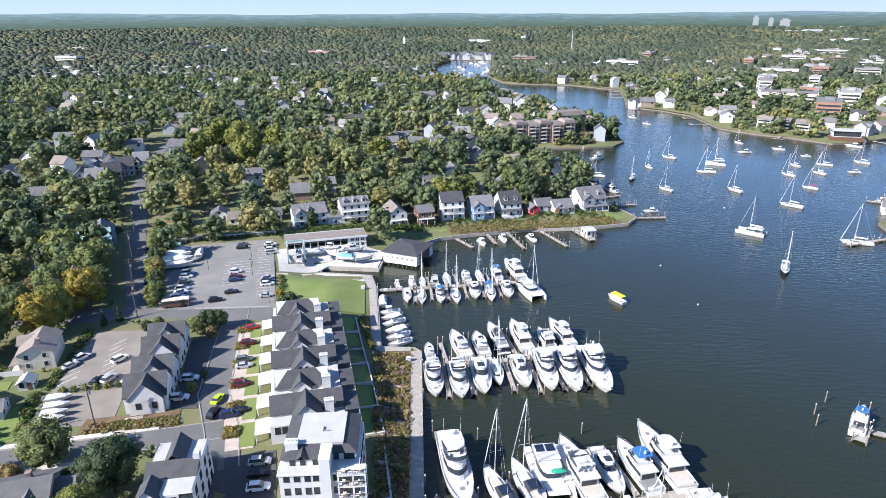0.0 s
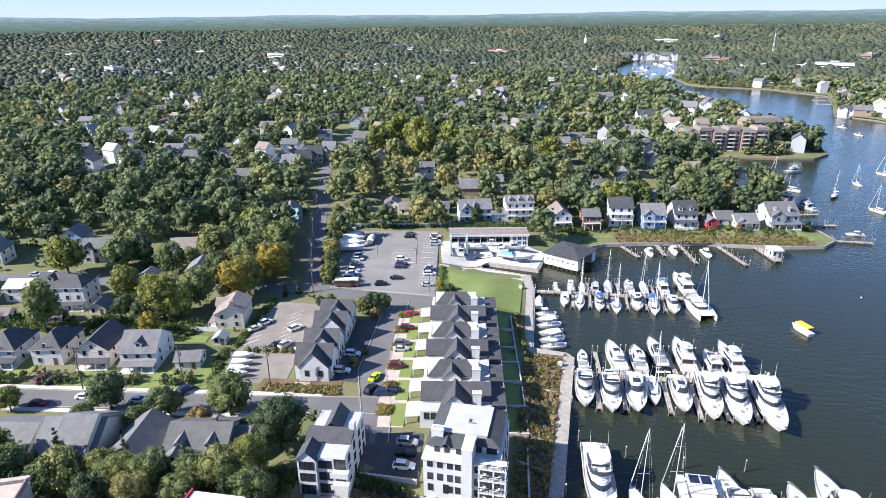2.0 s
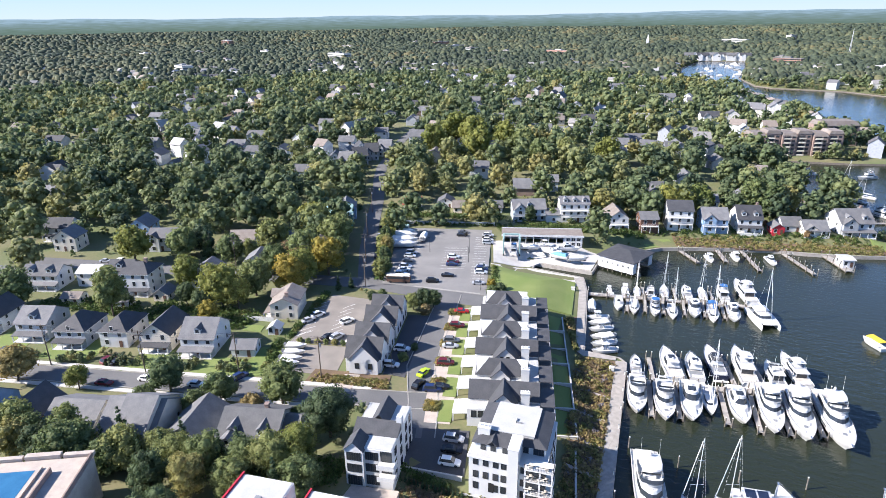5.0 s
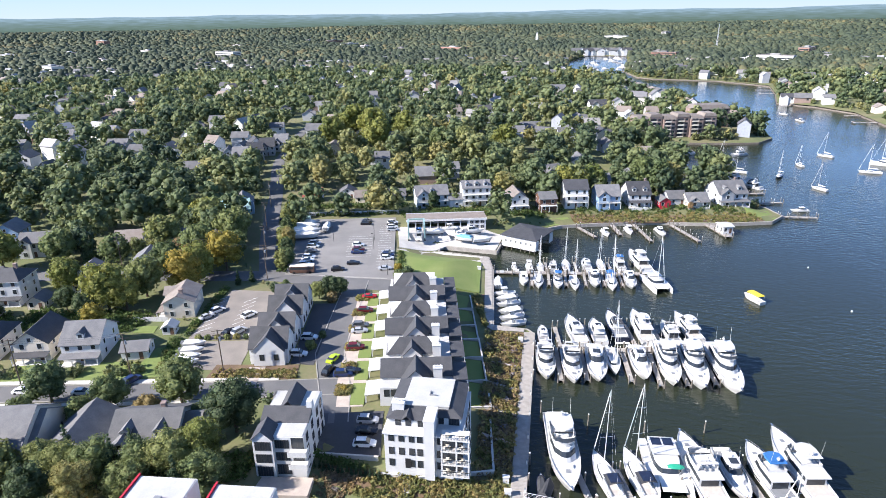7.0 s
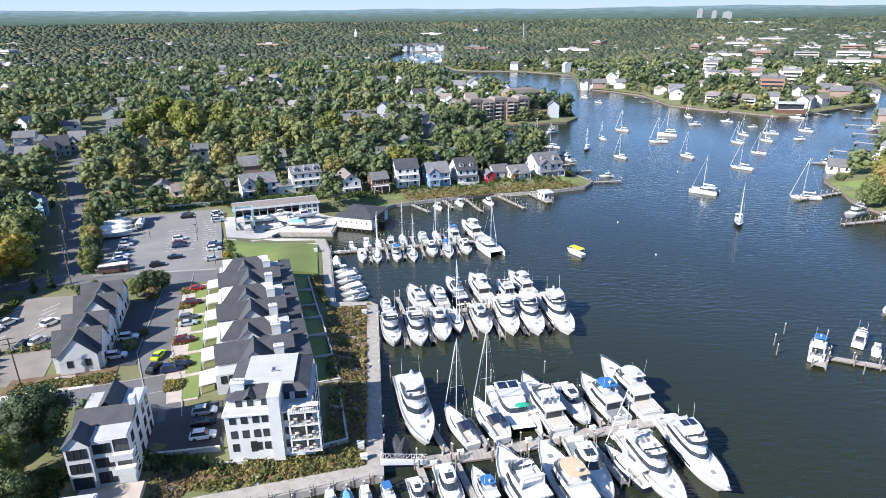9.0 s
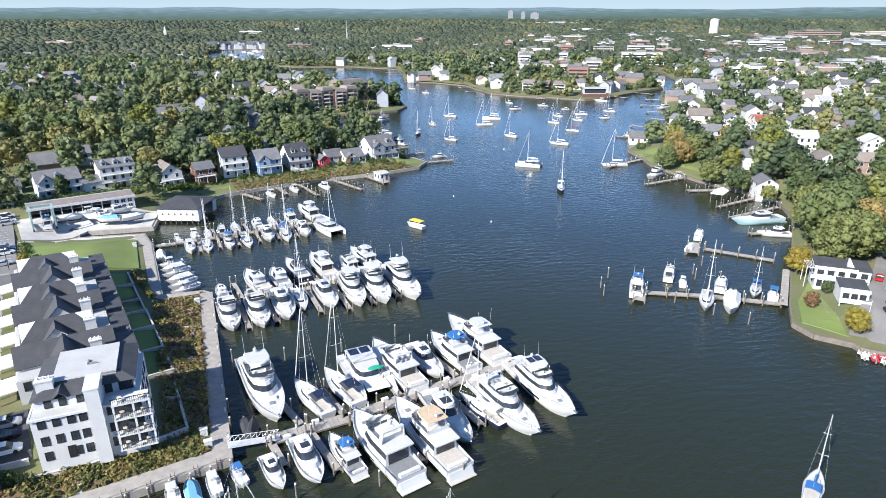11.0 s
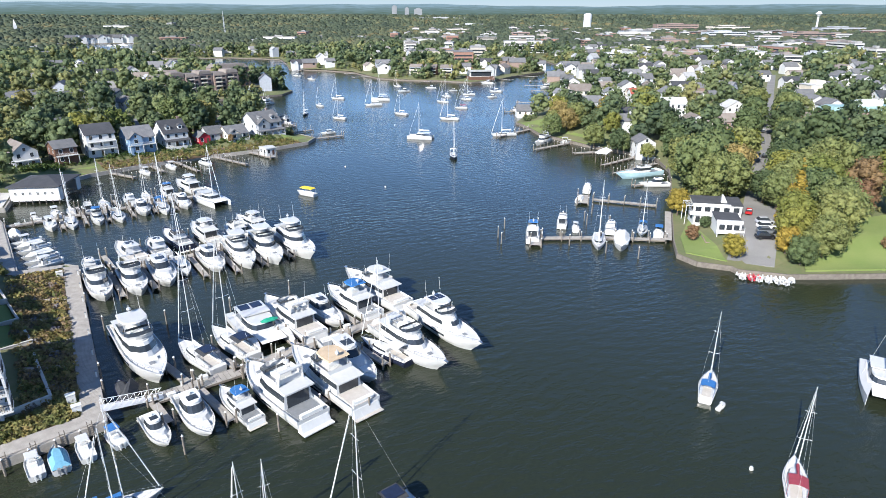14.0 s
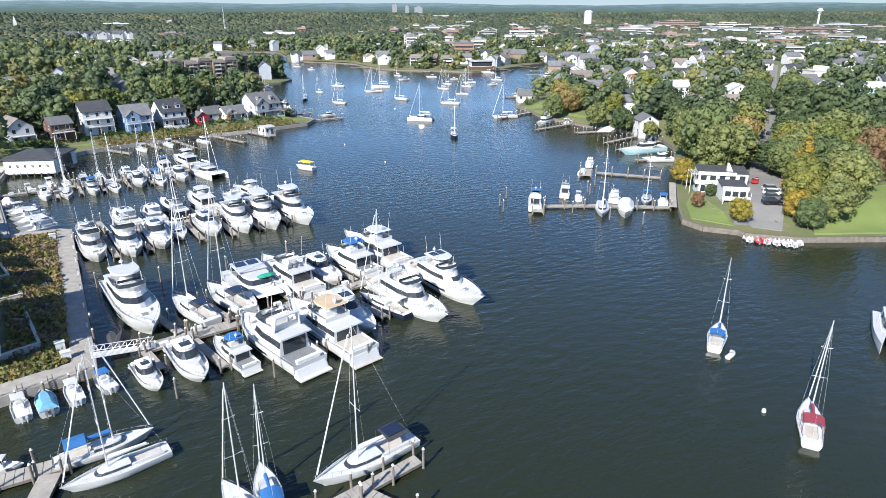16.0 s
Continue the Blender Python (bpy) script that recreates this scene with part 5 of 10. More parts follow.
# small boats along the quay
moor([("w", -13.2, 103.2, 95, 8.5), ("Q", -10.7, 94.3, -162, 7), ("w", -9.7, 90.7, -155, 7.2), ("Q", -8.9, 86.5, -155, 7.6), ("w", -7.9, 81.6, -155, 7.6), ("Q", -7.3, 77.2, -152, 7.8), ("Q", -6.6, 73.0, -155, 7.6)])
# the far piers and the pale blue yacht by the east shore
moor([("C", 106.8, 29.0, 49, 13), ("G", 121.1, 32.7, 44, 10), ("Q", 120.4, 26.7, 47, 5.7), ("W", 117.4, 14.9, -136, 12.5), ("F", 129.0, 21.5, 40, 10), ("w", 121.5, 10.8, -138, 12),
      ("U", 134.1, 14.8, -142, 9.5), ("u", 135.8, 10.7, 39, 7), ("F", 153.4, 55.5, 41, 9.5), ("w", 142.0, 47.3, 36, 7), ("L", 182.8, 59.1, 169, 20), ("F", 177.0, 46.7, 148, 11)])
# at moorings near by
moor([("U", 83.1, -43.0, 30, 9.5), ("R", 73.5, -62.6, 31, 10), ("M", 106.6, -58.2, -153, 13.0)])
moor([("Q", 80.3, -47.4, 10, 2.4)])
moor([("Q", 37.5, 164.5, -80, 8), ("F", 50.5, 164.5, -78, 9.5), ("Q", 27.5, 160.5, -75, 7.5)])
# the southern slips
moor([("U", -0.4, -22.0, 4, 10.5), ("W", 0.3, -26.8, -173, 11), ("W", 10.5, -40.5, 100, 11), ("U", 13.3, -39.0, 84, 9.5), ("S", 24.1, -40.1, -174, 13),
      ("Q", -9.0, -7.3, 98, 6.0), ("b", -6.2, -7.6, 97, 6.2), ("Q", -3.1, -7.0, 98, 6.0), ("u", 0.6, -6.5, 106, 5.4), ("k", 3.0, 6.2, 95, 5.6), ("Q", -10.6, -19.4, -21, 4.6)])
# moored out in the creek
moor([("M", 152.6, 168.9, 136, 12.5), ("K", 142.8, 124.0, -120, 12), ("W", 196.0, 210.7, 130, 12), ("W", 142.9, 246.8, 120, 10), ("W", 153.0, 303.8, 100, 9), ("K", 131.7, 272.6, -119, 11),
      ("W", 178.5, 333.1, 130, 11), ("W", 185.0, 287.9, 160, 12), ("M", 201.9, 310.4, 150, 13), ("W", 181.5, 242.9, 110, 11), ("W", 233.2, 277.8, 110, 10), ("W", 252.3, 302.9, 100, 10),
      ("R", 227.6, 245.6, 130, 9), ("W", 273.3, 303.8, 150, 10), ("W", 255.1, 280.8, 110, 10), ("W", 302.8, 308.9, 120, 11), ("F", 278.4, 281.4, 171, 8), ("F", 240.1, 346.9, 176, 10),
      ("W", 254.3, 384.0, 100, 10), ("F", 271.6, 357.3, 143, 9), ("F", 277.1, 331.7, 165, 7), ("F", 215.1, 522.1, 133, 9), ("F", 215.0, 482.2, 126, 9), ("F", 334.2, 364.0, 134, 12), ("G", 248.2, 215.0, -165, 11)])
moor([("W", 191.4, 152.9, 156, 13), ("A", 92.0, 331.4, -165, 14), ("W", 107.7, 298.3, -164, 12), ("G", 124.9, 330.0, -150, 13), ("G", 109.2, 247.7, 129, 13), ("F", 118.5, 204.4, -176, 8),
      ("G", 194.4, 126.9, -160, 14), ("Q", 203.0, 121.0, -167, 8), ("A", 284.9, 222.0, -158, 16), ("G", 352.0, 306.0, -172, 14), ("W", 112.0, 282.0, 150, 11), ("G", 104.0, 262.0, 130, 13)])

# ---- streets, lots, lawns of the west bank ----
road("street_main", [(-42.5, 14), (-46, 27), (-52.8, 43), (-57.6, 77), (-59.5, 90)], 7.2, M["asphalt_street"], "grey asphalt street between barn and row houses")
road("street_south", [(-230, -6), (-180, 3), (-141, 10.2), (-109, 16), (-75, 22), (-53, 26.5), (-46, 28)], 6.6, M["asphalt_street"], "residential asphalt street with parked cars")
road("street_cross", [(-46, 87.5), (-62, 88.5), (-90, 90.5), (-150, 82), (-230, 66)], 8.5, M["asphalt_street"], "grey asphalt cross street", kerb=False)
road("street_north", [(-92, 92), (-106, 122), (-119, 155), (-133, 192), (-151, 234), (-160, 258), (-176, 320), (-190, 400)], 6.6, M["asphalt_street"], "narrow tree-lined street running inland", kerb=False)
patch("parking_lot", [(-86, 91.8), (-47.6, 92.2), (-63, 160.5), (-103.5, 152.5)], M["asphalt"], "grey asphalt parking lot by the boatyard", "parking lot", 0.16)
patch("parking_lot_west", [(-94.3, 44.2), (-76.2, 47.2), (-83, 78), (-98, 77.6)], M["gravel"], "faded parking lot beside the barns", "parking lot", 0.14)
patch("gravel_lot", [(-89.5, 29.5), (-72.8, 31.5), (-76, 46.6), (-93.5, 43.2)], M["gravel"], "gravel lot with boat trailers", "parking lot", 0.12)
# the strip in the barns' shade gets a darker asphalt colour
patch("alley", [(-61, 36.5), (-54.8, 36.5), (-60.6, 72), (-67.5, 71)], M["asphalt_dark"], "asphalt alley beside the barns, coloured dark for their shade", "alley", 0.16)
patch("apartment_parking", [(-42.6, 5.6), (-29.4, 6.4), (-32.2, 20), (-45.2, 17.2)], M["asphalt_dark"], "dark asphalt parking bay by the apartment house", "parking lot", 0.14)
patch("lawn_east", [(-45.5, 87.0), (-18.4, 91.0), (-20.6, 118.0), (-52.2, 120.6)], M["lawn"], "bright mown lawn by the quay", "lawn", 0.5, 20)
patch("boatyard", [(-53, 124), (-39.6, 129), (-23.5, 154.5), (-59, 147)], M["concrete"], "pale concrete boatyard", "boatyard", 0.25)
patch("boatyard_quay", [(-38.5, 135), (-16.6, 132), (-14.5, 150), (-26, 154.5)], M["concrete"], "pale concrete quay of the boatyard", "boatyard", 0.3)
patch("quay_walk", [(-53.6, 122), (-19.6, 115), (-19.2, 124), (-40, 128)], M["concrete"], "pale concrete walk along the slip", "walk", 0.12)
patch("sidewalk", [(-74, 92.1), (-50, 92.6), (-50, 93.5), (-74, 93.0)], M["kerbstone"], "narrow pale pavement at the crossing", "pavement", 0.2, 4)

# boardwalk along the bulkhead: timber deck on the land's edge
bw = Shape().box(-2.9, 0.2, -3.4, 66.2, 1.42, 1.6)
for k in range(174):
    y = -3.3 + k * 0.4
    bw.box(-2.88, 0.22, y, y + 0.36, 1.6, 1.63)
tagged(part("boardwalk", bw, M["dockwood"]), "grey weathered timber boardwalk along the bulkhead", "boardwalk", kind="structure")
bw2 = Shape()
bw2.add([(-2.9, -0.4, 1.6), (-2.9, -3.4, 1.6), (-34.5, -8.3, 1.6), (-34.5, -5.2, 1.6), (-2.9, -0.4, 1.3), (-2.9, -3.4, 1.3), (-34.5, -8.3, 1.3), (-34.5, -5.2, 1.3)], [(3, 2, 1, 0), (0, 1, 5, 4), (1, 2, 6, 5), (2, 3, 7, 6), (3, 0, 4, 7)])
tagged(part("boardwalk_south", bw2, M["dockwood"]), "grey weathered timber boardwalk beside the small boats", "boardwalk", kind="structure")
bw3 = Shape()
bw3.add([(-12, 66.3, 1.62), (-2.9, 66.3, 1.62), (-2.9, 68.0, 1.62), (-12.2, 69.4, 1.62), (-14, 90, 1.62), (-16, 112, 1.62), (-18.6, 124, 1.62), (-22, 123, 1.62), (-18.6, 112, 1.62), (-16.6, 90, 1.62), (-14.6, 69, 1.62)],
         [(0, 1, 2, 3, 10), (10, 3, 4, 9), (9, 4, 5, 8), (8, 5, 6, 7)])
tagged(part("quay_boardwalk", bw3, M["dockwood"]), "grey timber walk along the small-boat quay", "boardwalk", kind="structure")


def dock(name, pts, width, label, pile_step=6.0, z=0.75, both=True):
    """A timber dock on pilings along a line of points."""
    t = thing(name, label, "dock", "docks")
    deckm, beam = Shape(), Shape()
    P = [Vector(p) for p in pts]
    for a, b in zip(P, P[1:]):
        d = (b - a).normalized()
        nr = Vector((-d.y, d.x))
        L = (b - a).length
        n = max(1, int(L / 0.8))
        for i in range(n):
            s0, s1 = a + d * (L * i / n), a + d * (L * (i + 0.93) / n)
            deckm.slab((*(s0 - nr * width / 2), z), (*(s1 - nr * width / 2), z), (*(s1 + nr * width / 2), z), (*(s0 + nr * width / 2), z), 0.08)
        for sg in (-1, 1):
            o = nr * sg * (width / 2 - 0.12)
            beam.slab((*(a + o - nr * 0.1), z - 0.08), (*(b + o - nr * 0.1), z - 0.08), (*(b + o + nr * 0.1), z - 0.08), (*(a + o + nr * 0.1), z - 0.08), 0.35)
        k = max(1, int(L / pile_step))
        for i in range(k + 1):
            for sg in ((-1, 1) if both else (1,)):
                q = a + d * (L * i / k) + nr * sg * (width / 2 + 0.14)
                piling(t, q.x, q.y)
    part("decking", deckm, M["dockwood"], t)
    part("beam", beam, M["pile"], t)
    return t


PILE = Shape().tube((0, 0, -2.5), (0, 0, 2.6), 0.17, 0.15, 8).tube((0, 0, 2.6), (0, 0, 2.85), 0.19, 0.03, 8).mesh("piling")
PILE.materials.append(M["pile"])
PILE.materials.append(M["cap"])
for i, poly in enumerate(PILE.polygons):
    poly.material_index = 0 if i < 10 else 1


def piling(t, x, y, s=1.0):
    ob = part("piling", PILE, None, t, loc=(x, y, 0))
    ob.scale = (1, 1, s)


dock("dock", [(6.5, 0.2), (20.2, 1.2), (33.6, 3.6), (55, 6.6)], 2.8, "weathered timber dock between large moored yachts")
dock("dock", [(0.6, 58.2), (24.7, 61.2), (51, 66.6)], 2.4, "weathered timber dock between two rows of yachts")
dock("dock", [(-15.4, 112.2), (4, 113.9), (36, 117)], 2.2, "weathered timber dock with sailboats on either side")
for x, y, h, n in ((10.6, 8.0, 106, 12), (19.0, 7.0, 104, 11), (30.5, 10, 99, 13), (43.2, 12, 100, 12), (14.5, -6, -79, 12), (27.6, -8, -79, 14), (41, -4, -80, 12), (7.2, -4, -80, 7)):
    dx, dy = math.cos(radians(h)) * n / 2, math.sin(radians(h)) * n / 2
    dock("finger_dock", [(x - dx, y - dy), (x + dx, y + dy)], 1.3, "narrow timber finger dock between boats", 6)
for x, y, h, n in ((6.8, 50.5, -86, 14), (13.3, 51.5, -86, 14), (24.3, 52.5, -87, 14), (31.3, 52.5, -88, 16), (37.8, 53.5, -88, 16), (44.8, 55, -88, 16), (6.6, 66.5, 97, 12), (14.8, 68.5, 98, 13), (27, 70.5, 98, 13), (34.4, 71.5, 98, 12)):
    dx, dy = math.cos(radians(h)) * n / 2, math.sin(radians(h)) * n / 2
    dock("finger_dock", [(x - dx, y - dy), (x + dx, y + dy)], 1.2, "narrow timber finger dock between boats", 7)
for x, y, h, n in ((-1.8, 106.5, -88, 10), (4, 108, -88, 10), (9.8, 108, -88, 10), (16.4, 109, -88, 10), (22.6, 109.5, -88, 10), (28.6, 110, -88, 10), (3, 119, 94, 9), (13.6, 120.5, 95, 10), (25.8, 121.5, 96, 10)):
    dx, dy = math.cos(radians(h)) * n / 2, math.sin(radians(h)) * n / 2
    dock("finger_dock", [(x - dx, y - dy), (x + dx, y + dy)], 0.9, "narrow timber finger dock between boats", 9)
dock("dock", [(-11, -22.2), (-4, -22.6)], 2.4, "timber dock at the southern slips", 3.5)
dock("dock", [(-6, -23.9), (-8, -30)], 2.2, "timber dock at the southern slips", 4)
dock("dock", [(17, -44.6), (29.2, -43)], 1.6, "timber dock beside a moored sailboat", 4)
dock("dock", [(22, -44.9), (24.5, -50)], 1.6, "timber dock leading south", 4)
# east shore piers
dock("pier", [(101.5, 21.5), (107, 27.5)], 2.6, "timber pier head with tall pilings", 3)
dock("pier", [(106.4, 25.0), (120, 17), (133.5, 6.5)], 1.7, "long timber pier on the east shore", 4)
dock("pier", [(139, 43), (146, 50)], 3.2, "square timber pier head on pilings", 3.5)
dock("pier", [(145.2, 44.6), (157, 29)], 1.6, "long timber pier on the east shore", 4)
for pts, w in (([(181, 116), (204, 119)], 1.8), ([(190, 101), (206, 96)], 2.4), ([(186, 150), (213, 158)], 2.0), ([(241, 217), (256, 206)], 1.8), ([(178, 66), (205, 69)], 1.6), ([(184, 78), (209, 82)], 1.6), ([(170, 50), (184, 46)], 1.6)):
    dock("pier", pts, w, "small private timber pier on pilings", 4)
cn = thing("boat_canopy", "white canvas canopy over a boat lift on the pier", "canopy", "", place(191, 85, 0, 30))
for cx, cy in ((-4, -2), (-4, 2), (4, -2), (4, 2)):
    part("post", Shape().tube((cx, cy, -2), (cx, cy, 4.2), 0.14, n=6), M["pile"], cn)
part("canopy_roof", Shape().gable(-4.6, 4.6, -2.5, 2.5, 4.0, 5.1, "x"), M["canvas_white"], cn)
for pts, w in (([(16.5, 167), (23, 155)], 1.6), ([(31, 172), (33.5, 159)], 1.6), ([(40.5, 174), (45, 152.5)], 1.4), ([(56.5, 175), (64, 154.5)], 1.6), ([(72, 178), (77, 161.5)], 3.0), ([(106, 193), (122, 193.4)], 1.8), ([(101, 213.5), (115, 217)], 1.8), ([(95, 229), (112, 234)], 1.6), ([(88, 345), (96, 338)], 1.5)):
    dock("pier", pts, w, "small private timber pier on pilings", 4)
# gangway from the boardwalk down to the nearest dock: aluminium truss
gw = thing("gangway", "aluminium truss gangway down to the dock", "gangway")
part("gangway_deck", Shape().slab((-0.3, -0.9, 1.72), (8.2, -0.7, 0.86), (8.2, 0.7, 0.86), (-0.3, 0.9, 1.72), 0.1), M["alu"], gw)
for y in (-0.85, 0.85):
    g = Shape().tube((-0.3, y, 2.8), (8.2, y * 0.85, 1.95), 0.05, n=5)
    for i in range(9):
        x0, x1 = -0.3 + i * 8.5 / 9, -0.3 + (i + 1) * 8.5 / 9
        z0, z1 = 1.72 - 0.86 * i / 9, 1.72 - 0.86 * (i + 1) / 9
        g.tube((x0, y, z0), (x1, y, z1 + 1.08), 0.03, n=4).tube((x0, y, z0), (x0, y, z0 + 1.08), 0.03, n=4)
    part("truss", g, M["alu"], gw)
for i in range(9):
    x, y = -2 - i * 3.4, -3.6 - i * 0.52
    lad = thing("ladder", "timber ladder down from the boardwalk", "ladder", "boardwalk ladders", place(x, y - 0.12, 0, 8.5))
    for dx in (-0.3, 0.3):
        part("rail", Shape().box(dx - 0.05, dx + 0.05, -0.1, 0.0, -0.6, 2.5), M["pile"], lad)
    for k in range(7):
        part("rung", Shape().box(-0.3, 0.3, -0.09, -0.02, -0.2 + k * 0.35, -0.14 + k * 0.35), M["pile"], lad)
row = thing("mooring_posts", "tall weathered pilings along the boardwalk", "piling")
for i in range(11):
    piling(row, -0.2 - i * 3.0, -5.2 - i * 0.46, 1.0)
row = thing("mooring_posts", "weathered pilings standing in the slips", "piling")
for x, y in ((0.5, 6), (0.5, 12), (2.5, 30.5), (0.4, 44), (13, 27), (25, 26), (38, 28), (8.5, -15), (21, -17), (34, -20), (95.7, 28.5), (98, 33), (104, 38), (110, 18), (114, 9), (126, 28), (131, 24), (141, 3), (118, 2), (112, 33), (135, 35), (128, 31)):
    piling(row, x, y, 1.15)


# ---- buildings ----
def win_mesh(w, h, mat_frame, cache={}):
    key = (w, h, mat_frame)
    if key not in cache:
        f = Shape()
        b = 0.09
        f.box(-w / 2 - b, w / 2 + b, -0.07, 0.05, h, h + b).box(-w / 2 - b, w / 2 + b, -0.10, 0.05, -b, 0).box(-w / 2 - b, -w / 2, -0.07, 0.05, 0, h).box(w / 2, w / 2 + b, -0.07, 0.05, 0, h)
        f.box(-0.03, 0.03, -0.05, 0.02, 0, h)
        fm = f.mesh("window")
        fm.materials.append(M[mat_frame])
        pm = Shape().box(-w / 2, w / 2, -0.03, 0.03, 0, h).mesh("pane")
        pm.materials.append(M["glass"])
        cache[key] = (fm, pm)
    return cache[key]


def plain_window(parent, x, y, z, w, h, turn=0, cache={}):
    """A framed window of a house farther off: one skin, the pane set back in its frame."""
    if (w, h) not in cache:
        b, rings = 0.1, []
        for k, yy in ((b, 0.04), (b, -0.07), (0.0, -0.07), (0.0, -0.02)):
            rings.append([(-w / 2 - k, yy, -k), (w / 2 + k, yy, -k), (w / 2 + k, yy, h + k), (-w / 2 - k, yy, h + k)])
        g = Shape().loft(rings, caps=False, closed=True)
        g.f.append((12, 13, 14, 15))
        me = g.mesh("window")
        me.materials.append(M["frame"])
        me.materials.append(M["glass"])
        me.polygons[len(me.polygons) - 1].material_index = 1
        cache[(w, h)] = me
    ob = part("window", cache[(w, h)], None, parent, loc=(x, y, z))
    ob.rotation_euler = (0, 0, radians(turn))
    return ob


def window(parent, x, y, z, w, h, turn=0, frame_mat="frame"):
    """A framed window; turn 0 faces -y, 90 faces +x, 180 faces +y, 270 faces -x."""
    fm, pm = win_mesh(w, h, frame_mat)
    ob = part("window", fm, None, parent, loc=(x, y, z))
    ob.rotation_euler = (0, 0, radians(turn))
    part("pane", pm, None, ob)
    return ob


def house(x, y, rz, w, d, storeys=2, wall="white", roof="roof_grey", axis="x", pitch=0.62, porch=0.0, balcony=0, dormers=0, chimney=None, cross=0.0, wing=None, label="", z=None, fh=2.9, cols=0, group="houses", hip=0.0):
    """A dwelling house: w wide, d deep, its front towards local -y."""
    z = land(x, y) if z is None else z
    t = thing("house", label, "house", group, place(x, y, z, rz))
    clear(x, y, w / 2 + 1, d / 2 + 1 + porch / 2, rz)
    h = storeys * fh
    x0, x1, y0, y1 = -w / 2, w / 2, -d / 2, d / 2
    rh = pitch * (d / 2 if axis == "x" else w / 2)
    wl = Shape().box(x0, x1, y0, y1, -1.5, h)
    if not hip:
        wl.gable(x0, x1, y0, y1, h, h + rh, axis)
    part("wall", wl, M[wall], t)
    if hip:
        e = 0.45
        ridge = [(x0 + hip, 0, h + rh), (x1 - hip, 0, h + rh)] if axis == "x" else [(0, y0 + hip, h + rh), (0, y1 - hip, h + rh)]
        lo = [(x0 - e, y0 - e, h - 0.12), (x1 + e, y0 - e, h - 0.12), (x1 + e, y1 + e, h - 0.12), (x0 - e, y1 + e, h - 0.12)]
        sides = [(0, 1, 5, 4), (1, 2, 5), (2, 3, 4, 5), (3, 0, 4)] if axis == "x" else [(1, 2, 5, 4), (2, 3, 5), (3, 0, 4, 5), (0, 1, 4)]
        part("roof", Shape().add(lo + ridge, sides + [(3, 2, 1, 0)]), M[roof], t)
        part("eaves", Shape().box(x0 - e, x1 + e, y0 - e, y1 + e, h - 0.3, h - 0.13), M["frame"], t)
    else:
        part("roof", Shape().roof(x0, x1, y0, y1, h, h + rh, axis, 0.45), M[roof], t)
    if chimney:
        part("chimney", Shape().box(w * chimney - 0.45, w * chimney + 0.45, 0.2, 1.2, h, h + rh + 1.0).box(w * chimney - 0.55, w * chimney + 0.55, 0.1, 1.3, h + rh + 0.85, h + rh + 1.05), M["brick"], t)
    n = cols or max(2, int(w / 2.9))
    for s in range(storeys):
        for i in range(n):
            wx = x0 + w * (i + 0.5) / n
            if s == 0 and i == n // 2:
                door = part("door", Shape().box(wx - 0.5, wx + 0.5, y0 - 0.06, y0 + 0.04, 0.05, 2.15), M["darkwood"], t)
                continue
            plain_window(t, wx, y0, s * fh + 0.85, 1.1, 1.5)
        for i in range(2):
            wy = y0 + d * (i + 0.5) / 2
            if x < 60:
                plain_window(t, x1, wy, s * fh + 0.9, 0.95, 1.35, 90)
            if x > -20:
                plain_window(t, x0, wy, s * fh + 0.9, 0.95, 1.35, 270)
    if axis == "y" and rh > 2:
        plain_window(t, 0, y0, h + 0.3, 0.9, 1.2)
    if porch:
        pr = part("porch_roof", Shape().slab((x0 - 0.2, y0 - porch, fh - 0.35), (x1 + 0.2, y0 - porch, fh - 0.35), (x1 + 0.2, y0, fh + 0.15), (x0 - 0.2, y0, fh + 0.15), 0.15), M[roof], t)
        part("porch_floor", Shape().box(x0, x1, y0 - porch, y0, -1.2, 0.12), M["deck"], t)
        k = max(3, int(w / 2.8) + 1)
        for i in range(k):
            px = x0 + 0.15 + (w - 0.3) * i / (k - 1)
            part("post", Shape().box(px - 0.1, px + 0.1, y0 - porch + 0.1, y0 - porch + 0.3, 0.1, fh - 0.4), M["frame"], t)
    for s in range(1, balcony + 1):
        b = part("balcony", Shape().box(x0, x1, y0 - 1.8, y0, s * fh - 0.15, s * fh + 0.02), M["deck"], t)
        g = Shape().box(x0, x1, y0 - 1.8, y0 - 1.74, s * fh + 0.95, s * fh + 1.02)
        for i in range(int(w / 0.35)):
            g.box(x0 + i * 0.35, x0 + i * 0.35 + 0.06, y0 - 1.79, y0 - 1.75, s * fh, s * fh + 0.95)
        part("railing", g, M["frame"], b)
        for i in range(3):
            px = x0 + 0.15 + (w - 0.3) * i / 2
            part("post", Shape().box(px - 0.1, px + 0.1, y0 - 1.8, y0 - 1.6, (s - 1) * fh, s * fh), M["frame"], t)
    for i in range(dormers):
        dx = x0 + w * (i + 0.5) / dormers
        zz = h + rh * 0.25
        dm = part("dormer", Shape().box(dx - 0.9, dx + 0.9, y0 + d * 0.1, -0.2, zz, zz + 1.3).gable(dx - 0.9, dx + 0.9, y0 + d * 0.1, -0.2, zz + 1.3, zz + 2.0, "y"), M[wall], t)
        part("dormer_roof", Shape().roof(dx - 0.9, dx + 0.9, y0 + d * 0.1, -0.2, zz + 1.3, zz + 2.0, "y", 0.2, 0.1), M[roof], dm)
        part("dormer_pane", Shape().box(dx - 0.5, dx + 0.5, y0 + d * 0.1 - 0.03, y0 + d * 0.1 + 0.02, zz + 0.25, zz + 1.15), M["glass"], dm)
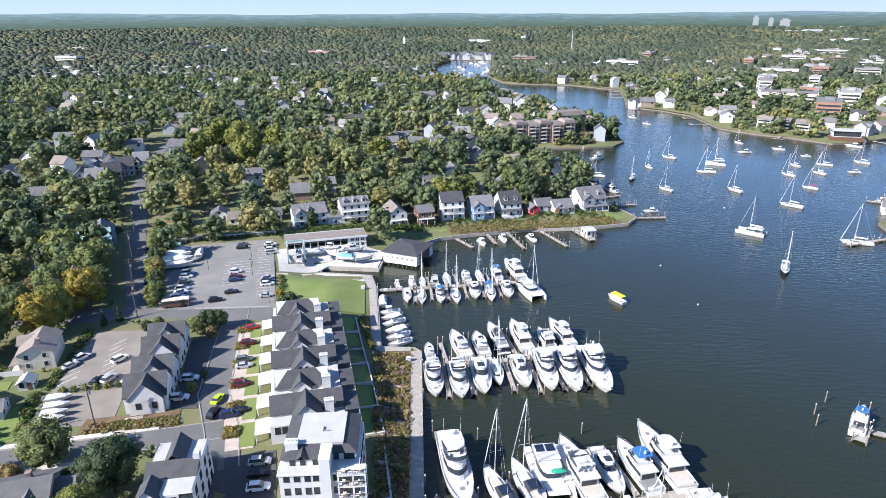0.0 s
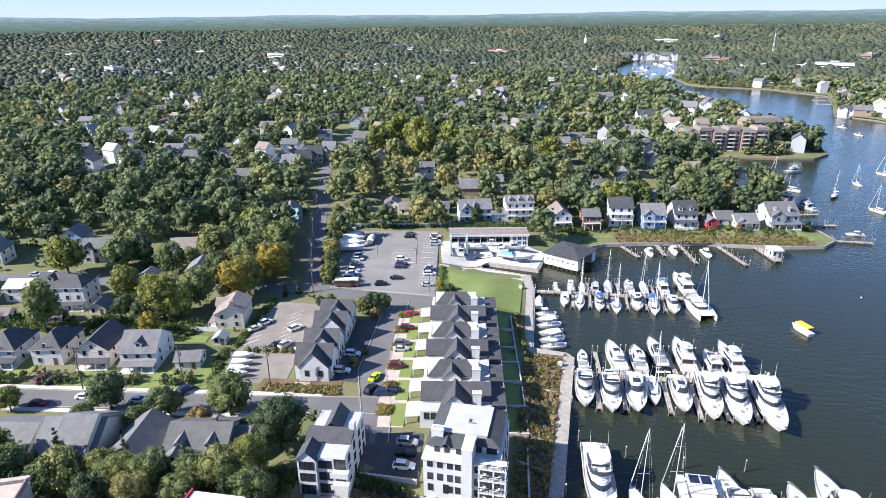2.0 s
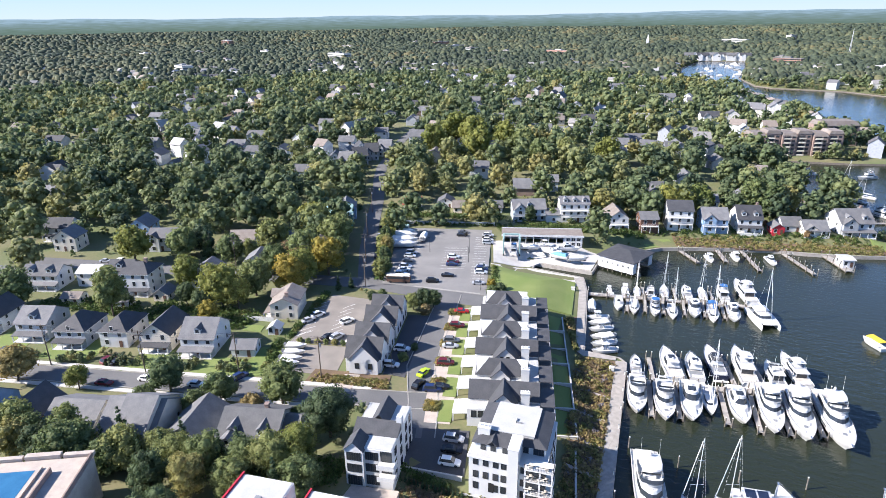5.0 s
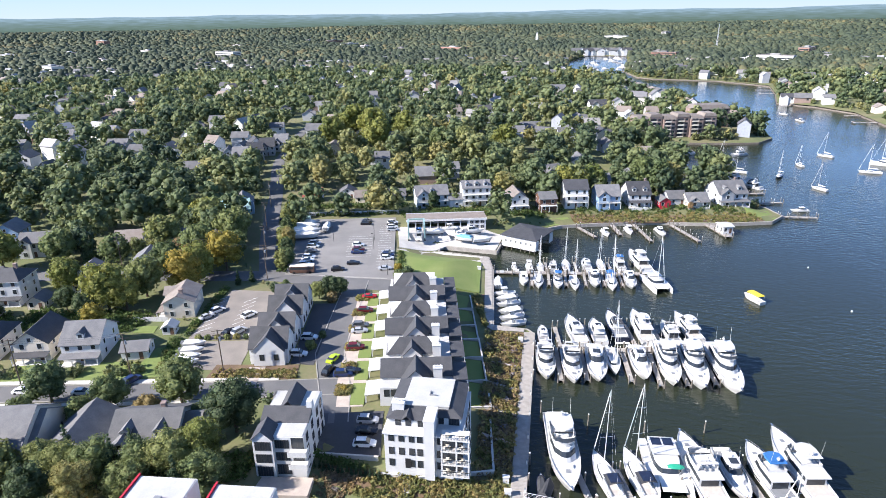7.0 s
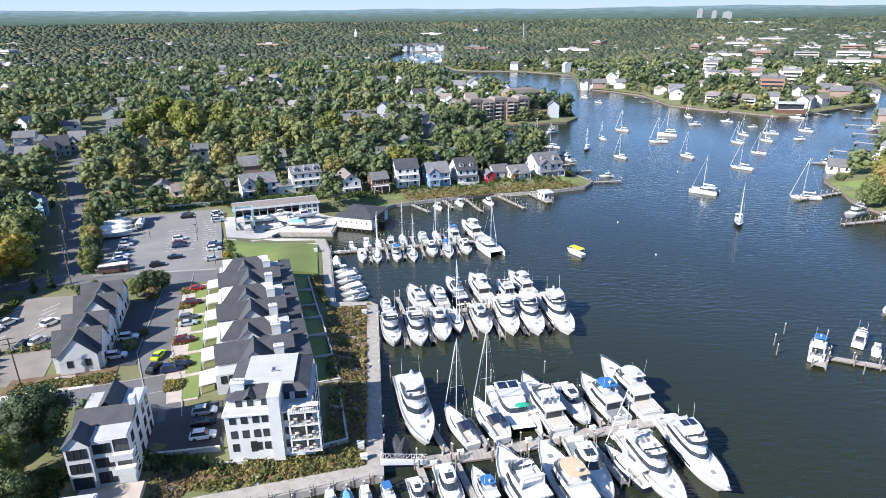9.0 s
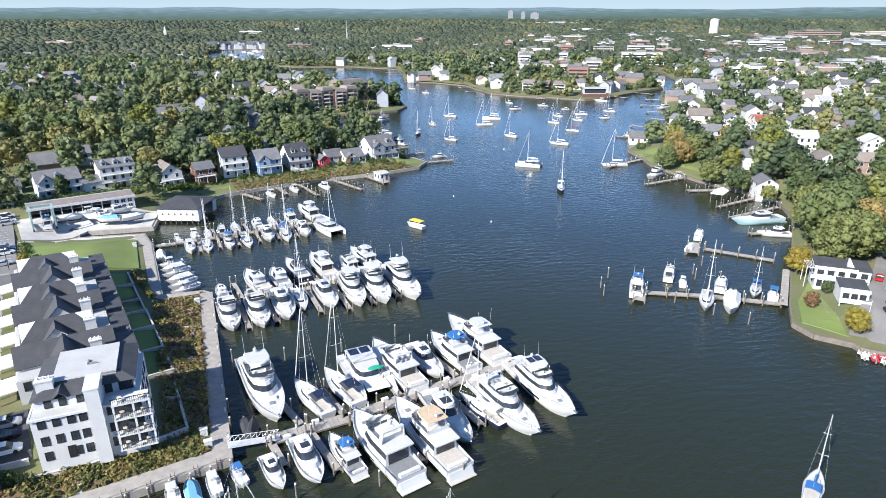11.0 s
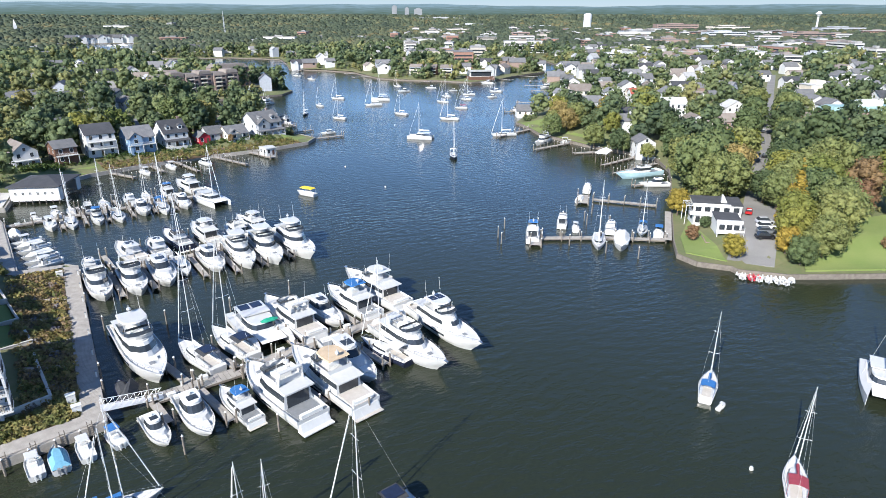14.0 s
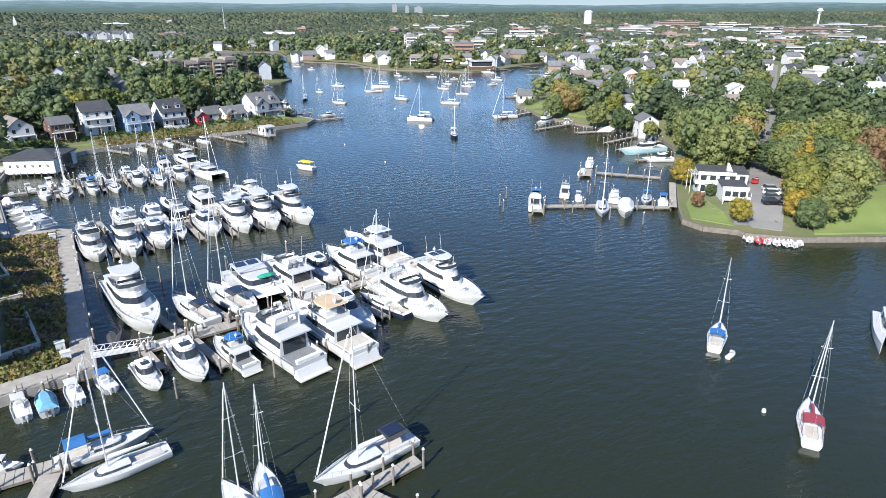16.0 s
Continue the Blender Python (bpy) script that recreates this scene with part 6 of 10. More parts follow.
    if cross:
        cw = cross
        cx = x0 + cw / 2 + 0.4
        ch = pitch * 1.25 * cw / 2
        c = part("front_gable", Shape().box(cx - cw / 2, cx + cw / 2, y0 - 1.2, 0, -1.2, h).gable(cx - cw / 2, cx + cw / 2, y0 - 1.2, 0, h, h + ch, "y"), M[wall], t)
        part("front_gable_roof", Shape().roof(cx - cw / 2, cx + cw / 2, y0 - 1.2, 0, h, h + ch, "y", 0.35), M[roof], c)
        for s in range(storeys):
            plain_window(c, cx, y0 - 1.2, s * fh + 0.85, 1.4, 1.5)
        plain_window(c, cx, y0 - 1.2, h + 0.2, 0.8, 1.0)
    if wing:
        ww, wd, wx, wy, wh = wing
        c = part("wing", Shape().box(wx - ww / 2, wx + ww / 2, wy - wd / 2, wy + wd / 2, -1.5, wh).gable(wx - ww / 2, wx + ww / 2, wy - wd / 2, wy + wd / 2, wh, wh + pitch * wd / 2, "x"), M[wall], t)
        part("wing_roof", Shape().roof(wx - ww / 2, wx + ww / 2, wy - wd / 2, wy + wd / 2, wh, wh + pitch * wd / 2, "x", 0.35), M[roof], c)
        plain_window(c, wx, wy - wd / 2, 0.8, 1.2, 1.3)
    return t


# row houses: six white town houses stepping along the street
def row_house(i, z):
    a = radians(11.5)
    ox, oy = -33.45 - math.sin(a) * 10.3 * i, 21.85 + math.cos(a) * 10.3 * i
    t = thing("row_house", "white town house with dark gabled roofs and chimney", "row house", "row houses", place(ox, oy, z, 11.5))
    clear(ox + 8.0 * math.cos(a) - 5 * math.sin(a), oy + 8 * math.sin(a) + 5 * math.cos(a), 15, 6, 11.5)
    part("wall", Shape().box(0, 16.6, 0, 10.26, -2, 5.3), M["white"], t)
    part("flat_roof", Shape().box(0.25, 16.35, 0.2, 10.1, 5.3, 5.36), M["roof_white"], t)
    hip = i % 2 == 1
    w0, w1 = (1.2, 13.8) if hip else (0.3, 16.3)
    at = part("attic_wall", Shape().box(w0, w1, 3.4, 9.9, 5.36, 6.1).gable(w0, w1, 3.4, 9.9, 6.1, 8.9, "x"), M["white"], t)
    if hip:
        g = Shape().add([(w0 - .3, 3.0, 6.0), (w1 + .3, 3.0, 6.0), (w1 + .3, 10.2, 6.0), (w0 - .3, 10.2, 6.0), (w0 + 3, 6.6, 9.0), (w1 - 3, 6.6, 9.0)], [(0, 1, 5, 4), (1, 2, 5), (2, 3, 4, 5), (3, 0, 4), (3, 2, 1, 0)])
        part("roof", g, M["roof_dark"], t)
    else:
        part("roof", Shape().roof(w0, w1, 3.4, 9.9, 6.1, 8.9, "x", 0.3), M["roof_dark"], t)
    cx, cw = (8.2 if not hip else 7.2), (6.2 if not hip else 4.6)
    gy = 0.6 if not hip else 2.2
    gb = part("front_gable", Shape().box(cx - cw / 2, cx + cw / 2, gy, 6.6, 5.36, 6.1).gable(cx - cw / 2, cx + cw / 2, gy, 6.6, 6.1, 6.1 + cw * 0.5, "y"), M["white"], t)
    part("front_gable_roof", Shape().roof(cx - cw / 2, cx + cw / 2, gy, 7.2, 6.1, 6.1 + cw * 0.5, "y", 0.3), M["roof_dark"], gb)
    if not hip:
        window(gb, cx - 1.0, gy, 6.0, 0.7, 0.8, 0, "black")
        window(gb, cx + 0.6, gy, 6.0, 0.7, 0.8, 0, "black")
    ch = part("chimney", Shape().box(12.2, 14.2, 2.0, 3.2, 5.3, 8.7).box(12.1, 14.3, 1.9, 3.3, 8.6, 8.8), M["white"], t)
    for k in range(3):
        part("chimney_pot", Shape().tube((12.55 + k * 0.65, 2.6, 8.8), (12.55 + k * 0.65, 2.6, 9.3), 0.15, 0.12), M["cap"], ch)
    for wx in (1.6, 3.2):
        window(t, wx, 0, 3.2, 1.1, 1.6, 0, "black")
    for wx in (12.2, 14.0):
        window(t, wx, 0, 3.2, 0.9, 1.4, 0, "black")
    for wy in (2.5, 5.2, 8.0):
        window(t, 0, wy, 3.2, 1.1, 1.5, 270, "black")
        window(t, 16.6, wy, 3.0, 1.5, 2.0, 90, "black")
        window(t, 16.6, wy, 0.2, 1.6, 2.1, 90, "black")
    p = part("porch_roof", Shape().slab((-3.6, 1.4, 2.8), (0, 1.4, 3.15), (0, 7.2, 3.15), (-3.6, 7.2, 2.8), 0.22), M["white"], t)
    for py in (1.6, 4.3, 7.0):
        part("porch_post", Shape().box(-3.5, -3.25, py - 0.12, py + 0.12, -1.5, 2.7), M["frame"], t)
    part("porch_floor", Shape().box(-3.6, 0, 1.4, 7.2, -1.5, 0.1), M["deck"], t)
    tr = part("terrace", Shape().box(16.6, 20.2, 0.4, 9.8, -2.5, 3.3), M["roof_grey"], t)
    g = Shape()
    for k in range(12):
        g.box(20.1, 20.16, 0.5 + k * 0.8, 0.56 + k * 0.8, 3.3, 4.25)
    g.box(20.08, 20.18, 0.4, 9.8, 4.22, 4.3)
    part("railing", g, M["frame"], tr)
    for k in range(2):
        window(tr, 20.2, 2.6 + k * 4.4, 0.3, 2.4, 2.3, 90, "black")
    part("patio_awning", Shape().box(16.7, 20.0, 1.2, 8.8, 6.0, 6.15), M["roof_dark"], tr)
    for px, py in ((19.9, 1.3), (19.9, 5.0), (19.9, 8.7)):
        part("awning_post", Shape().box(px - .05, px + .05, py - .05, py + .05, 3.3, 6.0), M["frame"], tr)
    return t


for i in range(6):
    row_house(i, 3.5)

# barns: four gabled white units in a row
for v0, v1 in ((0, 8.1), (8.2, 16.4), (19.3, 27.2), (27.3, 35)):
    a = radians(10.5)
    ox, oy = -61.6 - math.sin(a) * v0, 36.6 + math.cos(a) * v0
    t = thing("barn", "white barn unit with steep dark gabled roofs", "barn", "barns", place(ox, oy, 4.15, 10.5))
    L = v1 - v0
    part("wall", Shape().box(-9.6, 0, 0, L, -1.5, 4.4).gable(-9.6, 0, 0, L, 4.4, 8.5, "x"), M["white"], t)
    part("roof", Shape().roof(-9.6, 0, 0, L, 4.4, 8.5, "x", 0.25), M["roof_dark"], t)
    fy = -1.2 if v0 == 0 else -0.2
    g = part("front_gable", Shape().box(-8.4, -0.6, fy, L / 2, -1.5, 4.3).gable(-8.4, -0.6, fy, L / 2, 4.3, 8.4, "y"), M["white"], t)
    part("front_gable_roof", Shape().roof(-8.4, -0.6, fy, L / 2 + 0.3, 4.3, 8.4, "y", 0.25), M["roof_dark"], g)
    if v0 == 0:
        for wx in (-6.2, -2.6):
            window(g, wx, fy, 1.7, 1.0, 1.5, 0, "black")
    for wy in (L * 0.3, L * 0.7):
        window(t, 0, wy, 1.0, 1.0, 1.4, 90, "black")
    part("garage_door", Shape().box(-0.02, 0.06, L * 0.4, L * 0.6, 0, 2.3), M["frame"], t)
    clear(ox - 5, oy + 4, 8, 7, 10.5)
t = thing("barn_link", "low white link between the barn units", "building", "", place(-61.6 - math.sin(radians(10.5)) * 16.4, 36.6 + math.cos(radians(10.5)) * 16.4, 4.15, 10.5))
part("wall", Shape().box(-8.6, -0.8, 0, 3.0, -1.5, 4.2), M["white"], t)
part("roof", Shape().box(-8.7, -0.7, 0, 3.0, 4.2, 4.35), M["roof_dark"], t)

# apartment house at the end of the row
ap = thing("apartment_house", "white four-storey apartment house with dark hipped roofs and balconies", "apartment house", "", place(-27.3, 2.6, 4.4, 1.0))
clear(-19.5, 12, 11, 12)
part("wall", Shape().box(0, 15.2, 0, 15.5, -2, 7.8).box(0.6, 9.5, 2.0, 15.2, 7.8, 9.9).box(9.5, 14.4, 3.6, 15.2, 7.8, 9.9), M["white"], ap)
part("stair_tower", Shape().box(7.9, 9.9, -0.9, 3.8, -2, 11.5).box(7.8, 10.0, -1.0, 3.9, 11.4, 11.6), M["white"], ap)
g = Shape().add([(0.1, 1.5, 9.75), (7.9, 1.5, 9.75), (7.9, 5.0, 10.9), (3.0, 5.0, 10.9), (0.1, 15.6, 9.75), (3.0, 14.5, 10.9)], [(0, 1, 2, 3), (4, 0, 3, 5)])
g.add([(9.9, 3.0, 9.75), (14.8, 3.0, 9.75), (14.8, 15.6, 9.75), (11.8, 14.5, 10.9), (11.8, 6.2, 10.9), (9.9, 6.2, 10.9)], [(0, 1, 4, 5), (1, 2, 3, 4)])
part("hipped_roof", g, M["roof_dark"], ap)
part("flat_roof", Shape().box(3.0, 11.9, 4.9, 14.6, 9.9, 10.9).box(2.9, 12.0, 4.8, 14.7, 10.85, 11.05), M["roof_white"], ap)
part("roof_hatch", Shape().box(7.6, 7.8, 8.2, 9.6, 11.05, 11.35).box(7.6, 9.0, 8.2, 8.4, 11.05, 11.35), M["grey"], ap)
part("gable_roof", Shape().roof(3.4, 5.2, 1.4, 4.6, 9.9, 10.7, "y", 0.2), M["roof_dark"], ap)
ch = part("chimney", Shape().box(0.9, 3.3, 3.6, 5.2, 9, 11.9).box(0.8, 3.4, 3.5, 5.3, 11.8, 12.0), M["white"], ap)
for k in range(3):
    part("chimney_pot", Shape().tube((1.3 + k * 0.8, 4.4, 12.0), (1.3 + k * 0.8, 4.4, 12.5), 0.15, 0.12), M["cap"], ch)
part("cornice", Shape().box(-0.25, 7.9, -0.35, 0, 7.5, 7.85).box(9.9, 15.4, -0.2, 0, 7.5, 7.85).box(-0.3, 0, 0, 15.5, 7.5, 7.85), M["frame"], ap)
part("terrace_floor", Shape().box(0.1, 7.9, 0.1, 2.0, 7.8, 7.84), M["roof_white"], ap)
for zz in (0.2, 2.95, 6.0):
    for wx in (1.4, 3.4, 5.4, 7.0):
        if zz < 1 and wx == 3.4:
            dd = part("door", Shape().box(4.0, 5.1, -0.08, 0.05, -0.2, 2.0), M["black"], ap)
            continue
        window(ap, wx, 0, zz, 0.95, 1.4, 0, "black")
    window(ap, 10.8, 0, zz, 0.9, 1.4, 0, "black")
    for wy in (3, 6, 9, 12):
        window(ap, 15.2, wy, zz, 1.3, 1.6, 90, "black")
        window(ap, 0, wy, zz, 1.0, 1.4, 270, "black")
for wx in (2.4, 4.4, 6.8):
    window(ap, wx, 2.0, 8.2, 0.9, 1.2, 0, "black")
for wx in (10.6, 12.6, 13.6):
    window(ap, wx, 3.6, 8.0, 0.9, 1.5, 0, "black")
for k, zz in enumerate((0.1, 2.75, 5.75, 8.4)):
    b = part("balcony", Shape().box(11.2, 16.7, -1.7, 1.4, zz - 0.26, zz), M["deck"], ap)
    g = Shape()
    for j in range(19):
        g.box(11.25 + j * 0.295, 11.29 + j * 0.295, -1.66, -1.62, zz, zz + 1.0)
    for j in range(10):
        g.box(16.62, 16.66, -1.6 + j * 0.29, -1.56 + j * 0.29, zz, zz + 1.0)
    g.box(11.2, 16.7, -1.7, -1.6, zz + 0.98, zz + 1.05).box(16.6, 16.7, -1.7, 1.4, zz + 0.98, zz + 1.05)
    part("railing", g, M["black"], b)
    if k < 3:
        window(ap, 12.6, 0, zz + 0.05, 2.4, 2.1, 0, "black")
        window(ap, 14.7, 0, zz + 0.05, 0.9, 2.1, 0, "black")
        for px, py in ((11.4, -1.5), (14.2, -1.5), (16.5, -1.5), (16.5, 1.2)):
            part("balcony_post", Shape().box(px - 0.15, px + 0.15, py - 0.15, py + 0.15, zz, zz + 2.6), M["frame"], ap)
    for px in (12.4, 15.4):
        s = part("balcony_seat", Shape().box(px - 0.35, px + 0.35, -1.2, -0.6, zz, zz + 0.42).box(px - 0.35, px + 0.35, -0.7, -0.6, zz + 0.42, zz + 0.85), M["wallcream"], ap)

# white house with roof terraces, beside the apartment parking
wb = thing("townhouse_block", "white three-storey house with black-framed windows and terraces", "house", "houses", place(-51.3, -3.0, 4.0, 7.0))
clear(-46, 5, 8, 10, 7)
part("wall", Shape().box(0, 9.6, 0, 15.5, -2, 8.6).box(0, 3.8, -0.7, 15.5, -2, 8.6).gable(0, 3.8, -0.7, 3.5, 8.6, 10.4, "y"), M["white"], wb)
part("flat_roof", Shape().box(0.2, 9.4, 0.2, 15.3, 8.6, 8.72), M["roof_white"], wb)
part("gable_roof", Shape().roof(0, 3.8, -0.7, 3.5, 8.6, 10.4, "y", 0.3, 0.15), M["roof_dark"], wb)
part("ridge_roof", Shape().add([(0, 4.2, 8.72), (9.6, 4.2, 8.72), (9.6, 7.6, 10.4), (0, 7.6, 10.4), (9.6, 8.2, 8.72), (0, 8.2, 8.72)], [(0, 1, 2, 3), (3, 2, 4, 5), (0, 3, 5), (1, 4, 2)]), M["roof_dark"], wb)
part("rear_gable_roof", Shape().roof(2.6, 6.4, 8.4, 15.5, 8.72, 10.8, "y", 0.1, 0.12), M["roof_dark"], wb)
part("chimney", Shape().box(8.6, 9.7, 7.2, 8.6, 8.6, 11.6), M["white"], wb)
for zz, hh in ((0.2, 2.1), (3.4, 1.7), (6.2, 1.7)):
    for wx in (0.9, 1.9, 2.9):
        window(wb, wx, -0.7, zz, 0.85, hh, 0, "black")
    for wx in (4.5, 5.4, 6.3):
        window(wb, wx, 0, zz, 0.75, hh, 0, "black")
    for wy in (2.5, 6.5, 10.5, 13.5):
        window(wb, 9.6, wy, zz, 1.2, hh, 90, "black")
        window(wb, 0, wy, zz, 1.2, hh, 270, "black")
    if zz > 1:
        b = part("balcony", Shape().box(7.0, 10.6, -2.3, 0, zz - 0.45, zz - 0.2), M["deck"], wb)
        part("balustrade", Shape().box(7.0, 10.6, -2.3, -2.24, zz - 0.2, zz + 0.75).box(10.54, 10.6, -2.3, 0, zz - 0.2, zz + 0.75), M["cap"], b)
window(wb, 8.4, 0, 3.4, 2.0, 2.0, 0, "black")
window(wb, 8.4, 0, 6.2, 2.2, 2.2, 0, "black")
part("patio", Shape().box(-0.5, 11, -5.5, -0.7, -1.2, -0.1), M["paver"], wb)

# red-trimmed flat-roofed house and the terrace with a pool, by the south street
for cx, cy in ((-58.5, -25.5), (-44.5, -25.5)):
    t = thing("flat_house", "flat white-roofed house with red trim", "house", "houses", place(cx, cy, 3.4, 4))
    part("wall", Shape().box(-5, 5, -8, 8, -2, 11.2), M["white"], t)
    part("roof", Shape().box(-4.8, 4.8, -7.8, 7.8, 11.2, 11.3), M["roof_white"], t)
    part("red_trim", Shape().box(-5.3, -5, -8.2, 8.2, 10.5, 11.6), M["red"], t)
    part("roof_unit", Shape().box(0.5, 1.6, 2, 3, 11.3, 12.0), M["grey"], t)
    for k in range(3):
        window(t, 5, -4 + k * 4, 7.5, 1.2, 1.6, 90, "black")
        window(t, -2.5 + k * 2.5, 8, 7.5, 1.2, 1.6, 180, "black")
    clear(cx, cy, 8, 10)
t = thing("pool_terrace_building", "tan building with a roof-top pool terrace", "building", "", place(-101.5, -31, 3.4, 25))
part("wall", Shape().box(-11, 9, -9, 6, -2, 10.2), M["paver"], t)
part("terrace", Shape().box(-10.8, 8.8, -8.8, 5.8, 10.2, 10.4).box(-11, -4, 6, 7, 10.2, 11).box(-3.5, 3, 6, 7.2, 10.2, 11.2).box(3.5, 9, 6, 7, 10.2, 11), M["paver"], t)
part("pool_coping", Shape().box(-10.6, 1.0, -6.6, 3.4, 10.4, 10.8), M["paver"], t)
part("pool_water", Shape().box(-9.6, 0.2, -5.6, 2.4, 10.8, 10.83), surf("pool_water", (0.03, 0.12, 0.24), (0.04, 0.15, 0.28), 0.4, 0.08), t)
part("parapet", Shape().box(1.0, 9, -9, -8.7, 10.4, 11.3).box(8.7, 9, -9, 6, 10.4, 11.3).box(3, 3.3, -9, 2, 10.4, 11.6), M["brick"], t)
clear(-101, -31, 15, 12, 25)

# covered boathouse over the water
bh = thing("boathouse", "white boathouse with a dark hipped roof on pilings", "boathouse", "", place(-4.6, 143.4, 0.9, -25))
wl = Shape().box(-7.4, 7.4, -7.8, -7.5, 0.1, 5.0).box(-7.4, -7.1, -7.5, 7.8, 0.1, 5.0).box(-7.1, 7.4, 7.5, 7.8, 0.1, 5.0).box(7.1, 7.4, -7.5, -5.2, 0.1, 5.0).box(7.1, 7.4, 4.8, 7.5, 0.1, 5.0).box(7.1, 7.4, -5.2, 4.8, 4.2, 5.0)
part("wall", wl, M["white"], bh)
part("roof", Shape().add([(-8, -8.4, 4.9), (8, -8.4, 4.9), (8, 8.4, 4.9), (-8, 8.4, 4.9), (-1.5, 0, 6.6), (1.5, 0, 6.6), (-8, -8.4, 4.6), (8, -8.4, 4.6), (8, 8.4, 4.6), (-8, 8.4, 4.6)], [(0, 1, 5, 4), (1, 2, 5), (2, 3, 4, 5), (3, 0, 4), (0, 6, 7, 1), (1, 7, 8, 2), (2, 8, 9, 3), (3, 9, 6, 0), (9, 8, 7, 6)]), M["roof_dark"], bh)
for k in range(6):
    window(bh, -5.6 + k * 2.2, -7.8, 2.2, 0.6, 0.8)
part("floor", Shape().box(-7.4, -4.5, -7.8, 7.8, 0, 0.15).box(4.0, 7.0, -7.5, -5.2, 0, 0.15), M["dockwood"], bh)
for k in range(8):
    part("piling", Shape().tube((-7 + k * 2, -7.9, -3.5), (-7 + k * 2, -7.9, 0.4), 0.16), M["pile"], bh)
clear(-5, 143, 12, 12)

# long open-fronted boatyard shed
sh = thing("boatyard_shed", "long white open-fronted boatyard shed with flat brown roof", "shed", "", place(-39.6, 154.0, 2.9, 13))
clear(-39.6, 154, 18, 7, 13)
part("wall", Shape().box(-16.5, 16.5, 3.8, 4.2, -1, 4.7).box(-16.5, -16.2, -4.2, 3.8, -1, 4.7).box(16.2, 16.5, -4.2, 3.8, -1, 4.7).box(9, 9.3, -4.2, 3.8, -1, 4.7).box(9, 16.5, -4.4, -4.2, 0, 4.7), M["white"], sh)
part("roof", Shape().box(-16.9, 16.9, -4.8, 4.5, 4.7, 4.9), M["roof_brown"], sh)
part("fascia", Shape().box(-17, 17, -5, -4.8, 4.3, 5.15).box(-17, 17, 4.5, 4.7, 4.6, 5.15), M["frame"], sh)
for k in range(9):
    part("column", Shape().box(-16.4 + k * 3.15, -16.1 + k * 3.15, -4.4, -4.1, -0.5, 4.7), M["frame"], sh)
part("mezzanine", Shape().box(-16.2, 9, -1.5, 3.8, 2.3, 2.5), M["wallgrey"], sh)
part("yard_floor", Shape().box(-16.2, 16.2, -4.1, 3.8, -0.3, 0.05), M["concrete"], sh)
for k in range(3):
    window(sh, 10.6 + k * 2.2, -4.4, 2.6, 1.4, 1.3)
    window(sh, 10.6 + k * 2.2, -4.4, 0.4, 1.4, 1.5)
# travel lift: blue frame on wheels
tl = thing("boat_lift", "blue steel travelling boat lift on rubber wheels", "boat lift", "", place(-49, 137.5, 3.2, 13))
for x in (-3.2, 3.2):
    for y in (-3.5, 3.5):
        part("leg", Shape().box(x - 0.25, x + 0.25, y - 0.25, y + 0.25, 0.7, 7.0), M["roof_teal"], tl)
        wh = part("wheel", Shape().tube((x - 0.25, y, 0.6), (x + 0.25, y, 0.6), 0.6, n=12), M["rubber"], tl)
    part("side_beam", Shape().box(x - 0.3, x + 0.3, -3.7, 3.7, 6.6, 7.2), M["roof_teal"], tl)
    part("lower_beam", Shape().box(x - 0.2, x + 0.2, -3.5, 3.5, 1.0, 1.5), M["roof_teal"], tl)
part("cross_beam", Shape().box(-3.2, 3.2, 3.3, 3.8, 6.6, 7.2), M["roof_teal"], tl)
for y in (-1.8, 1.8):
    part("sling", Shape().box(-3.1, -3.0, y - 0.15, y + 0.15, 2.0, 6.7).box(3.0, 3.1, y - 0.15, y + 0.15, 2.0, 6.7), M["black"], tl)
# boats ashore
for key, x, y, h, ln, zz in (("w", -42, 143, 10, 8, 3.9), ("Q", -34, 141, 160, 9, 3.9), ("F", -27, 146, 15, 10, 3.9), ("b", -30, 137.5, 170, 8, 3.5), ("w", -22, 137, 20, 8, 3.5), ("C", -48, 137.5, 100, 10, 4.2), ("Q", -37, 147.5, 10, 7, 3.9)):
    moor([(key, x, y, h, ln)], zz)
for x, y, h, ln in ((-94, 133, 15, 12), (-96, 139, 12, 11), (-97, 144, 10, 9), (-92, 128.5, 14, 11), (-88, 141, 100, 9)):
    moor([("w", x, y, h, ln)], 5.0)
for x, y, h in ((-87.6, 34.5, 15), (-88.6, 37.6, 15), (-90, 41, 15), (-86.9, 32, 12)):
    moor([("w", x, y, h, 6.2)], 4.9)
t = thing("storage_container", "pale green storage container in the lot", "container", "", place(-101.5, 149, land(-101, 149), 12))
part("body", Shape().box(-3, 3, -1.3, 1.3, 0.1, 2.7), M["roof_teal"], t)
part("door", Shape().box(2.98, 3.06, -1.2, 1.2, 0.2, 2.6), M["frame"], t)

# houses on the north shore
H = house
H(-51.5, 183.5, 20, 15, 10, 2, "wallpale", "roof_grey", "x", 0.7, cross=5.5, dormers=1, balcony=1, label="pale blue double-gabled house above the boatyard")
H(-31, 187.5, 17, 13, 10, 3, "white", "roof_grey", "x", 0.5, balcony=2, dormers=3, wing=(7, 8, -9.5, -1, 3.6), label="white three-storey house with balcony and dormers")
H(-11.5, 182.5, 17, 8.5, 13, 2, "white", "roof_brown", "y", 0.75, balcony=1, label="white gable-fronted house with brown roof")
H(2.2, 182.5, 15, 7.5, 9, 2, "darkwood", "roof_grey", "x", 0.5, balcony=1, label="small dark wooden house with a deck")
H(15, 190.5, 10, 10.5, 11, 3, "white", "roof_dark", "x", 0.6, balcony=2, label="white house with two broad balconies")
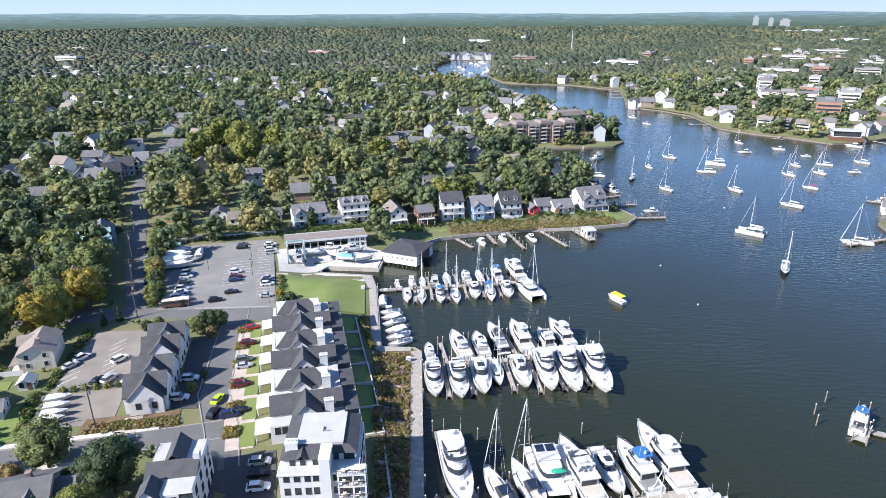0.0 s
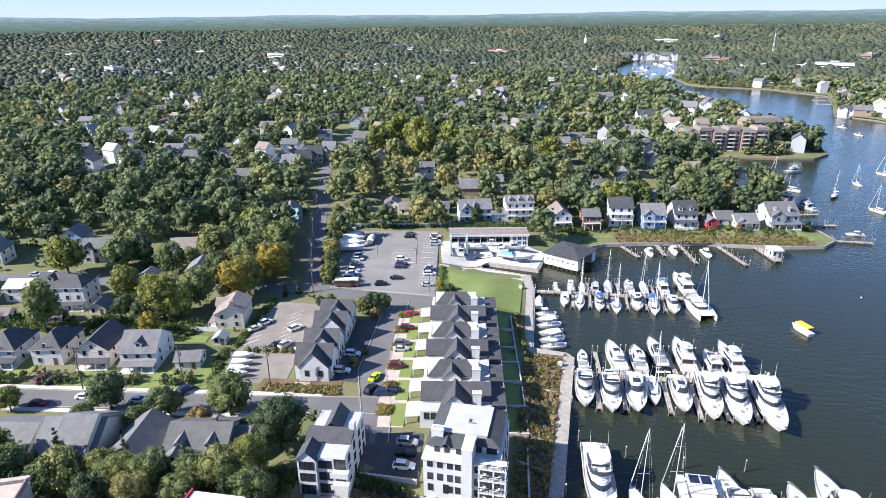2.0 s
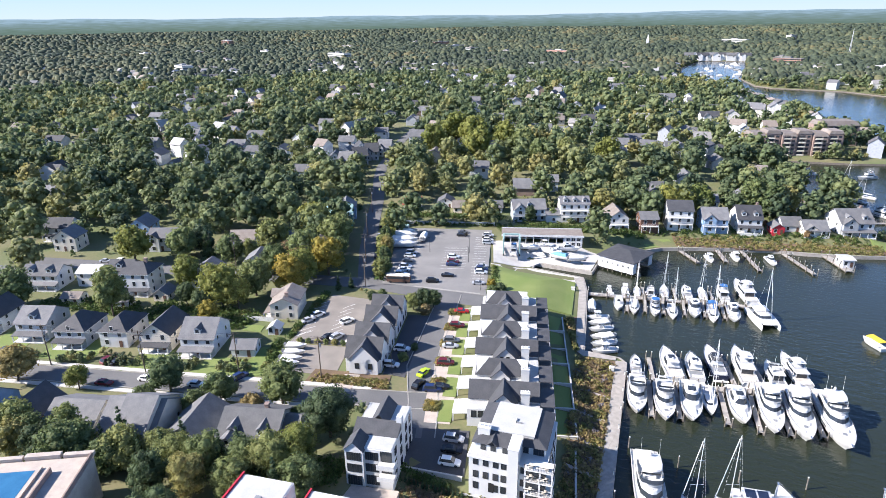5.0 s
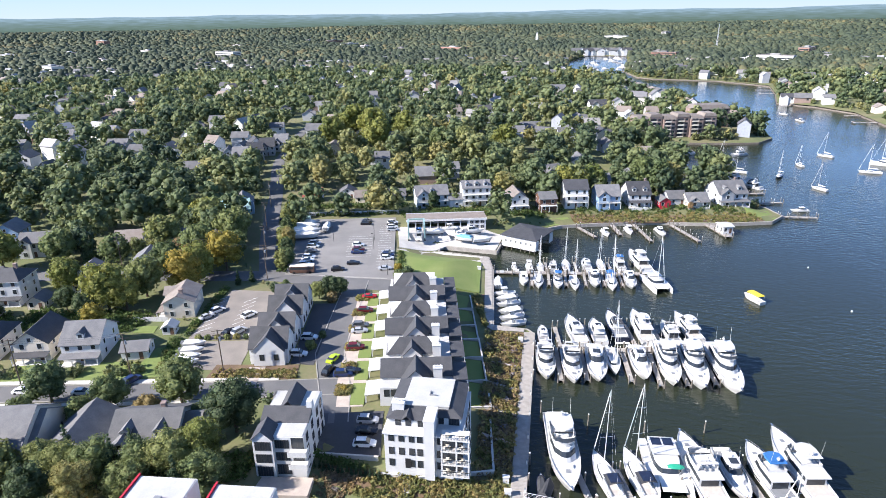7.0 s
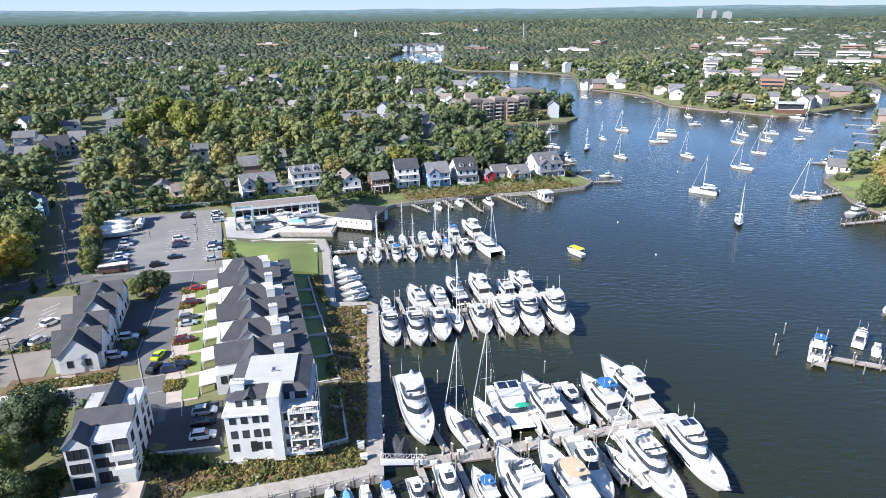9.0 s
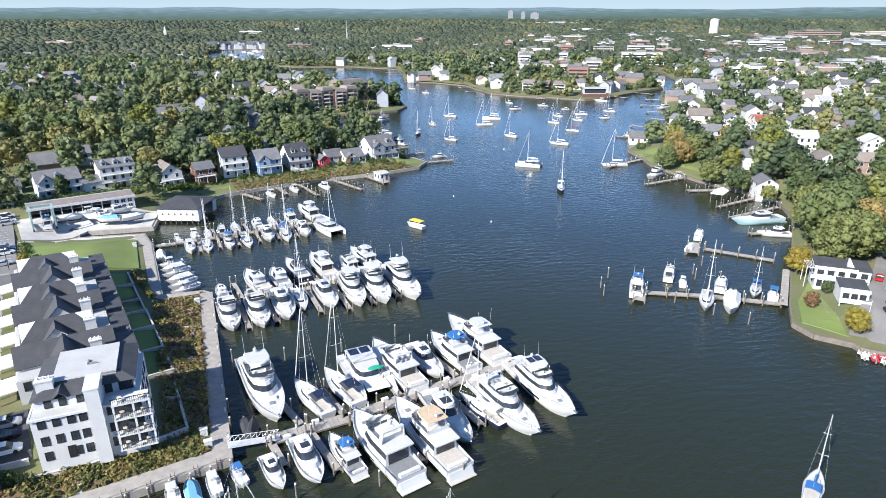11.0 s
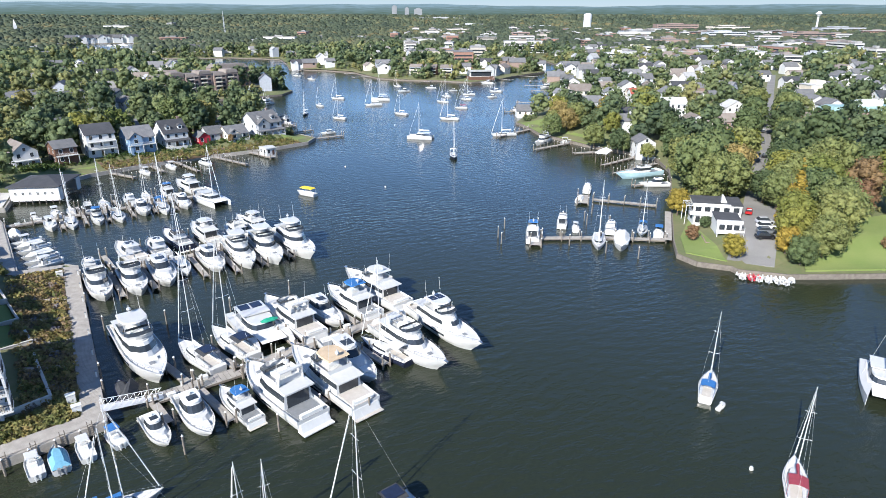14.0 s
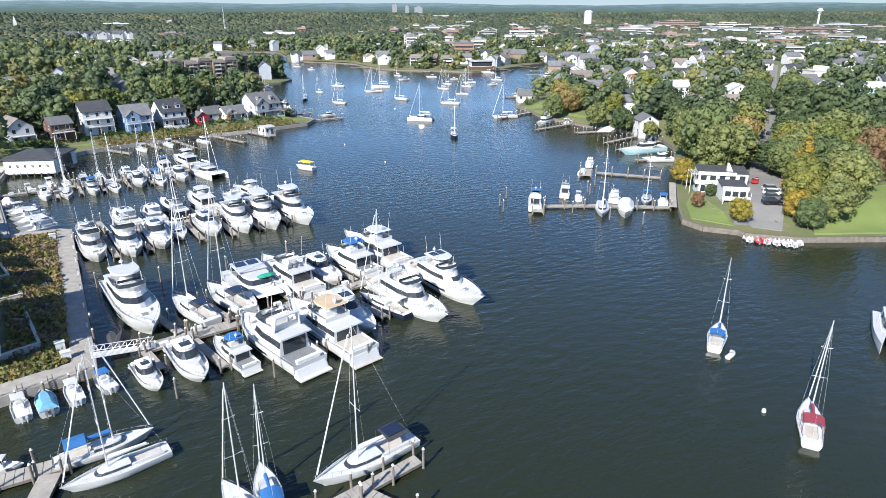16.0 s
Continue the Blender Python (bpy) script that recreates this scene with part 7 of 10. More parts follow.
H(29.5, 191.5, 10, 10.5, 11, 2, "wallblue", "roof_grey", "x", 0.7, balcony=1, cross=5, label="blue house with gable and white balcony")
H(43.5, 196.5, 10, 10, 13, 2, "white", "roof_dark", "x", 0.7, porch=2.5, dormers=2, chimney=0.4, label="white house with charcoal roof and skylights")
H(55.5, 193.5, 12, 5, 6, 1, "red", "roof_grey", "y", 0.7, label="small red cottage by the shore")
H(61.5, 200, 12, 8, 9, 1, "wallgrey", "roof_grey", "x", 0.6, label="low grey house with a plain roof")
H(70, 197.5, 12, 9.5, 9, 1, "wallcream", "roof_grey", "x", 0.6, cross=4.5, porch=2, label="grey-roofed shore house with a front gable")
H(85.5, 205.5, 15, 13.5, 14, 2, "wallgrey", "roof_grey", "x", 0.65, porch=3, cross=6, dormers=2, chimney=0.3, label="large grey shingle house on the point")
H(76.5, 168, 12, 4.2, 6.0, 1, "white", "roof_white", "x", 0.15, z=1.0, label="small white boathouse at the end of a pier")
H(28, 219, 10, 10, 9, 2, "white", "roof_grey", "x", 0.6, porch=2, label="white house among trees")
H(46, 232, 5, 9, 9, 2, "white", "roof_grey", "y", 0.6, label="white gable-fronted house among trees")
H(60, 252, 20, 12, 9, 1, "white", "roof_white", "x", 0.4, label="low white house with a pale roof")
H(70, 232, 5, 9, 8, 1, "wallcream", "roof_brown", "x", 0.6, label="low cream house near the cove")
H(-110, 184, 12, 8.5, 8, 1, "white", "roof_red", "x", 0.8, label="white cottage with a bright red roof")
H(-84, 186, 14, 10, 8, 1, "wallcream", "roof_brown", "x", 0.6, label="low brown-roofed house behind the hedge")
H(-70, 190, 14, 9, 8, 1, "wallgrey", "roof_grey", "x", 0.6, label="low grey house behind the hedge")
H(-95, 192, 14, 8, 8, 1, "white", "roof_grey", "y", 0.6, label="small white house behind the hedge")
H(-133, 150, 25, 12, 11, 2, "wallteal", "roof_teal", "x", 0.6, cross=5, label="teal house with a patina roof")
H(-135, 161, 25, 9, 9, 2, "wallblue", "roof_grey", "y", 0.7, label="blue gable-fronted house by the street")
for k, (x, y) in enumerate(((-180, 250), (-189, 252), (-178, 264), (-188, 268), (-176, 278), (-187, 284), (-172, 292))):
    H(x, y, 10 + 12 * (k % 3), 9, 11, 2, "white" if k % 2 else "wallgrey", "roof_dark" if k % 3 else "roof_grey", "y" if k % 2 else "x", 0.85, cross=0 if k % 2 else 4, label="grey and white gabled house in a close-set group")
# the near west side
H(-169, 27, 15, 9.6, 10.9, 2, "wallgrey", "roof_grey", "x", 0.6, porch=2.4, dormers=1, fh=2.55, label="grey two-storey house with a front porch")
H(-154.5, 27.5, 15, 9.2, 11.4, 2, "wallgrey", "roof_dark", "y", 0.75, porch=2.2, fh=2.55, hip=4.2, label="grey house with a dark hipped roof")
H(-142.5, 31.5, 15, 8.2, 12.0, 2, "white", "roof_dark", "y", 0.75, fh=2.55, hip=4.4, label="white house with a steep dark hipped roof")
H(-129.5, 34, 15, 8.6, 12.0, 2, "wallcream", "roof_dark", "y", 0.75, porch=2.4, fh=2.55, label="cream house with a dark gabled roof and porch")
H(-116.5, 35.5, 15, 9.6, 11.8, 2, "white", "roof_grey", "x", 0.65, porch=2.5, dormers=1, fh=2.55, label="white house with grey roof, porch and dormer")
H(-103, 35.5, 18, 6.5, 5.9, 1, "white", "roof_grey", "x", 0.5, fh=2.55, label="small white cottage with a pale roof")
H(-101.5, 48, 15, 3.5, 3.4, 1, "white", "roof_white", "y", 0.6, fh=2.2, label="small white garden shed")
H(-105.5, 62, -72, 12, 8.5, 2, "wallcream", "roof_brown", "x", 0.5, porch=2.4, cross=5, fh=2.55, chimney=0.3, label="tan house with a brown roof and porch")
H(-198, 53, 15, 13.1, 8.4, 2, "white", "roof_grey", "x", 0.6, porch=2.2, dormers=2, fh=2.55, label="white two-storey house with grey roof")
H(-184, 60, 15, 7.8, 8.4, 2, "white", "roof_white", "x", 0.4, fh=2.55, label="white house with a pale low roof")
H(-163.5, 61, 15, 10.5, 10.5, 3, "white", "roof_dark", "x", 0.5, porch=2, fh=2.6, hip=3.6, chimney=0.2, label="tall white house with a dark hipped roof")
H(-160, 48, 15, 6.1, 4.6, 1, "white", "roof_grey", "x", 0.4, fh=2.55, label="white garage with a low roof")
H(-151, 57.5, 15, 5.2, 5.9, 1, "wallcream", "roof_grey", "y", 0.7, fh=2.55, label="small cream cottage with gable front")
H(-177, 45, 15, 6.1, 5.0, 1, "wallcream", "roof_brown", "x", 0.5, fh=2.55, label="small cream garage with brown roof")
H(-134, 88, 20, 9, 9, 2, "white", "roof_grey", "y", 0.6, label="white house under the trees")
H(-137, 110, 20, 8, 10, 2, "wallgrey", "roof_grey", "x", 0.6, label="grey house under the trees")
H(-160, 104, 20, 8, 8, 1, "wallgrey", "roof_dark", "y", 0.7, label="grey gabled house under the trees")
H(-120, 108, 20, 8, 9, 2, "wallcream", "roof_brown", "y", 0.6, label="cream house behind the gold tree")
# south side of the south street, roofs seen from behind
H(-147, -9, 12, 11, 12, 1, "wallblue", "roof_grey", "x", 0.75, label="blue house with a long grey roof")
H(-133, -7, 12, 9, 12, 1, "darkwood", "roof_dark", "y", 0.8, label="dark house with a steep roof")
H(-119, -4.5, 12, 12, 12, 1, "wallgrey", "roof_grey", "x", 0.5, fh=3.6, cross=5, label="long low house with a grey shingle roof")
H(-104.5, -1.5, 12, 13, 14, 1, "wallcream", "roof_grey", "x", 0.62, fh=3.8, wing=(7, 15, 2, -1, 5.0), label="long low house with grey roof and wing")
H(-90.5, 0.0, 12, 10, 13, 1, "wallgrey", "roof_grey", "y", 0.62, fh=3.6, label="low grey house with its gable to the street")
H(-77, 3.5, 12, 13, 14, 1, "wallgrey", "roof_grey", "x", 0.55, fh=3.9, cross=5.5, dormers=2, chimney=0.2, wing=(5, 9, 7.5, 1, 3.4), label="low grey house with a cross gable and chimney")
H(-161, -12, 12, 11, 10, 1, "wallgrey", "roof_grey", "x", 0.65, label="low grey house on the south street")

H(-236, 93, 18, 11, 10, 2, "white", "roof_dark", "x", 0.6, porch=2, label="white house with dark roof by the cross street")
H(-222, 84, 18, 9, 9, 2, "wallcream", "roof_grey", "y", 0.7, label="cream gable-fronted house by the cross street")
H(-205, 106, 18, 9, 10, 2, "wallblue", "roof_grey", "y", 0.75, porch=2, label="blue gable-fronted house with a small porch")
H(-186, 98, 18, 11, 9, 2, "white", "roof_grey", "x", 0.6, cross=4.5, label="white house with front gable and grey roof")
H(-158, 112, 20, 10, 10, 1, "wallgrey", "roof_brown", "x", 0.7, porch=2, label="low house with a weathered brown roof")
H(-176, 66, 15, 8.7, 8.4, 2, "wallgrey", "roof_dark", "x", 0.6, dormers=1, fh=2.55, label="grey house with a charcoal roof and dormer")
H(-214, 46, 15, 9.6, 9.2, 2, "wallcream", "roof_grey", "x", 0.6, porch=2, fh=2.55, label="cream house with front porch and grey roof")
H(-186, 26, 15, 8.7, 10.1, 2, "wallgrey", "roof_dark", "y", 0.8, cross=4, porch=2, fh=2.55, label="grey house with steep dark front gables")
H(-201, 22, 15, 8.7, 10.1, 2, "wallgrey", "roof_grey", "x", 0.6, porch=2.2, fh=2.55, label="grey two-storey house with covered porch")
H(-145, 73, 15, 9, 9, 2, "white", "roof_grey", "y", 0.6, label="white house with steep gable among trees")
for off, lab in ((4.7, "pale concrete pavement along the north side"), (-4.7, "pale concrete pavement along the south side")):
    road("pavement", [(px - 0.18 * off, py + 0.98 * off) for px, py in ((-230, -6), (-180, 3), (-141, 10.2), (-109, 16), (-75, 22), (-62 + off * 0.4, 24.6))], 1.5, M["concrete"], lab, kerb=False, lift=0.18)
clear(-107, 171, 8, 7, 70)
clear(-96, 173, 9, 7, 12)
clear(-170, 53, 19, 11, 15)
clear(18, 178, 78, 8, 10)


# dock boxes and power pedestals along the docks
def dock_box(x, y, rz):
    t = thing("dock_box", "white fibreglass dock box on the planks", "dock box", "dock boxes", place(x, y, 0.76, rz))
    part("body", Shape().taper([(-0.6, -0.3), (0.6, -0.3), (0.6, 0.3), (-0.6, 0.3)], [(-0.65, -0.34), (0.65, -0.34), (0.65, 0.34), (-0.65, 0.34)], 0, 0.55), M["cap"], t)
    part("lid", Shape().taper([(-0.7, -0.38), (0.7, -0.38), (0.7, 0.38), (-0.7, 0.38)], [(-0.6, -0.28), (0.6, -0.28), (0.6, 0.28), (-0.6, 0.28)], 0.55, 0.68), M["cap"], t)


def power_pedestal(x, y):
    t = thing("power_pedestal", "slim white power pedestal on the dock", "pedestal", "power pedestals", place(x, y, 0.76))
    part("post", Shape().box(-0.12, 0.12, -0.1, 0.1, 0, 0.95), M["cap"], t)
    part("lamp_head", Shape().box(-0.14, 0.14, -0.12, 0.12, 0.95, 1.1), M["grey"], t)


for pts, half in ((((6.5, 0.2), (20.2, 1.2), (33.6, 3.6), (55, 6.6)), 1.0), (((0.6, 58.2), (24.7, 61.2), (51, 66.6)), 0.85), (((-15.4, 112.2), (4, 113.9), (36, 117)), 0.75)):
    n = 0
    for (ax, ay), (bx, by) in zip(pts, pts[1:]):
        ln = math.hypot(bx - ax, by - ay)
        dx, dy = (bx - ax) / ln, (by - ay) / ln
        for k in range(int(ln / 5.5)):
            u, sg = (k + 0.5) * 5.5, 1 if n % 2 else -1
            dock_box(ax + dx * u - dy * half * sg, ay + dy * u + dx * half * sg, math.degrees(math.atan2(dy, dx)))
            if n % 2 == 0:
                power_pedestal(ax + dx * (u + 2) + dy * half * sg, ay + dy * (u + 2) - dx * half * sg)
            n += 1

# ---- gardens of the row houses ----
def RF(u, v):
    """Plan of the row: u across it (east), v along it."""
    a = radians(11.5)
    return (-33.45 + u * math.cos(a) - v * math.sin(a), 21.85 + u * math.sin(a) + v * math.cos(a))


M["garden"] = foliage("garden_plants", [(0, (0.12, 0.145, 0.05)), (0.3, (0.20, 0.20, 0.07)), (0.55, (0.32, 0.26, 0.10)), (0.75, (0.29, 0.21, 0.12)), (0.9, (0.15, 0.13, 0.075)), (1, (0.25, 0.23, 0.25))], attr=True, scale=0.9)
M["hedge"] = foliage("hedge_leaves", [(0, (0.055, 0.095, 0.028)), (0.7, (0.10, 0.145, 0.04)), (1, (0.18, 0.17, 0.06))], attr=True, scale=0.9)


def planting(name, corners, count, size, hi, label, category, mat="garden", seed=1, tone=(0, 1), z=None):
    """Many low clumps of leaves over a bed between four corners."""
    rng = np.random.default_rng(seed)
    a, b, c, d = [np.array(p, float) for p in corners]
    V, F, T, k = [], [], [], 0
    U = rng.random((count, 2))
    P = (a * (1 - U[:, :1]) + b * U[:, :1]) * (1 - U[:, 1:]) + (d * (1 - U[:, :1]) + c * U[:, :1]) * U[:, 1:]
    H = heights(P) if z is None else np.full(count, z)
    drift = np.sin(P[:, 0] * 0.9 + seed) * np.sin(P[:, 1] * 0.55 + 2 * seed) * 0.5 + 0.5
    for (x, y), h, dr in zip(P, H, drift):
        r = rng.uniform(0.35, 0.75) * hi
        v, f = leaf_cloud(rng, [(x, y, h + r * 0.6, r), (x + r * 0.5, y + r * 0.3, h + r * 0.4, r * 0.7)], 22, size)
        V.append(v)
        F.append(f + k)
        T.append(np.full(len(v), tone[0] + (tone[1] - tone[0]) * min(1, max(0, dr * 0.65 + rng.uniform(-0.05, 0.45)))))
        k += len(v)
    return stuff_mesh(name, np.concatenate(V), np.concatenate(F), np.concatenate(T), M[mat], label, category)


clear(-22, 60, 34, 46, 11.5)
clear(-8, 34, 9, 42)
clear(-16, 0, 20, 9)
patch("paver_strip", [RF(-11.2, 0), RF(-4, 0), RF(-4, 62), RF(-10.4, 60)], M["paver"], "paved parking strip before the row houses", "paving", 0.14)
for i in range(6):
    v = 10.3 * i
    patch("garden_bed", [RF(-10.9, v + 4.4), RF(-7.2, v + 4.4), RF(-7.2, v + 8.6), RF(-10.9, v + 8.6)], M["mulch"], "mulched planting bed by the parking strip", "bed", 0.22, 4)
    planting("bed_plants", [RF(-10.7, v + 4.6), RF(-7.4, v + 4.6), RF(-7.4, v + 8.4), RF(-10.7, v + 8.4)], 120, 0.36, 0.95, "gold and olive autumn grasses in a bed", "grasses", seed=20 + i, tone=(0.15, 0.6))
    patch("front_lawn", [RF(-7.1, v + 0.6), RF(-3.8, v + 0.6), RF(-3.8, v + 9.4), RF(-7.1, v + 9.4)], M["lawn"], "small bright front lawn", "lawn", 0.24, 5)
    patch("back_lawn", [RF(20.4, v + 0.6), RF(24.8, v + 0.6), RF(24.8, v + 9.7), RF(20.4, v + 9.7)], M["lawn"], "small back lawn behind a row house", "lawn", 0.15, 6)
    plant("shrub_rust" if i % 2 else "shrub_gold", *RF(-9, v + 6.5), 0.75, group="garden shrubs")
    w = thing("garden_wall", "low pale garden wall between the lawns", "wall", "garden walls", place(*RF(20.4, v), land(*RF(23, v)) - 0.6, 11.5))
    part("stones", Shape().box(0, 4.9, -0.14, 0.14, 0, 1.25), M["concrete"], w)
    part("coping", Shape().box(-0.05, 5.0, -0.2, 0.2, 1.25, 1.33), M["concrete"], w)
    w = thing("garden_wall", "low pale garden wall above the planted slope", "wall", "garden walls", place(*RF(25.2, v), land(*RF(25.2, v + 5)) - 0.6, 11.5))
    part("stones", Shape().box(-0.14, 0.14, 0, 10.2, 0, 1.2), M["concrete"], w)
    part("coping", Shape().box(-0.2, 0.2, 0, 10.25, 1.2, 1.28), M["concrete"], w)
patch("slope_bed", [(-9.6, 6), (-3.0, 6), (-3.0, 66), (-13.0, 66)], M["mulch"], "brown mulched slope between garden walls and boardwalk", "bed", 0.22, 16)
patch("slope_bed", [(-13.4, 66.4), (-12.0, 69.8), (-16.8, 91), (-21.0, 88)], M["mulch"], "brown mulched bed behind the small-boat quay", "bed", 0.22, 12)
planting("slope_plants", [(-13.6, 68), (-15.0, 70), (-18.0, 90), (-20.8, 87)], 170, 0.5, 1.1, "olive and tan grasses behind the small-boat quay", "grasses", seed=8, tone=(0.1, 0.8))
for k in range(5):
    patch("garden_steps", [(-10.5 - 0.1 * k, 17 + 10.1 * k), (-3.0, 16 + 10.1 * k), (-3.0, 17 + 10.1 * k), (-10.5 - 0.1 * k, 18 + 10.1 * k)], M["paver"], "narrow paved path down the planted slope", "path", 0.34, 4)
planting("slope_plants", [(-9.8, 4), (-3.1, 4), (-3.1, 65), (-13.5, 65)], 800, 0.46, 1.1, "mixed autumn grasses and shrubs on the slope above the boardwalk", "grasses", seed=3, tone=(0.05, 1.0))
patch("slope_bed", [(-44.5, -6.0), (-23.8, -4.9), (-23.9, 2.0), (-43.0, 3.0)], M["mulch"], "brown mulched bed before the apartment parking", "bed", 0.12, 12)
patch("slope_bed", [(-20.9, -4.4), (-3.2, -0.9), (-4.4, 4.6), (-20.9, 2.4)], M["mulch"], "brown mulched bed before the apartment house", "bed", 0.12, 12)
for k in range(15):
    plant("fir", -41.6 + k * 0.95, 1.5 - 0.02 * k + 0.25 * (k % 2), 0.2, group="young hedge trees")
planting("slope_plants", [(-33, -4.8), (-3.2, -0.2), (-3.4, 3.6), (-31, 2.6)], 420, 0.42, 0.8, "mixed autumn grasses before the apartment house", "grasses", seed=4, tone=(0.0, 0.62))
planting("slope_plants", [(-44, -6), (-33, -4.6), (-31, 2.6), (-42, 2.4)], 200, 0.42, 0.6, "rust-coloured planting beside the walk", "grasses", seed=6, tone=(0.6, 0.95))
planting("hedge", [(-42.5, 3.4), (-31.5, 2.4), (-31.5, 3.6), (-42.5, 4.6)], 46, 0.4, 1.5, "clipped green hedge below the parking bay", "hedge", "hedge", seed=7)
patch("garden_path", [(-22.6, -5.2), (-21.2, -5.0), (-22.3, 2.6), (-23.7, 2.4)], M["concrete"], "pale path from the boardwalk to the door", "path", 0.12, 4)
for pts, hgt in (([(-42.4, 4.8), (-29.6, 5.4)], 1.6), ([(-29.6, 2.2), (-24.2, 2.4)], 1.2), ([(-20.6, 2.0), (-6.4, 6.0)], 1.5), ([(-6.4, 6.2), (-8.6, 22.5)], 1.5)):
    (xa, ya), (xb, yb) = pts
    L, an = math.hypot(xb - xa, yb - ya), math.degrees(math.atan2(yb - ya, xb - xa))
    w = thing("retaining_wall", "low pale concrete retaining wall", "wall", "garden walls", place(xa, ya, land((xa + xb) / 2, (ya + yb) / 2) - 0.7, an))
    part("wall_body", Shape().box(0, L, -0.15, 0.15, -0.6, hgt), M["concrete"], w)
    part("coping", Shape().box(-0.05, L + 0.05, -0.22, 0.22, hgt, hgt + 0.08), M["concrete"], w)
for x, y in ((-3.9, 4.6), (-3.6, 60.5), (-20.6, 110.8), (-3.3, 1.0)):
    t = thing("white_cabinet", "white utility cabinet beside the boardwalk", "cabinet", "utility cabinets", place(x, y, land(x, y), 5))
    part("body", Shape().box(-0.6, 0.6, -0.4, 0.4, -0.2, 1.5), M["cap"], t)
    part("lid", Shape().box(-0.68, 0.68, -0.48, 0.48, 1.5, 1.58), M["cap"], t)
for i in range(8):
    x, y = -1.2 - 0.0 * i, 2 + i * 8.2
    t = thing("bollard_light", "white bollard on the boardwalk edge", "bollard", "bollards", place(-0.1, y, 1.62))
    part("post", Shape().box(-0.12, 0.12, -0.12, 0.12, 0, 1.0), M["cap"], t)
    part("lamp_head", Shape().box(-0.16, 0.16, -0.16, 0.16, 1.0, 1.15), M["grey"], t)

planting("hedge", [(-51.8, 119), (-50.2, 119), (-47.2, 103.6), (-48.8, 103.2)], 60, 0.4, 1.5, "clipped green hedge between lot and lawn", "hedge", "hedge", seed=14)

# hedges, fence and trees round the lots
planting("hedge", [(-60, 161), (-22, 168), (-24, 175), (-63, 168)], 210, 0.5, 1.7, "overgrown green hedge and bushes behind the boatyard shed", "hedge", "hedge", seed=15)
planting("hedge", [(-104, 157), (-64, 165.5), (-65, 169.5), (-106, 161)], 190, 0.5, 1.5, "leafy hedge along the back of the parking lot", "hedge", "hedge", seed=9)
fw = thing("lot_fence", "long white fence behind the parking lot", "fence", "", place(-104.5, 158.6, land(-85, 163) - 0.2, 12))
part("rail", Shape().box(0, 41, -0.03, 0.03, 0.3, 0.45).box(0, 41, -0.03, 0.03, 1.5, 1.65), M["frame"], fw)
for k in range(21):
    part("panel", Shape().box(k * 2.0, k * 2.0 + 1.93, -0.02, 0.02, 0.1, 1.8), M["frame"], fw)
for k in range(16):
    u = k / 15
    plant(("tall", "oak", "fir", "tall", "lit")[k % 5], -87.2 - 24.5 * u + 1.5 * (k % 2) - 0.8, 94.5 + 67 * u, (0.56, 0.52, 0.8, 0.5, 0.46)[k % 5] * (1.0 + 0.15 * u), group="street trees")
planting("verge_plants", [(-90.5, 94), (-86.8, 94), (-104.5, 152), (-109, 152)], 300, 0.5, 1.5, "bushy green strip between street and parking lot", "shrubs", "hedge", seed=15)
patch("back_garden", [(-112, 46), (-106, 46.6), (-107, 50.4), (-113, 49.8)], M["lawn"], "bright green back garden lawn", "lawn", 0.14, 5)
planting("yard_bushes", [(-150, 42), (-113, 46), (-113, 57), (-150, 54)], 230, 0.6, 1.9, "dark green bushes between the back gardens", "bushes", "hedge", seed=16)
planting("yard_bushes", [(-186, 38), (-152, 42), (-152, 50), (-186, 46)], 160, 0.6, 1.7, "dark green bushes behind the houses", "bushes", "hedge", seed=17)
planting("yard_bushes", [(-67, -9), (-53.5, -6.5), (-53.5, 2), (-66, 0.5)], 130, 0.5, 1.7, "dark green bushes beside the white house", "bushes", "hedge", seed=19)
planting("yard_bushes", [(-113, 167), (-62, 177), (-61, 183), (-113, 174)], 240, 0.55, 1.7, "green bushes before the houses behind the lot", "bushes", "hedge", seed=22)
planting("yard_bushes", [(-52, 166), (2, 172), (2, 178), (-52, 176)], 230, 0.55, 1.6, "green bushes below the shore houses", "bushes", "hedge", seed=23)
gf = thing("garden_fence", "white board fence round a back garden", "fence", "", place(-116, 52.2, land(-111, 52) - 0.2, 9))
for k in range(6):
    part("panel", Shape().box(k * 1.7, k * 1.7 + 1.64, -0.03, 0.03, 0.05, 1.7), M["frame"], gf)
for x, y, s in ((-67.5, 75.2, 0.46), (-64.6, 77.2, 0.5), (-61.5, 78.2, 0.48), (-83, 77, 0.3), (-80, 78.5, 0.34)):
    plant("oak", x, y, s, group="lot trees")
for k in range(6):
    plant("shrub", -91.5 + k * 2.6, 45.2 + k * 0.42, 0.8, group="lot shrubs")
for x, y, kd, s in ((-57.6, 51, "shrub", 1.1), (-58.6, 44.5, "shrub", 1.2), (-62.5, 73.5, "shrub", 1.6), (-46.5, 95, "shrub", 1.6), (-44, 98, "shrub", 1.5), (-48, 101, "shrub_gold", 1.4)):
    plant(kd, x, y, s, group="lot shrubs")
patch("verge_bed", [(-79, 26.6), (-57, 29.6), (-58.5, 36.2), (-79.5, 33.2)], M["mulch"], "brown mulched bed in front of the barns", "bed", 0.13, 8)
planting("verge_plants", [(-78, 27.2), (-58, 30.2), (-59, 33), (-78, 31)], 150, 0.42, 0.75, "tan autumn grasses in front of the barns", "grasses", seed=18, tone=(0.3, 0.75))
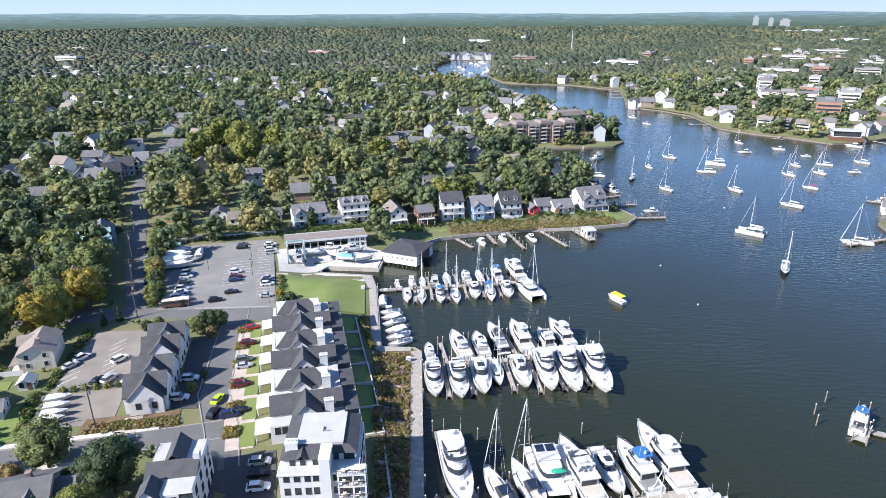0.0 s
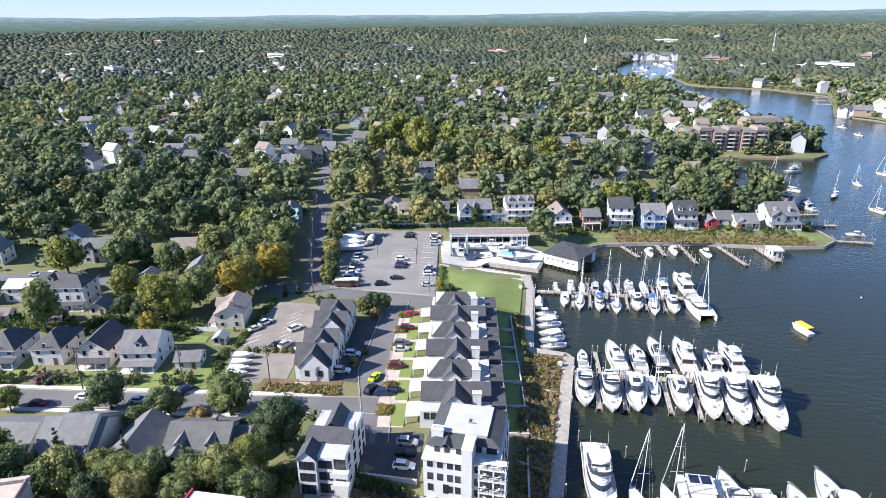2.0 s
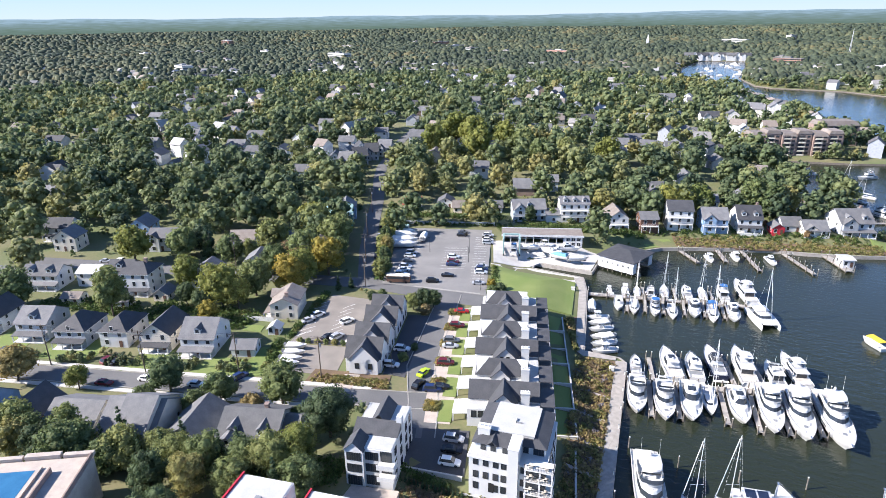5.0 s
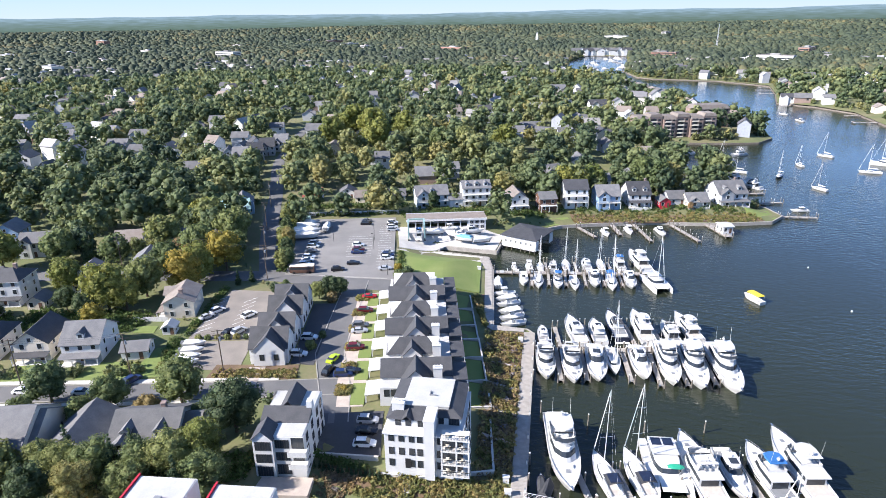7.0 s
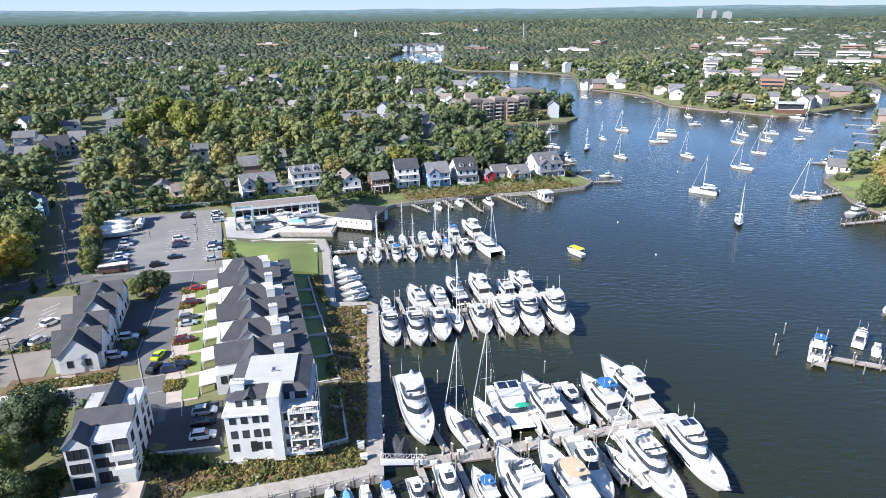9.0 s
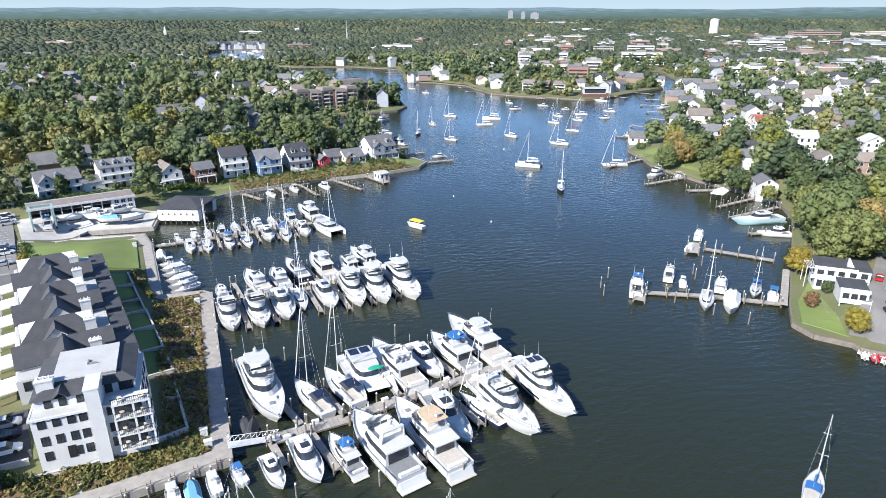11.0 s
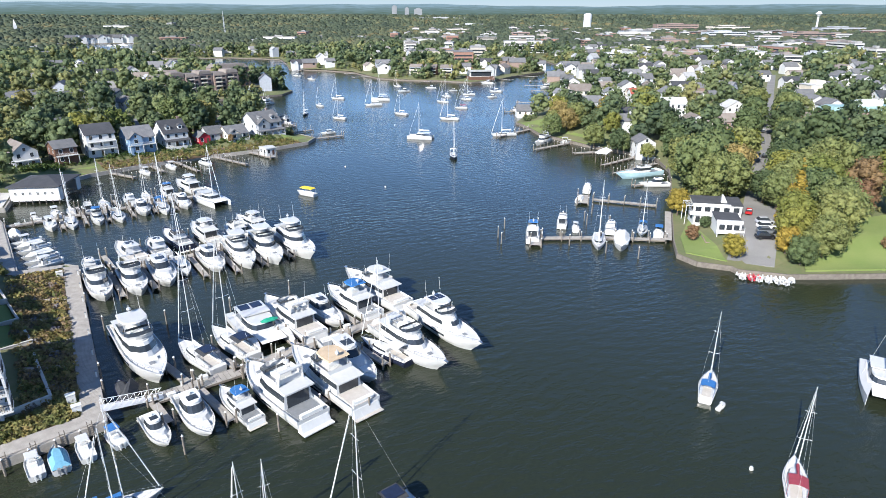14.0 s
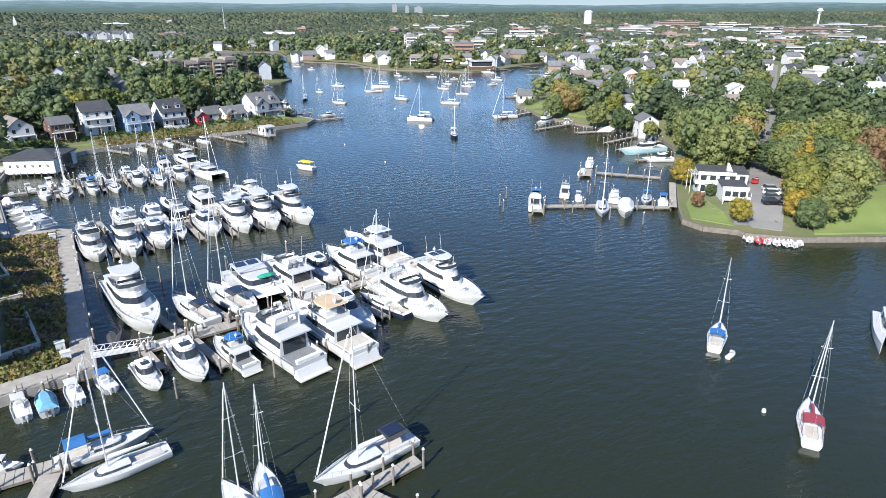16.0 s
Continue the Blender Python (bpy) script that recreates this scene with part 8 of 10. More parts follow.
planting("verge_plants", [(-74, 27.5), (-57, 30), (-58.5, 34), (-73, 31.5)], 120, 0.4, 0.8, "bushy planting in front of the barns", "shrubs", seed=11, tone=(0.0, 0.6))
planting("verge_plants", [(-96.5, 46), (-95, 45.5), (-99.5, 78), (-101.5, 78)], 110, 0.45, 1.3, "bushy green strip beside the lot", "shrubs", "hedge", seed=12)
planting("verge_plants", [(-94, 28), (-91, 28), (-96, 44), (-99, 44)], 70, 0.45, 1.2, "bushy green strip beside the gravel lot", "shrubs", "hedge", seed=13)
patch("drive", [(-69.5, 25), (-65.5, 25.8), (-66.5, 34), (-70.5, 33)], M["paver"], "pale concrete drive", "drive", 0.24, 4)
for cx, cy, hw, hd in ((-150, 22, 8, 6), (-126, 24, 4, 6), (-104, 27, 7, 5), (-95, 33, 4, 8), (-172, 20, 6, 5)):
    patch("front_lawn", [(cx - hw, cy - hd - 2), (cx + hw, cy - hd + 1), (cx + hw - 1, cy + hd), (cx - hw - 1, cy + hd - 2)], M["lawn"], "bright green front lawn", "lawn", 0.1, 5)
# named trees of the near west side
for kd, x, y, s in (("gold", -108, 93, 1.45), ("lit", -112, 81.5, 1.0), ("rust", -118, 88, 1.5), ("fir", -98, 81.8, 0.55), ("fir", -94.6, 84.8, 0.5), ("oak", -121, 98, 1.1), ("oak", -126, 87, 0.9), ("lit", -149, 67, 0.9), ("oak", -141, 56, 0.55), ("lit", -122, 58, 0.85), ("oak", -132, 53, 0.6), ("tall", -137, 64, 0.5), ("oak", -150, 92, 0.9), ("tall", -142, 94, 0.75), ("oak", -170, 89, 1.0), ("oak", -182, 68, 0.4), ("oak", -158, 48, 0.35),
                    ("lit", -63, -3, 0.75), ("fir", -68, -4.5, 1.0), ("oak", -58, -10, 0.7), ("fir", -102, -9.6, 0.95), ("fir", -86.8, -8.2, 1.0), ("fir", -73.5, -7.5, 1.05), ("oak", -70.5, 9.5, 0.42),
                    ("gold", 237, 129, 1.15), ("lit", 256, 121, 1.2), ("oak", 205, 104, 0.8), ("oak", 205, 90, 0.8), ("oak", 216, 134, 0.95), ("oak", 206, 134, 0.85), ("oak", 214, 68, 0.95), ("oak", 204, 73.5, 0.5), ("tall", 206.5, 88, 0.6), ("rust", 268, 70, 1.1), ("lit", 224, 44, 0.9), ("lit", 274, 99, 0.7),
                    ("oak", -151.3, 4, 0.75), ("lit", -132.9, 6.2, 0.5), ("oak", -109, 12.1, 0.85), ("oak", -93.6, 11.9, 0.7), ("oak", -79, 16.4, 0.85), ("oak", -61.5, 8.4, 0.95), ("oak", -98, -14, 0.75), ("fir", -104, -13, 0.8), ("fir", -93, -14, 0.8), ("oak", -110, -15, 0.7), ("tall", -88, -13, 0.65), ("oak", -80, -11, 0.72), ("fir", -76, -11, 0.75), ("oak", -92, -10, 0.6), ("tall", -101, -11, 0.6), ("oak", -66, -7, 0.75), ("oak", -117, -17, 0.7), ("oak", -123, -15, 0.7), ("oak", -85, -12, 0.7), ("fir", -90, -11, 0.9),
                    ("oak", -72, -8, 0.75), ("fir", -67, -10, 0.7), ("fir", -77, -9, 0.95), ("tall", -115, -12, 0.8), ("oak", -128, -14, 0.8), 
                    ("oak", -139.5, 106.8, 1.1), ("lit", -186, 80.6, 1.0), ("oak", -118, 118, 1.1), ("oak", -134, 130, 1.1), ("lit", -140, 135, 1.0),
                    ("lit", -141, 303, 1.6), ("lit", -135, 335, 1.7), ("lit", -107, 297, 1.5), ("lit", -118, 320, 1.8), ("lit", -125, 350, 1.6), ("lit", -96, 325, 1.5), ("oak", -80, 308, 1.6), ("oak", -66, 292, 1.4), ("lit", -25, 305, 1.3), ("oak", -50, 300, 1.3), ("lit", 18, 205, 1.1), ("lit", 25, 212, 1.1), ("tall", 48, 216, 1.2), ("tall", 56, 214, 1.2), ("oak", 62, 218, 1.2), ("oak", 52, 224, 1.3), ("tall", -49, 175.5, 0.6), ("oak", -40, 183, 0.5), ("oak", -20, 178, 0.35), ("oak", -18, 196, 1.0), ("oak", 4, 196, 1.0), ("lit", 12, 204, 1.2), ("rust", 52, 199, 0.5), ("rust", 67, 190, 0.5),
                    ("gold", 152, 17.5, 0.8), ("oak", 173.5, 27.5, 1.45), ("oak", 183, 22, 1.1), ("gold", 145.4, -18.8, 0.68), ("lit", 150.6, -17.2, 0.72), ("oak", 143.6, -23.6, 0.62), ("oak", 151.0, -24.5, 0.85), ("lit", 156.6, -13.6, 0.8), ("oak", 160.5, -21.5, 0.95), ("oak", 171, -17, 1.0), ("goldcone", 163.6, -9.6, 1.3), ("oak", 172.6, 0.2, 0.85), ("oak", 178, -7, 1.0), ("rust", 184, -16, 1.5), ("oak", 176, 6.5, 0.8), ("oak", 190, 3, 1.15), ("rust", 136.6, 0.8, 0.62), ("gold", 134.2, -12.4, 0.55), ("rust", 168, -31, 0.5), ("oak", 146.8, 4.6, 0.28),  ("lit", 238, 52, 0.65), ("rust", 280, 79, 1.2), 
                    ("oak", 231, 20, 1.6), ("rust", 198, -10, 1.7), ("oak", 185, 40, 1.2), ("oak", 198, 40, 1.2), ("lit", 188, -3, 1.0), ("oak", 196, -24, 1.2), ("lit", 194, 12, 1.0), ("oak", 212, 6, 1.3), ("oak", 248, 28, 1.4), ("lit", 222, -8, 1.1), ("gold", 264, 154, 1.0), ("lit", 283, 143, 1.2),
                    ("lit", 224, 112, 0.8), ("oak", 226, 150, 0.9), ("oak", 218, 146, 0.7), ("lit", 232, 158, 0.9), ("gold", 238, 142, 1.0), ("oak", 222, 135, 0.9), ("oak", 240, 100, 1.1), ("oak", 232, 88, 1.0)):
    plant(kd, x, y, s)

# trees that close over the east lane
for k in range(17):
    for sg in (-1, 1):
        u = 178 + k * 10 + (4 if sg > 0 else 0)
        plant(("oak", "oak", "tall", "oak", "lit", "oak")[(k * 2 + sg) % 6], u + 4.0 * sg, 10.2 + (u - 178) * 0.582 - 6.3 * sg, (0.74 if k < 9 else 0.85) + 0.1 * ((k * 7 + sg) % 4))

# ---- east shore ----
road("street_east", [(133, -15), (153, -4.5), (200, 23), (239, 46), (301, 82), (416, 151), (563, 238)], 5.4, M["asphalt"], "grey asphalt lane down to the boat ramp", kerb=False)
patch("boat_ramp", [(133.4, -15.6), (137.8, -21.0), (176, 1.0), (171.5, 6.6)], M["asphalt"], "grey asphalt turning place above the boat ramp", "ramp", 0.2)
patch("lawn_park", [(141.5, -26.2), (200, -60.5), (206, -22), (162, -13)], M["lawn"], "green park lawn above the east bulkhead", "lawn", 0.45, 24)
patch("lawn_shore", [(136.5, 4.2), (128, -4), (131.5, -13), (150, 12)], M["lawn"], "lawn before the white modern house", "lawn", 0.3, 16)
patch("lawn_point", [(219, 174), (208, 144), (214, 128), (235, 165)], M["lawn"], "green lawn on the shore point", "lawn", 0.1)
patch("lawn_point", [(208, 131), (207, 110), (216, 108), (217, 130)], M["lawn"], "green lawn along the east shore", "lawn", 0.1)
patch("lawn_point", [(14, 172), (2, 163), (2, 173), (12, 176)], M["lawn"], "bright lawn by the north shore bulkhead", "lawn", 0.12)
patch("lawn_tip", [(92, 186), (103, 187), (103, 199), (92, 197)], M["lawn"], "grassy point with reeds", "lawn", 0.12)
patch("shore_bank", [(15, 170.4), (97, 183.0), (95, 188.5), (13, 179)], M["mulch"], "brown terraced bank below the shore houses", "bank", 0.25, 14)
planting("shore_plants", [(15, 170.4), (97, 183.0), (95, 190), (13, 181)], 420, 0.5, 1.2, "mixed green and russet planting on the terraced bank", "shrubs", seed=34, tone=(0.0, 0.7))
planting("shore_plants", [(-44, 170), (12, 178), (10, 184), (-46, 176)], 150, 0.5, 1.3, "clipped and wild green bushes below the shore houses", "shrubs", "hedge", seed=32)
planting("shore_plants", [(16, 180), (92, 190), (90, 197), (14, 187)], 230, 0.5, 1.3, "green bushes in the gardens of the shore houses", "shrubs", "hedge", seed=33)
planting("shore_plants", [(20, 173), (90, 181), (88, 186), (18, 179)], 260, 0.45, 0.9, "shrubs and grasses along the north shore", "shrubs", seed=31, tone=(0, 0.7))
md = thing("modern_house", "white modern house with dark roof panels and glazed stair fin", "house", "houses", place(154.6, 7.4, 2.6, -43))
part("wall", Shape().box(-6.3, 6.3, -3.0, 3.0, -1.5, 5.0).box(-6.3, -1.2, -4.6, -3.0, -1.5, 2.2), M["white"], md)
part("roof", Shape().slab((-6.5, -3.2, 5.0), (6.5, -3.2, 5.0), (6.5, 3.2, 5.8), (-6.5, 3.2, 5.8), 0.22), M["roof_dark"], md)
part("parapet", Shape().box(-6.6, 3.2, -3.4, -3.2, 4.3, 5.25), M["frame"], md)
for wx in (-5.0, -2.6, -0.2, 2.4, 4.9):
    window(md, wx, -3.0, 3.0, 1.3, 1.2, 0, "black")
for wx in (1.2, 3.4, 5.2):
    window(md, wx, -3.0, 0.3, 1.2, 1.7, 0, "black")
for wx in (-5.2, -3.7, -2.2):
    window(md, wx, -4.6, 0.2, 1.0, 1.6, 0, "black")
for wy in (-1.4, 1.4):
    window(md, -6.3, wy, 3.0, 1.2, 1.3, 270, "black")
    window(md, -6.3, wy, 0.4, 1.2, 1.6, 270, "black")
part("chimney_fin", Shape().taper([(1.0, -1.6), (2.6, -1.6), (2.6, -0.6), (1.0, -0.6)], [(1.0, -1.5), (1.4, -1.5), (1.4, -0.7), (1.0, -0.7)], 5.2, 7.4), M["white"], md)
bal = part("balcony", Shape().box(-7.4, -1.2, -4.9, -3.0, 2.2, 2.4), M["deck"], md)
for x0, x1, y0, y1 in ((-7.4, -1.2, -4.95, -4.88), (-7.45, -7.38, -4.9, -3.0)):
    part("railing", Shape().box(x0, x1, y0, y1, 2.4, 3.3), M["frame"], bal)
pg = part("side_pergola", Shape().box(-8.2, -6.5, -2.6, -2.45, 4.2, 4.35).box(-8.2, -6.5, 2.4, 2.55, 4.2, 4.35), M["frame"], md)
for k in range(5):
    part("slat", Shape().box(-8.1 + k * 0.36, -8.0 + k * 0.36, -2.6, 2.55, 4.35, 4.47), M["frame"], pg)
for py in (-2.5, 2.5):
    part("pergola_post", Shape().box(-8.2, -8.05, py - 0.08, py + 0.08, -1.5, 4.2), M["frame"], pg)
md2 = thing("modern_house", "lower white block with dark flat roof and terraces", "house", "houses", place(147.2, -1.6, 2.2, -43))
part("wall", Shape().box(-3.0, 3.0, -2.6, 4.2, -1.5, 4.0), M["white"], md2)
part("roof", Shape().slab((-3.2, -2.0, 4.1), (3.2, -2.0, 4.1), (3.2, 4.4, 4.7), (-3.2, 4.4, 4.7), 0.2), M["roof_dark"], md2)
part("parapet", Shape().box(-3.2, 3.2, -2.8, -2.0, 3.6, 4.4), M["frame"], md2)
for wx in (-1.8, 0, 1.8):
    window(md2, wx, -2.6, 2.0, 1.2, 1.2, 0, "black")
for wx in (-1.6, 1.2):
    window(md2, wx, -2.6, -0.3, 1.7, 1.6, 0, "black")
part("upper_terrace", Shape().box(-3.4, 3.2, -4.4, -2.6, 1.3, 1.5).box(-3.4, 3.2, -4.5, -4.42, 1.5, 2.4).box(-3.45, -3.38, -4.4, -2.6, 1.5, 2.4), M["frame"], md2)
for px in (-3.2, 0, 3.0):
    part("terrace_post", Shape().box(px - 0.1, px + 0.1, -4.4, -4.2, -1.5, 1.3), M["frame"], md2)
part("terrace", Shape().box(-6.5, 3.4, -8.4, -2.6, -1.5, -0.55), M["paver"], md2)
part("terrace_wall", Shape().box(-6.6, 3.4, -8.6, -8.4, -1.8, 0.2).box(-6.6, -6.4, -8.4, -2.6, -1.8, 0.2), M["brick"], md2)
part("garden_steps", Shape().box(-5.0, -1.5, -9.6, -8.6, -1.8, -0.6).box(-5.0, -1.5, -10.6, -9.6, -1.8, -1.0), M["cap"], md2)
part("flag_pole", Shape().tube((1.8, -9.4, -1.5), (1.8, -9.4, 4.8), 0.07, 0.05), M["cap"], md2)
hot = thing("garden_bench", "low red garden bench on the terrace", "bench", "", place(140.4, -7.4, 1.7, -43))
part("seat", Shape().box(-1.1, 1.1, -0.3, 0.3, 0.35, 0.45), M["red"], hot)
for px in (-0.9, 0.9):
    part("leg", Shape().box(px - 0.06, px + 0.06, -0.25, 0.25, 0, 0.35), M["red"], hot)
lw = thing("shore_walk", "pale timber walk along the house's bulkhead", "walk", "", place(142.0, 12.6, 1.55, 39))
for k in range(22):
    part("plank", Shape().box(-13.2 + k * 1.2, -12.06 + k * 1.2, -0.9, 0.9, 0, 0.06), M["dockwood"], lw)
clear(152, 4, 10, 8, -43)
clear(141, -3, 8, 9, -43)
E_HOUSES = [(211, 82, 7.5, 2, "white", "roof_grey", "y"), (283, 127, 15, 3, "white", "roof_white", "x"), (272, 88, 17, 2, "brick", "roof_brown", "x"), (262, 96, 9, 2, "white", "roof_brown", "y"), (318, 113, 11, 2, "white", "roof_white", "y"), (270, 172, 10, 2, "wallgrey", "roof_grey", "x"),
            (314, 199, 9, 2, "white", "roof_grey", "y"), (302, 181, 9, 2, "white", "roof_grey", "y"), (324, 186, 9, 2, "white", "roof_red", "x"), (256, 185, 9, 1, "wallcream", "roof_brown", "x"), (240, 196, 10, 1, "white", "roof_grey", "x")]
for k, (x, y, w, st, wl, rf, ax) in enumerate(E_HOUSES):
    clear(x - 7, y - 9, 8, 4.5, 52)
    H(x, y, -32, w, 10, st, wl, rf, ax, 0.6, porch=1.8 if k % 2 else 0, label="%s %s house among trees by the east shore" % ("two-storey" if st == 2 else "low" if st == 1 else "tall", {"white": "white", "brick": "brick", "wallgrey": "grey", "wallcream": "cream"}[wl]))
# dinghies at the ramp
for k in range(13):
    x, y = 130.9 + (k % 7) * 1.05 + 0.3 * (k // 7), -16.0 - (k % 7) * 1.45 - 1.1 * (k // 7)
    x, y = x - 1.5 * (k // 7), y - 0.4 * (k // 7)
    d = thing("dinghy", "small dinghy tied at the public ramp", "dinghy", "dinghies", place(x - 1.2, y - 1.6, 0.05, 30 + 7 * (k % 3)))
    g = Shape()
    g.loft([[(xx, w * c, 0.1 + 0.32 * abs(c) + lift) for c in (-1, -0.75, 0, 0.75, 1)] for xx, w, lift in ((-1.3, 0.6, 0), (0, 0.7, 0), (0.9, 0.5, 0.08), (1.4, 0.08, 0.2))], caps=False)
    for sg in (-1, 1):
        g.tube((-1.3, sg * 0.6, 0.45), (0.9, sg * 0.52, 0.5), 0.16, n=6).tube((0.9, sg * 0.52, 0.5), (1.45, 0, 0.6), 0.14, n=6)
    part("hull", g, M["red"] if k in (2, 8) else M["cap"], d)
    part("thwart", Shape().box(-0.2, 0.1, -0.5, 0.5, 0.38, 0.43), M["teak"], d)
    part("outboard", Shape().box(-1.65, -1.3, -0.12, 0.12, 0.1, 0.8), M["grey"], d)
# tan brick condominium on the cove
cd = thing("condominium", "brown brick five-storey condominium with stepped bays and balconies", "condominium", "", place(93, 384, 3.2, 12))
clear(93, 386, 34, 12, 12)
for k in range(6):
    x0 = -30 + k * 10
    hh = 14.5 if k % 2 else 13.0
    b = part("block", Shape().box(x0, x0 + 9.2, -7 + (k % 2) * 1.5, 8, -2, hh).box(x0 + 9.2, x0 + 10, -5, 8, -2, 12), M["brick"], cd)
    part("mansard", Shape().taper([(x0 - .2, -7.3 + (k % 2) * 1.5), (x0 + 9.4, -7.3 + (k % 2) * 1.5), (x0 + 9.4, 8.2), (x0 - .2, 8.2)], [(x0 + .8, -5.5), (x0 + 8.4, -5.5), (x0 + 8.4, 7), (x0 + .8, 7)], hh, hh + 2.2), M["roof_brown"], b)
    for s in range(5):
        bal = part("balcony", Shape().box(x0 + 0.6, x0 + 5.2, -8.6 + (k % 2) * 1.5, -7 + (k % 2) * 1.5, s * 2.8 + 0.0, s * 2.8 + 0.15).box(x0 + 0.6, x0 + 5.2, -8.6 + (k % 2) * 1.5, -8.5 + (k % 2) * 1.5, s * 2.8 + 0.15, s * 2.8 + 0.95), M["wallcream"], b)
        part("window", Shape().box(x0 + 0.9, x0 + 4.9, -7.06 + (k % 2) * 1.5, -6.95 + (k % 2) * 1.5, s * 2.8 + 0.2, s * 2.8 + 2.3), M["glass"], b)
        part("window", Shape().box(x0 + 6.2, x0 + 8.2, -7.06 + (k % 2) * 1.5, -6.95 + (k % 2) * 1.5, s * 2.8 + 0.7, s * 2.8 + 2.1), M["glass"], b)
cd2 = thing("condominium", "second brown brick condominium behind the first", "condominium", "", place(126, 428, 4.0, 20))
part("block", Shape().box(-14, 14, -8, 8, -2, 14), M["brick"], cd2)
part("mansard", Shape().taper([(-14.3, -8.3), (14.3, -8.3), (14.3, 8.3), (-14.3, 8.3)], [(-12, -6), (12, -6), (12, 6), (-12, 6)], 14, 17), M["roof_brown"], cd2)
for k in range(6):
    for s in range(5):
        part("window", Shape().box(-13 + k * 4.5, -10.2 + k * 4.5, -8.06, -7.95, s * 2.8 + 0.4, s * 2.8 + 2.2), M["glass"], cd2)
clear(126, 428, 16, 10, 20)


# ---- houses farther off ----
FAR_SHAPES = []
FAR_JOIN = []


def far_house(w, d, h, wall, roof, axis, label, cross=False):
    t = thing("house", label, "house", "far houses")
    rh = 0.62 * (d if axis == "x" else w) / 2
    g = Shape().box(-w / 2, w / 2, -d / 2, d / 2, -2, h).gable(-w / 2, w / 2, -d / 2, d / 2, h, h + rh, axis)
    r = Shape().roof(-w / 2, w / 2, -d / 2, d / 2, h, h + rh, axis, 0.5)
    if cross:
        g.box(-w * 0.4, 0, -d / 2 - 1.5, 0, -2, h).gable(-w * 0.4, 0, -d / 2 - 1.5, 0, h, h + w * 0.17, "y")
        r.roof(-w * 0.4, 0, -d / 2 - 1.5, 0, h, h + w * 0.17, "y", 0.4)
    part("wall", g, M[wall], t)
    part("roof", r, M[roof], t)
    FAR_SHAPES.append(((g, wall), (r, roof)))
    for x in (w * 0.25,):
        part("window", Shape().box(x - 0.8, x + 0.8, -d / 2 - 0.06, -d / 2 + 0.02, h - 2.2, h - 0.6), M["glass"], t)
    return t


FAR = [far_house(10, 9, 5.6, "white", "roof_grey", "x", "white house among trees farther inland"), far_house(9, 10, 5.8, "white", "roof_grey", "y", "white gable-fronted house among trees"),
       far_house(12, 9, 5.2, "wallgrey", "roof_grey", "x", "grey house with front gable among trees", True), far_house(11, 9, 4.0, "wallcream", "roof_brown", "x", "cream house with brown roof among trees"),
       far_house(12, 9, 5.6, "white", "roof_dark", "x", "white house with dark roof and front gable", True), far_house(13, 10, 3.6, "brick", "roof_grey", "x", "low brick house among trees")]


def open_front(x, y, ln, half):
    """A yard or street that opens a gap among the trees before a house."""
    an = math.atan2(y - EYE[1], x - EYE[0])
    clear(x - math.cos(an) * (5 + ln / 2), y - math.sin(an) * (5 + ln / 2), ln / 2, half, math.degrees(an))


def put_far(k, x, y, rz, s=1.0, join=False):
    src = FAR[k % len(FAR)]
    m = place(x, y, land(x, y) + 0.2, rz, s)
    clear(x, y, 6.5 * s, 6.0 * s, rz)
    if math.hypot(x - EYE[0], y - EYE[1]) > 330:
        open_front(x, y, min(max(math.hypot(x - EYE[0], y - EYE[1]) * 0.034, 8), 26), 4.6 * s)
    if join and math.hypot(x - EYE[0], y - EYE[1]) > 500:
        FAR_JOIN.append((k % len(FAR), m))
        return
    if src.get("used"):
        keep = src.matrix_basis.copy()
        src.matrix_basis = Matrix()
        copy_thing(src, m)
        src.matrix_basis = keep
    else:
        src["used"] = 1
        src.matrix_basis = m


for k, (x, y, rz) in enumerate([(-203, 460, 10), (-167, 504, 10), (-266, 820, 5), (-80, 458, 20), (-53, 462, 10), (-11, 385, 15), (-9, 540, 20), (-343, 504, 15), (-494, 780, 10), (-525, 785, 15), (-332, 671, 5), (-60, 227, 15), (-51, 237, 15),
                                (-258, 660, 5), (-180, 538, 10), (-84, 474, 10), (-234, 497, 10), (-209, 467, 15), (-197, 342, 15), (20, 262, 10), (5, 232, 20), (60, 300, 10),
                                (241, 592, -10), (254, 590, -10), (272, 574, -10), (286, 472, -20), (300, 500, -20), (354, 555, -20), (407, 466, -30), (448, 491, -30), (470, 450, -30), (467, 414, -40), (403, 250, -32), (352, 241, -32), (400, 303, -32), (470, 220, -32), (506, 213, -32),
                                (430, 360, -40), (455, 345, -40), (480, 390, -40), (500, 330, -40), (385, 330, -40), (360, 290, -40), (340, 262, -40), (430, 285, -32), (455, 262, -32), (380, 196, -32), (360, 150, -32), (400, 120, -32)]):
    put_far(k, x, y, rz, 1.0 + 0.2 * (k % 3) * 0.5)
for k, (x, y) in enumerate(((-247, 250), (-232, 258), (-262, 246), (-412, 275), (-428, 360), (-442, 342), (-308, 345), (-440, 392), (-255, 330), (-280, 300), (-330, 290), (-345, 350), (-190, 215), (-300, 220), (-330, 170), (-290, 130), (-205, 300), (-225, 420), (-95, 255), (-110, 400), (-60, 380), (-40, 410), (-130, 440))):
    put_far((0, 1, 4, 2, 0, 4)[k % 6], x, y, (12, 12, 102)[k % 3], 1.1)
rngh = random.Random(77)
made = 0
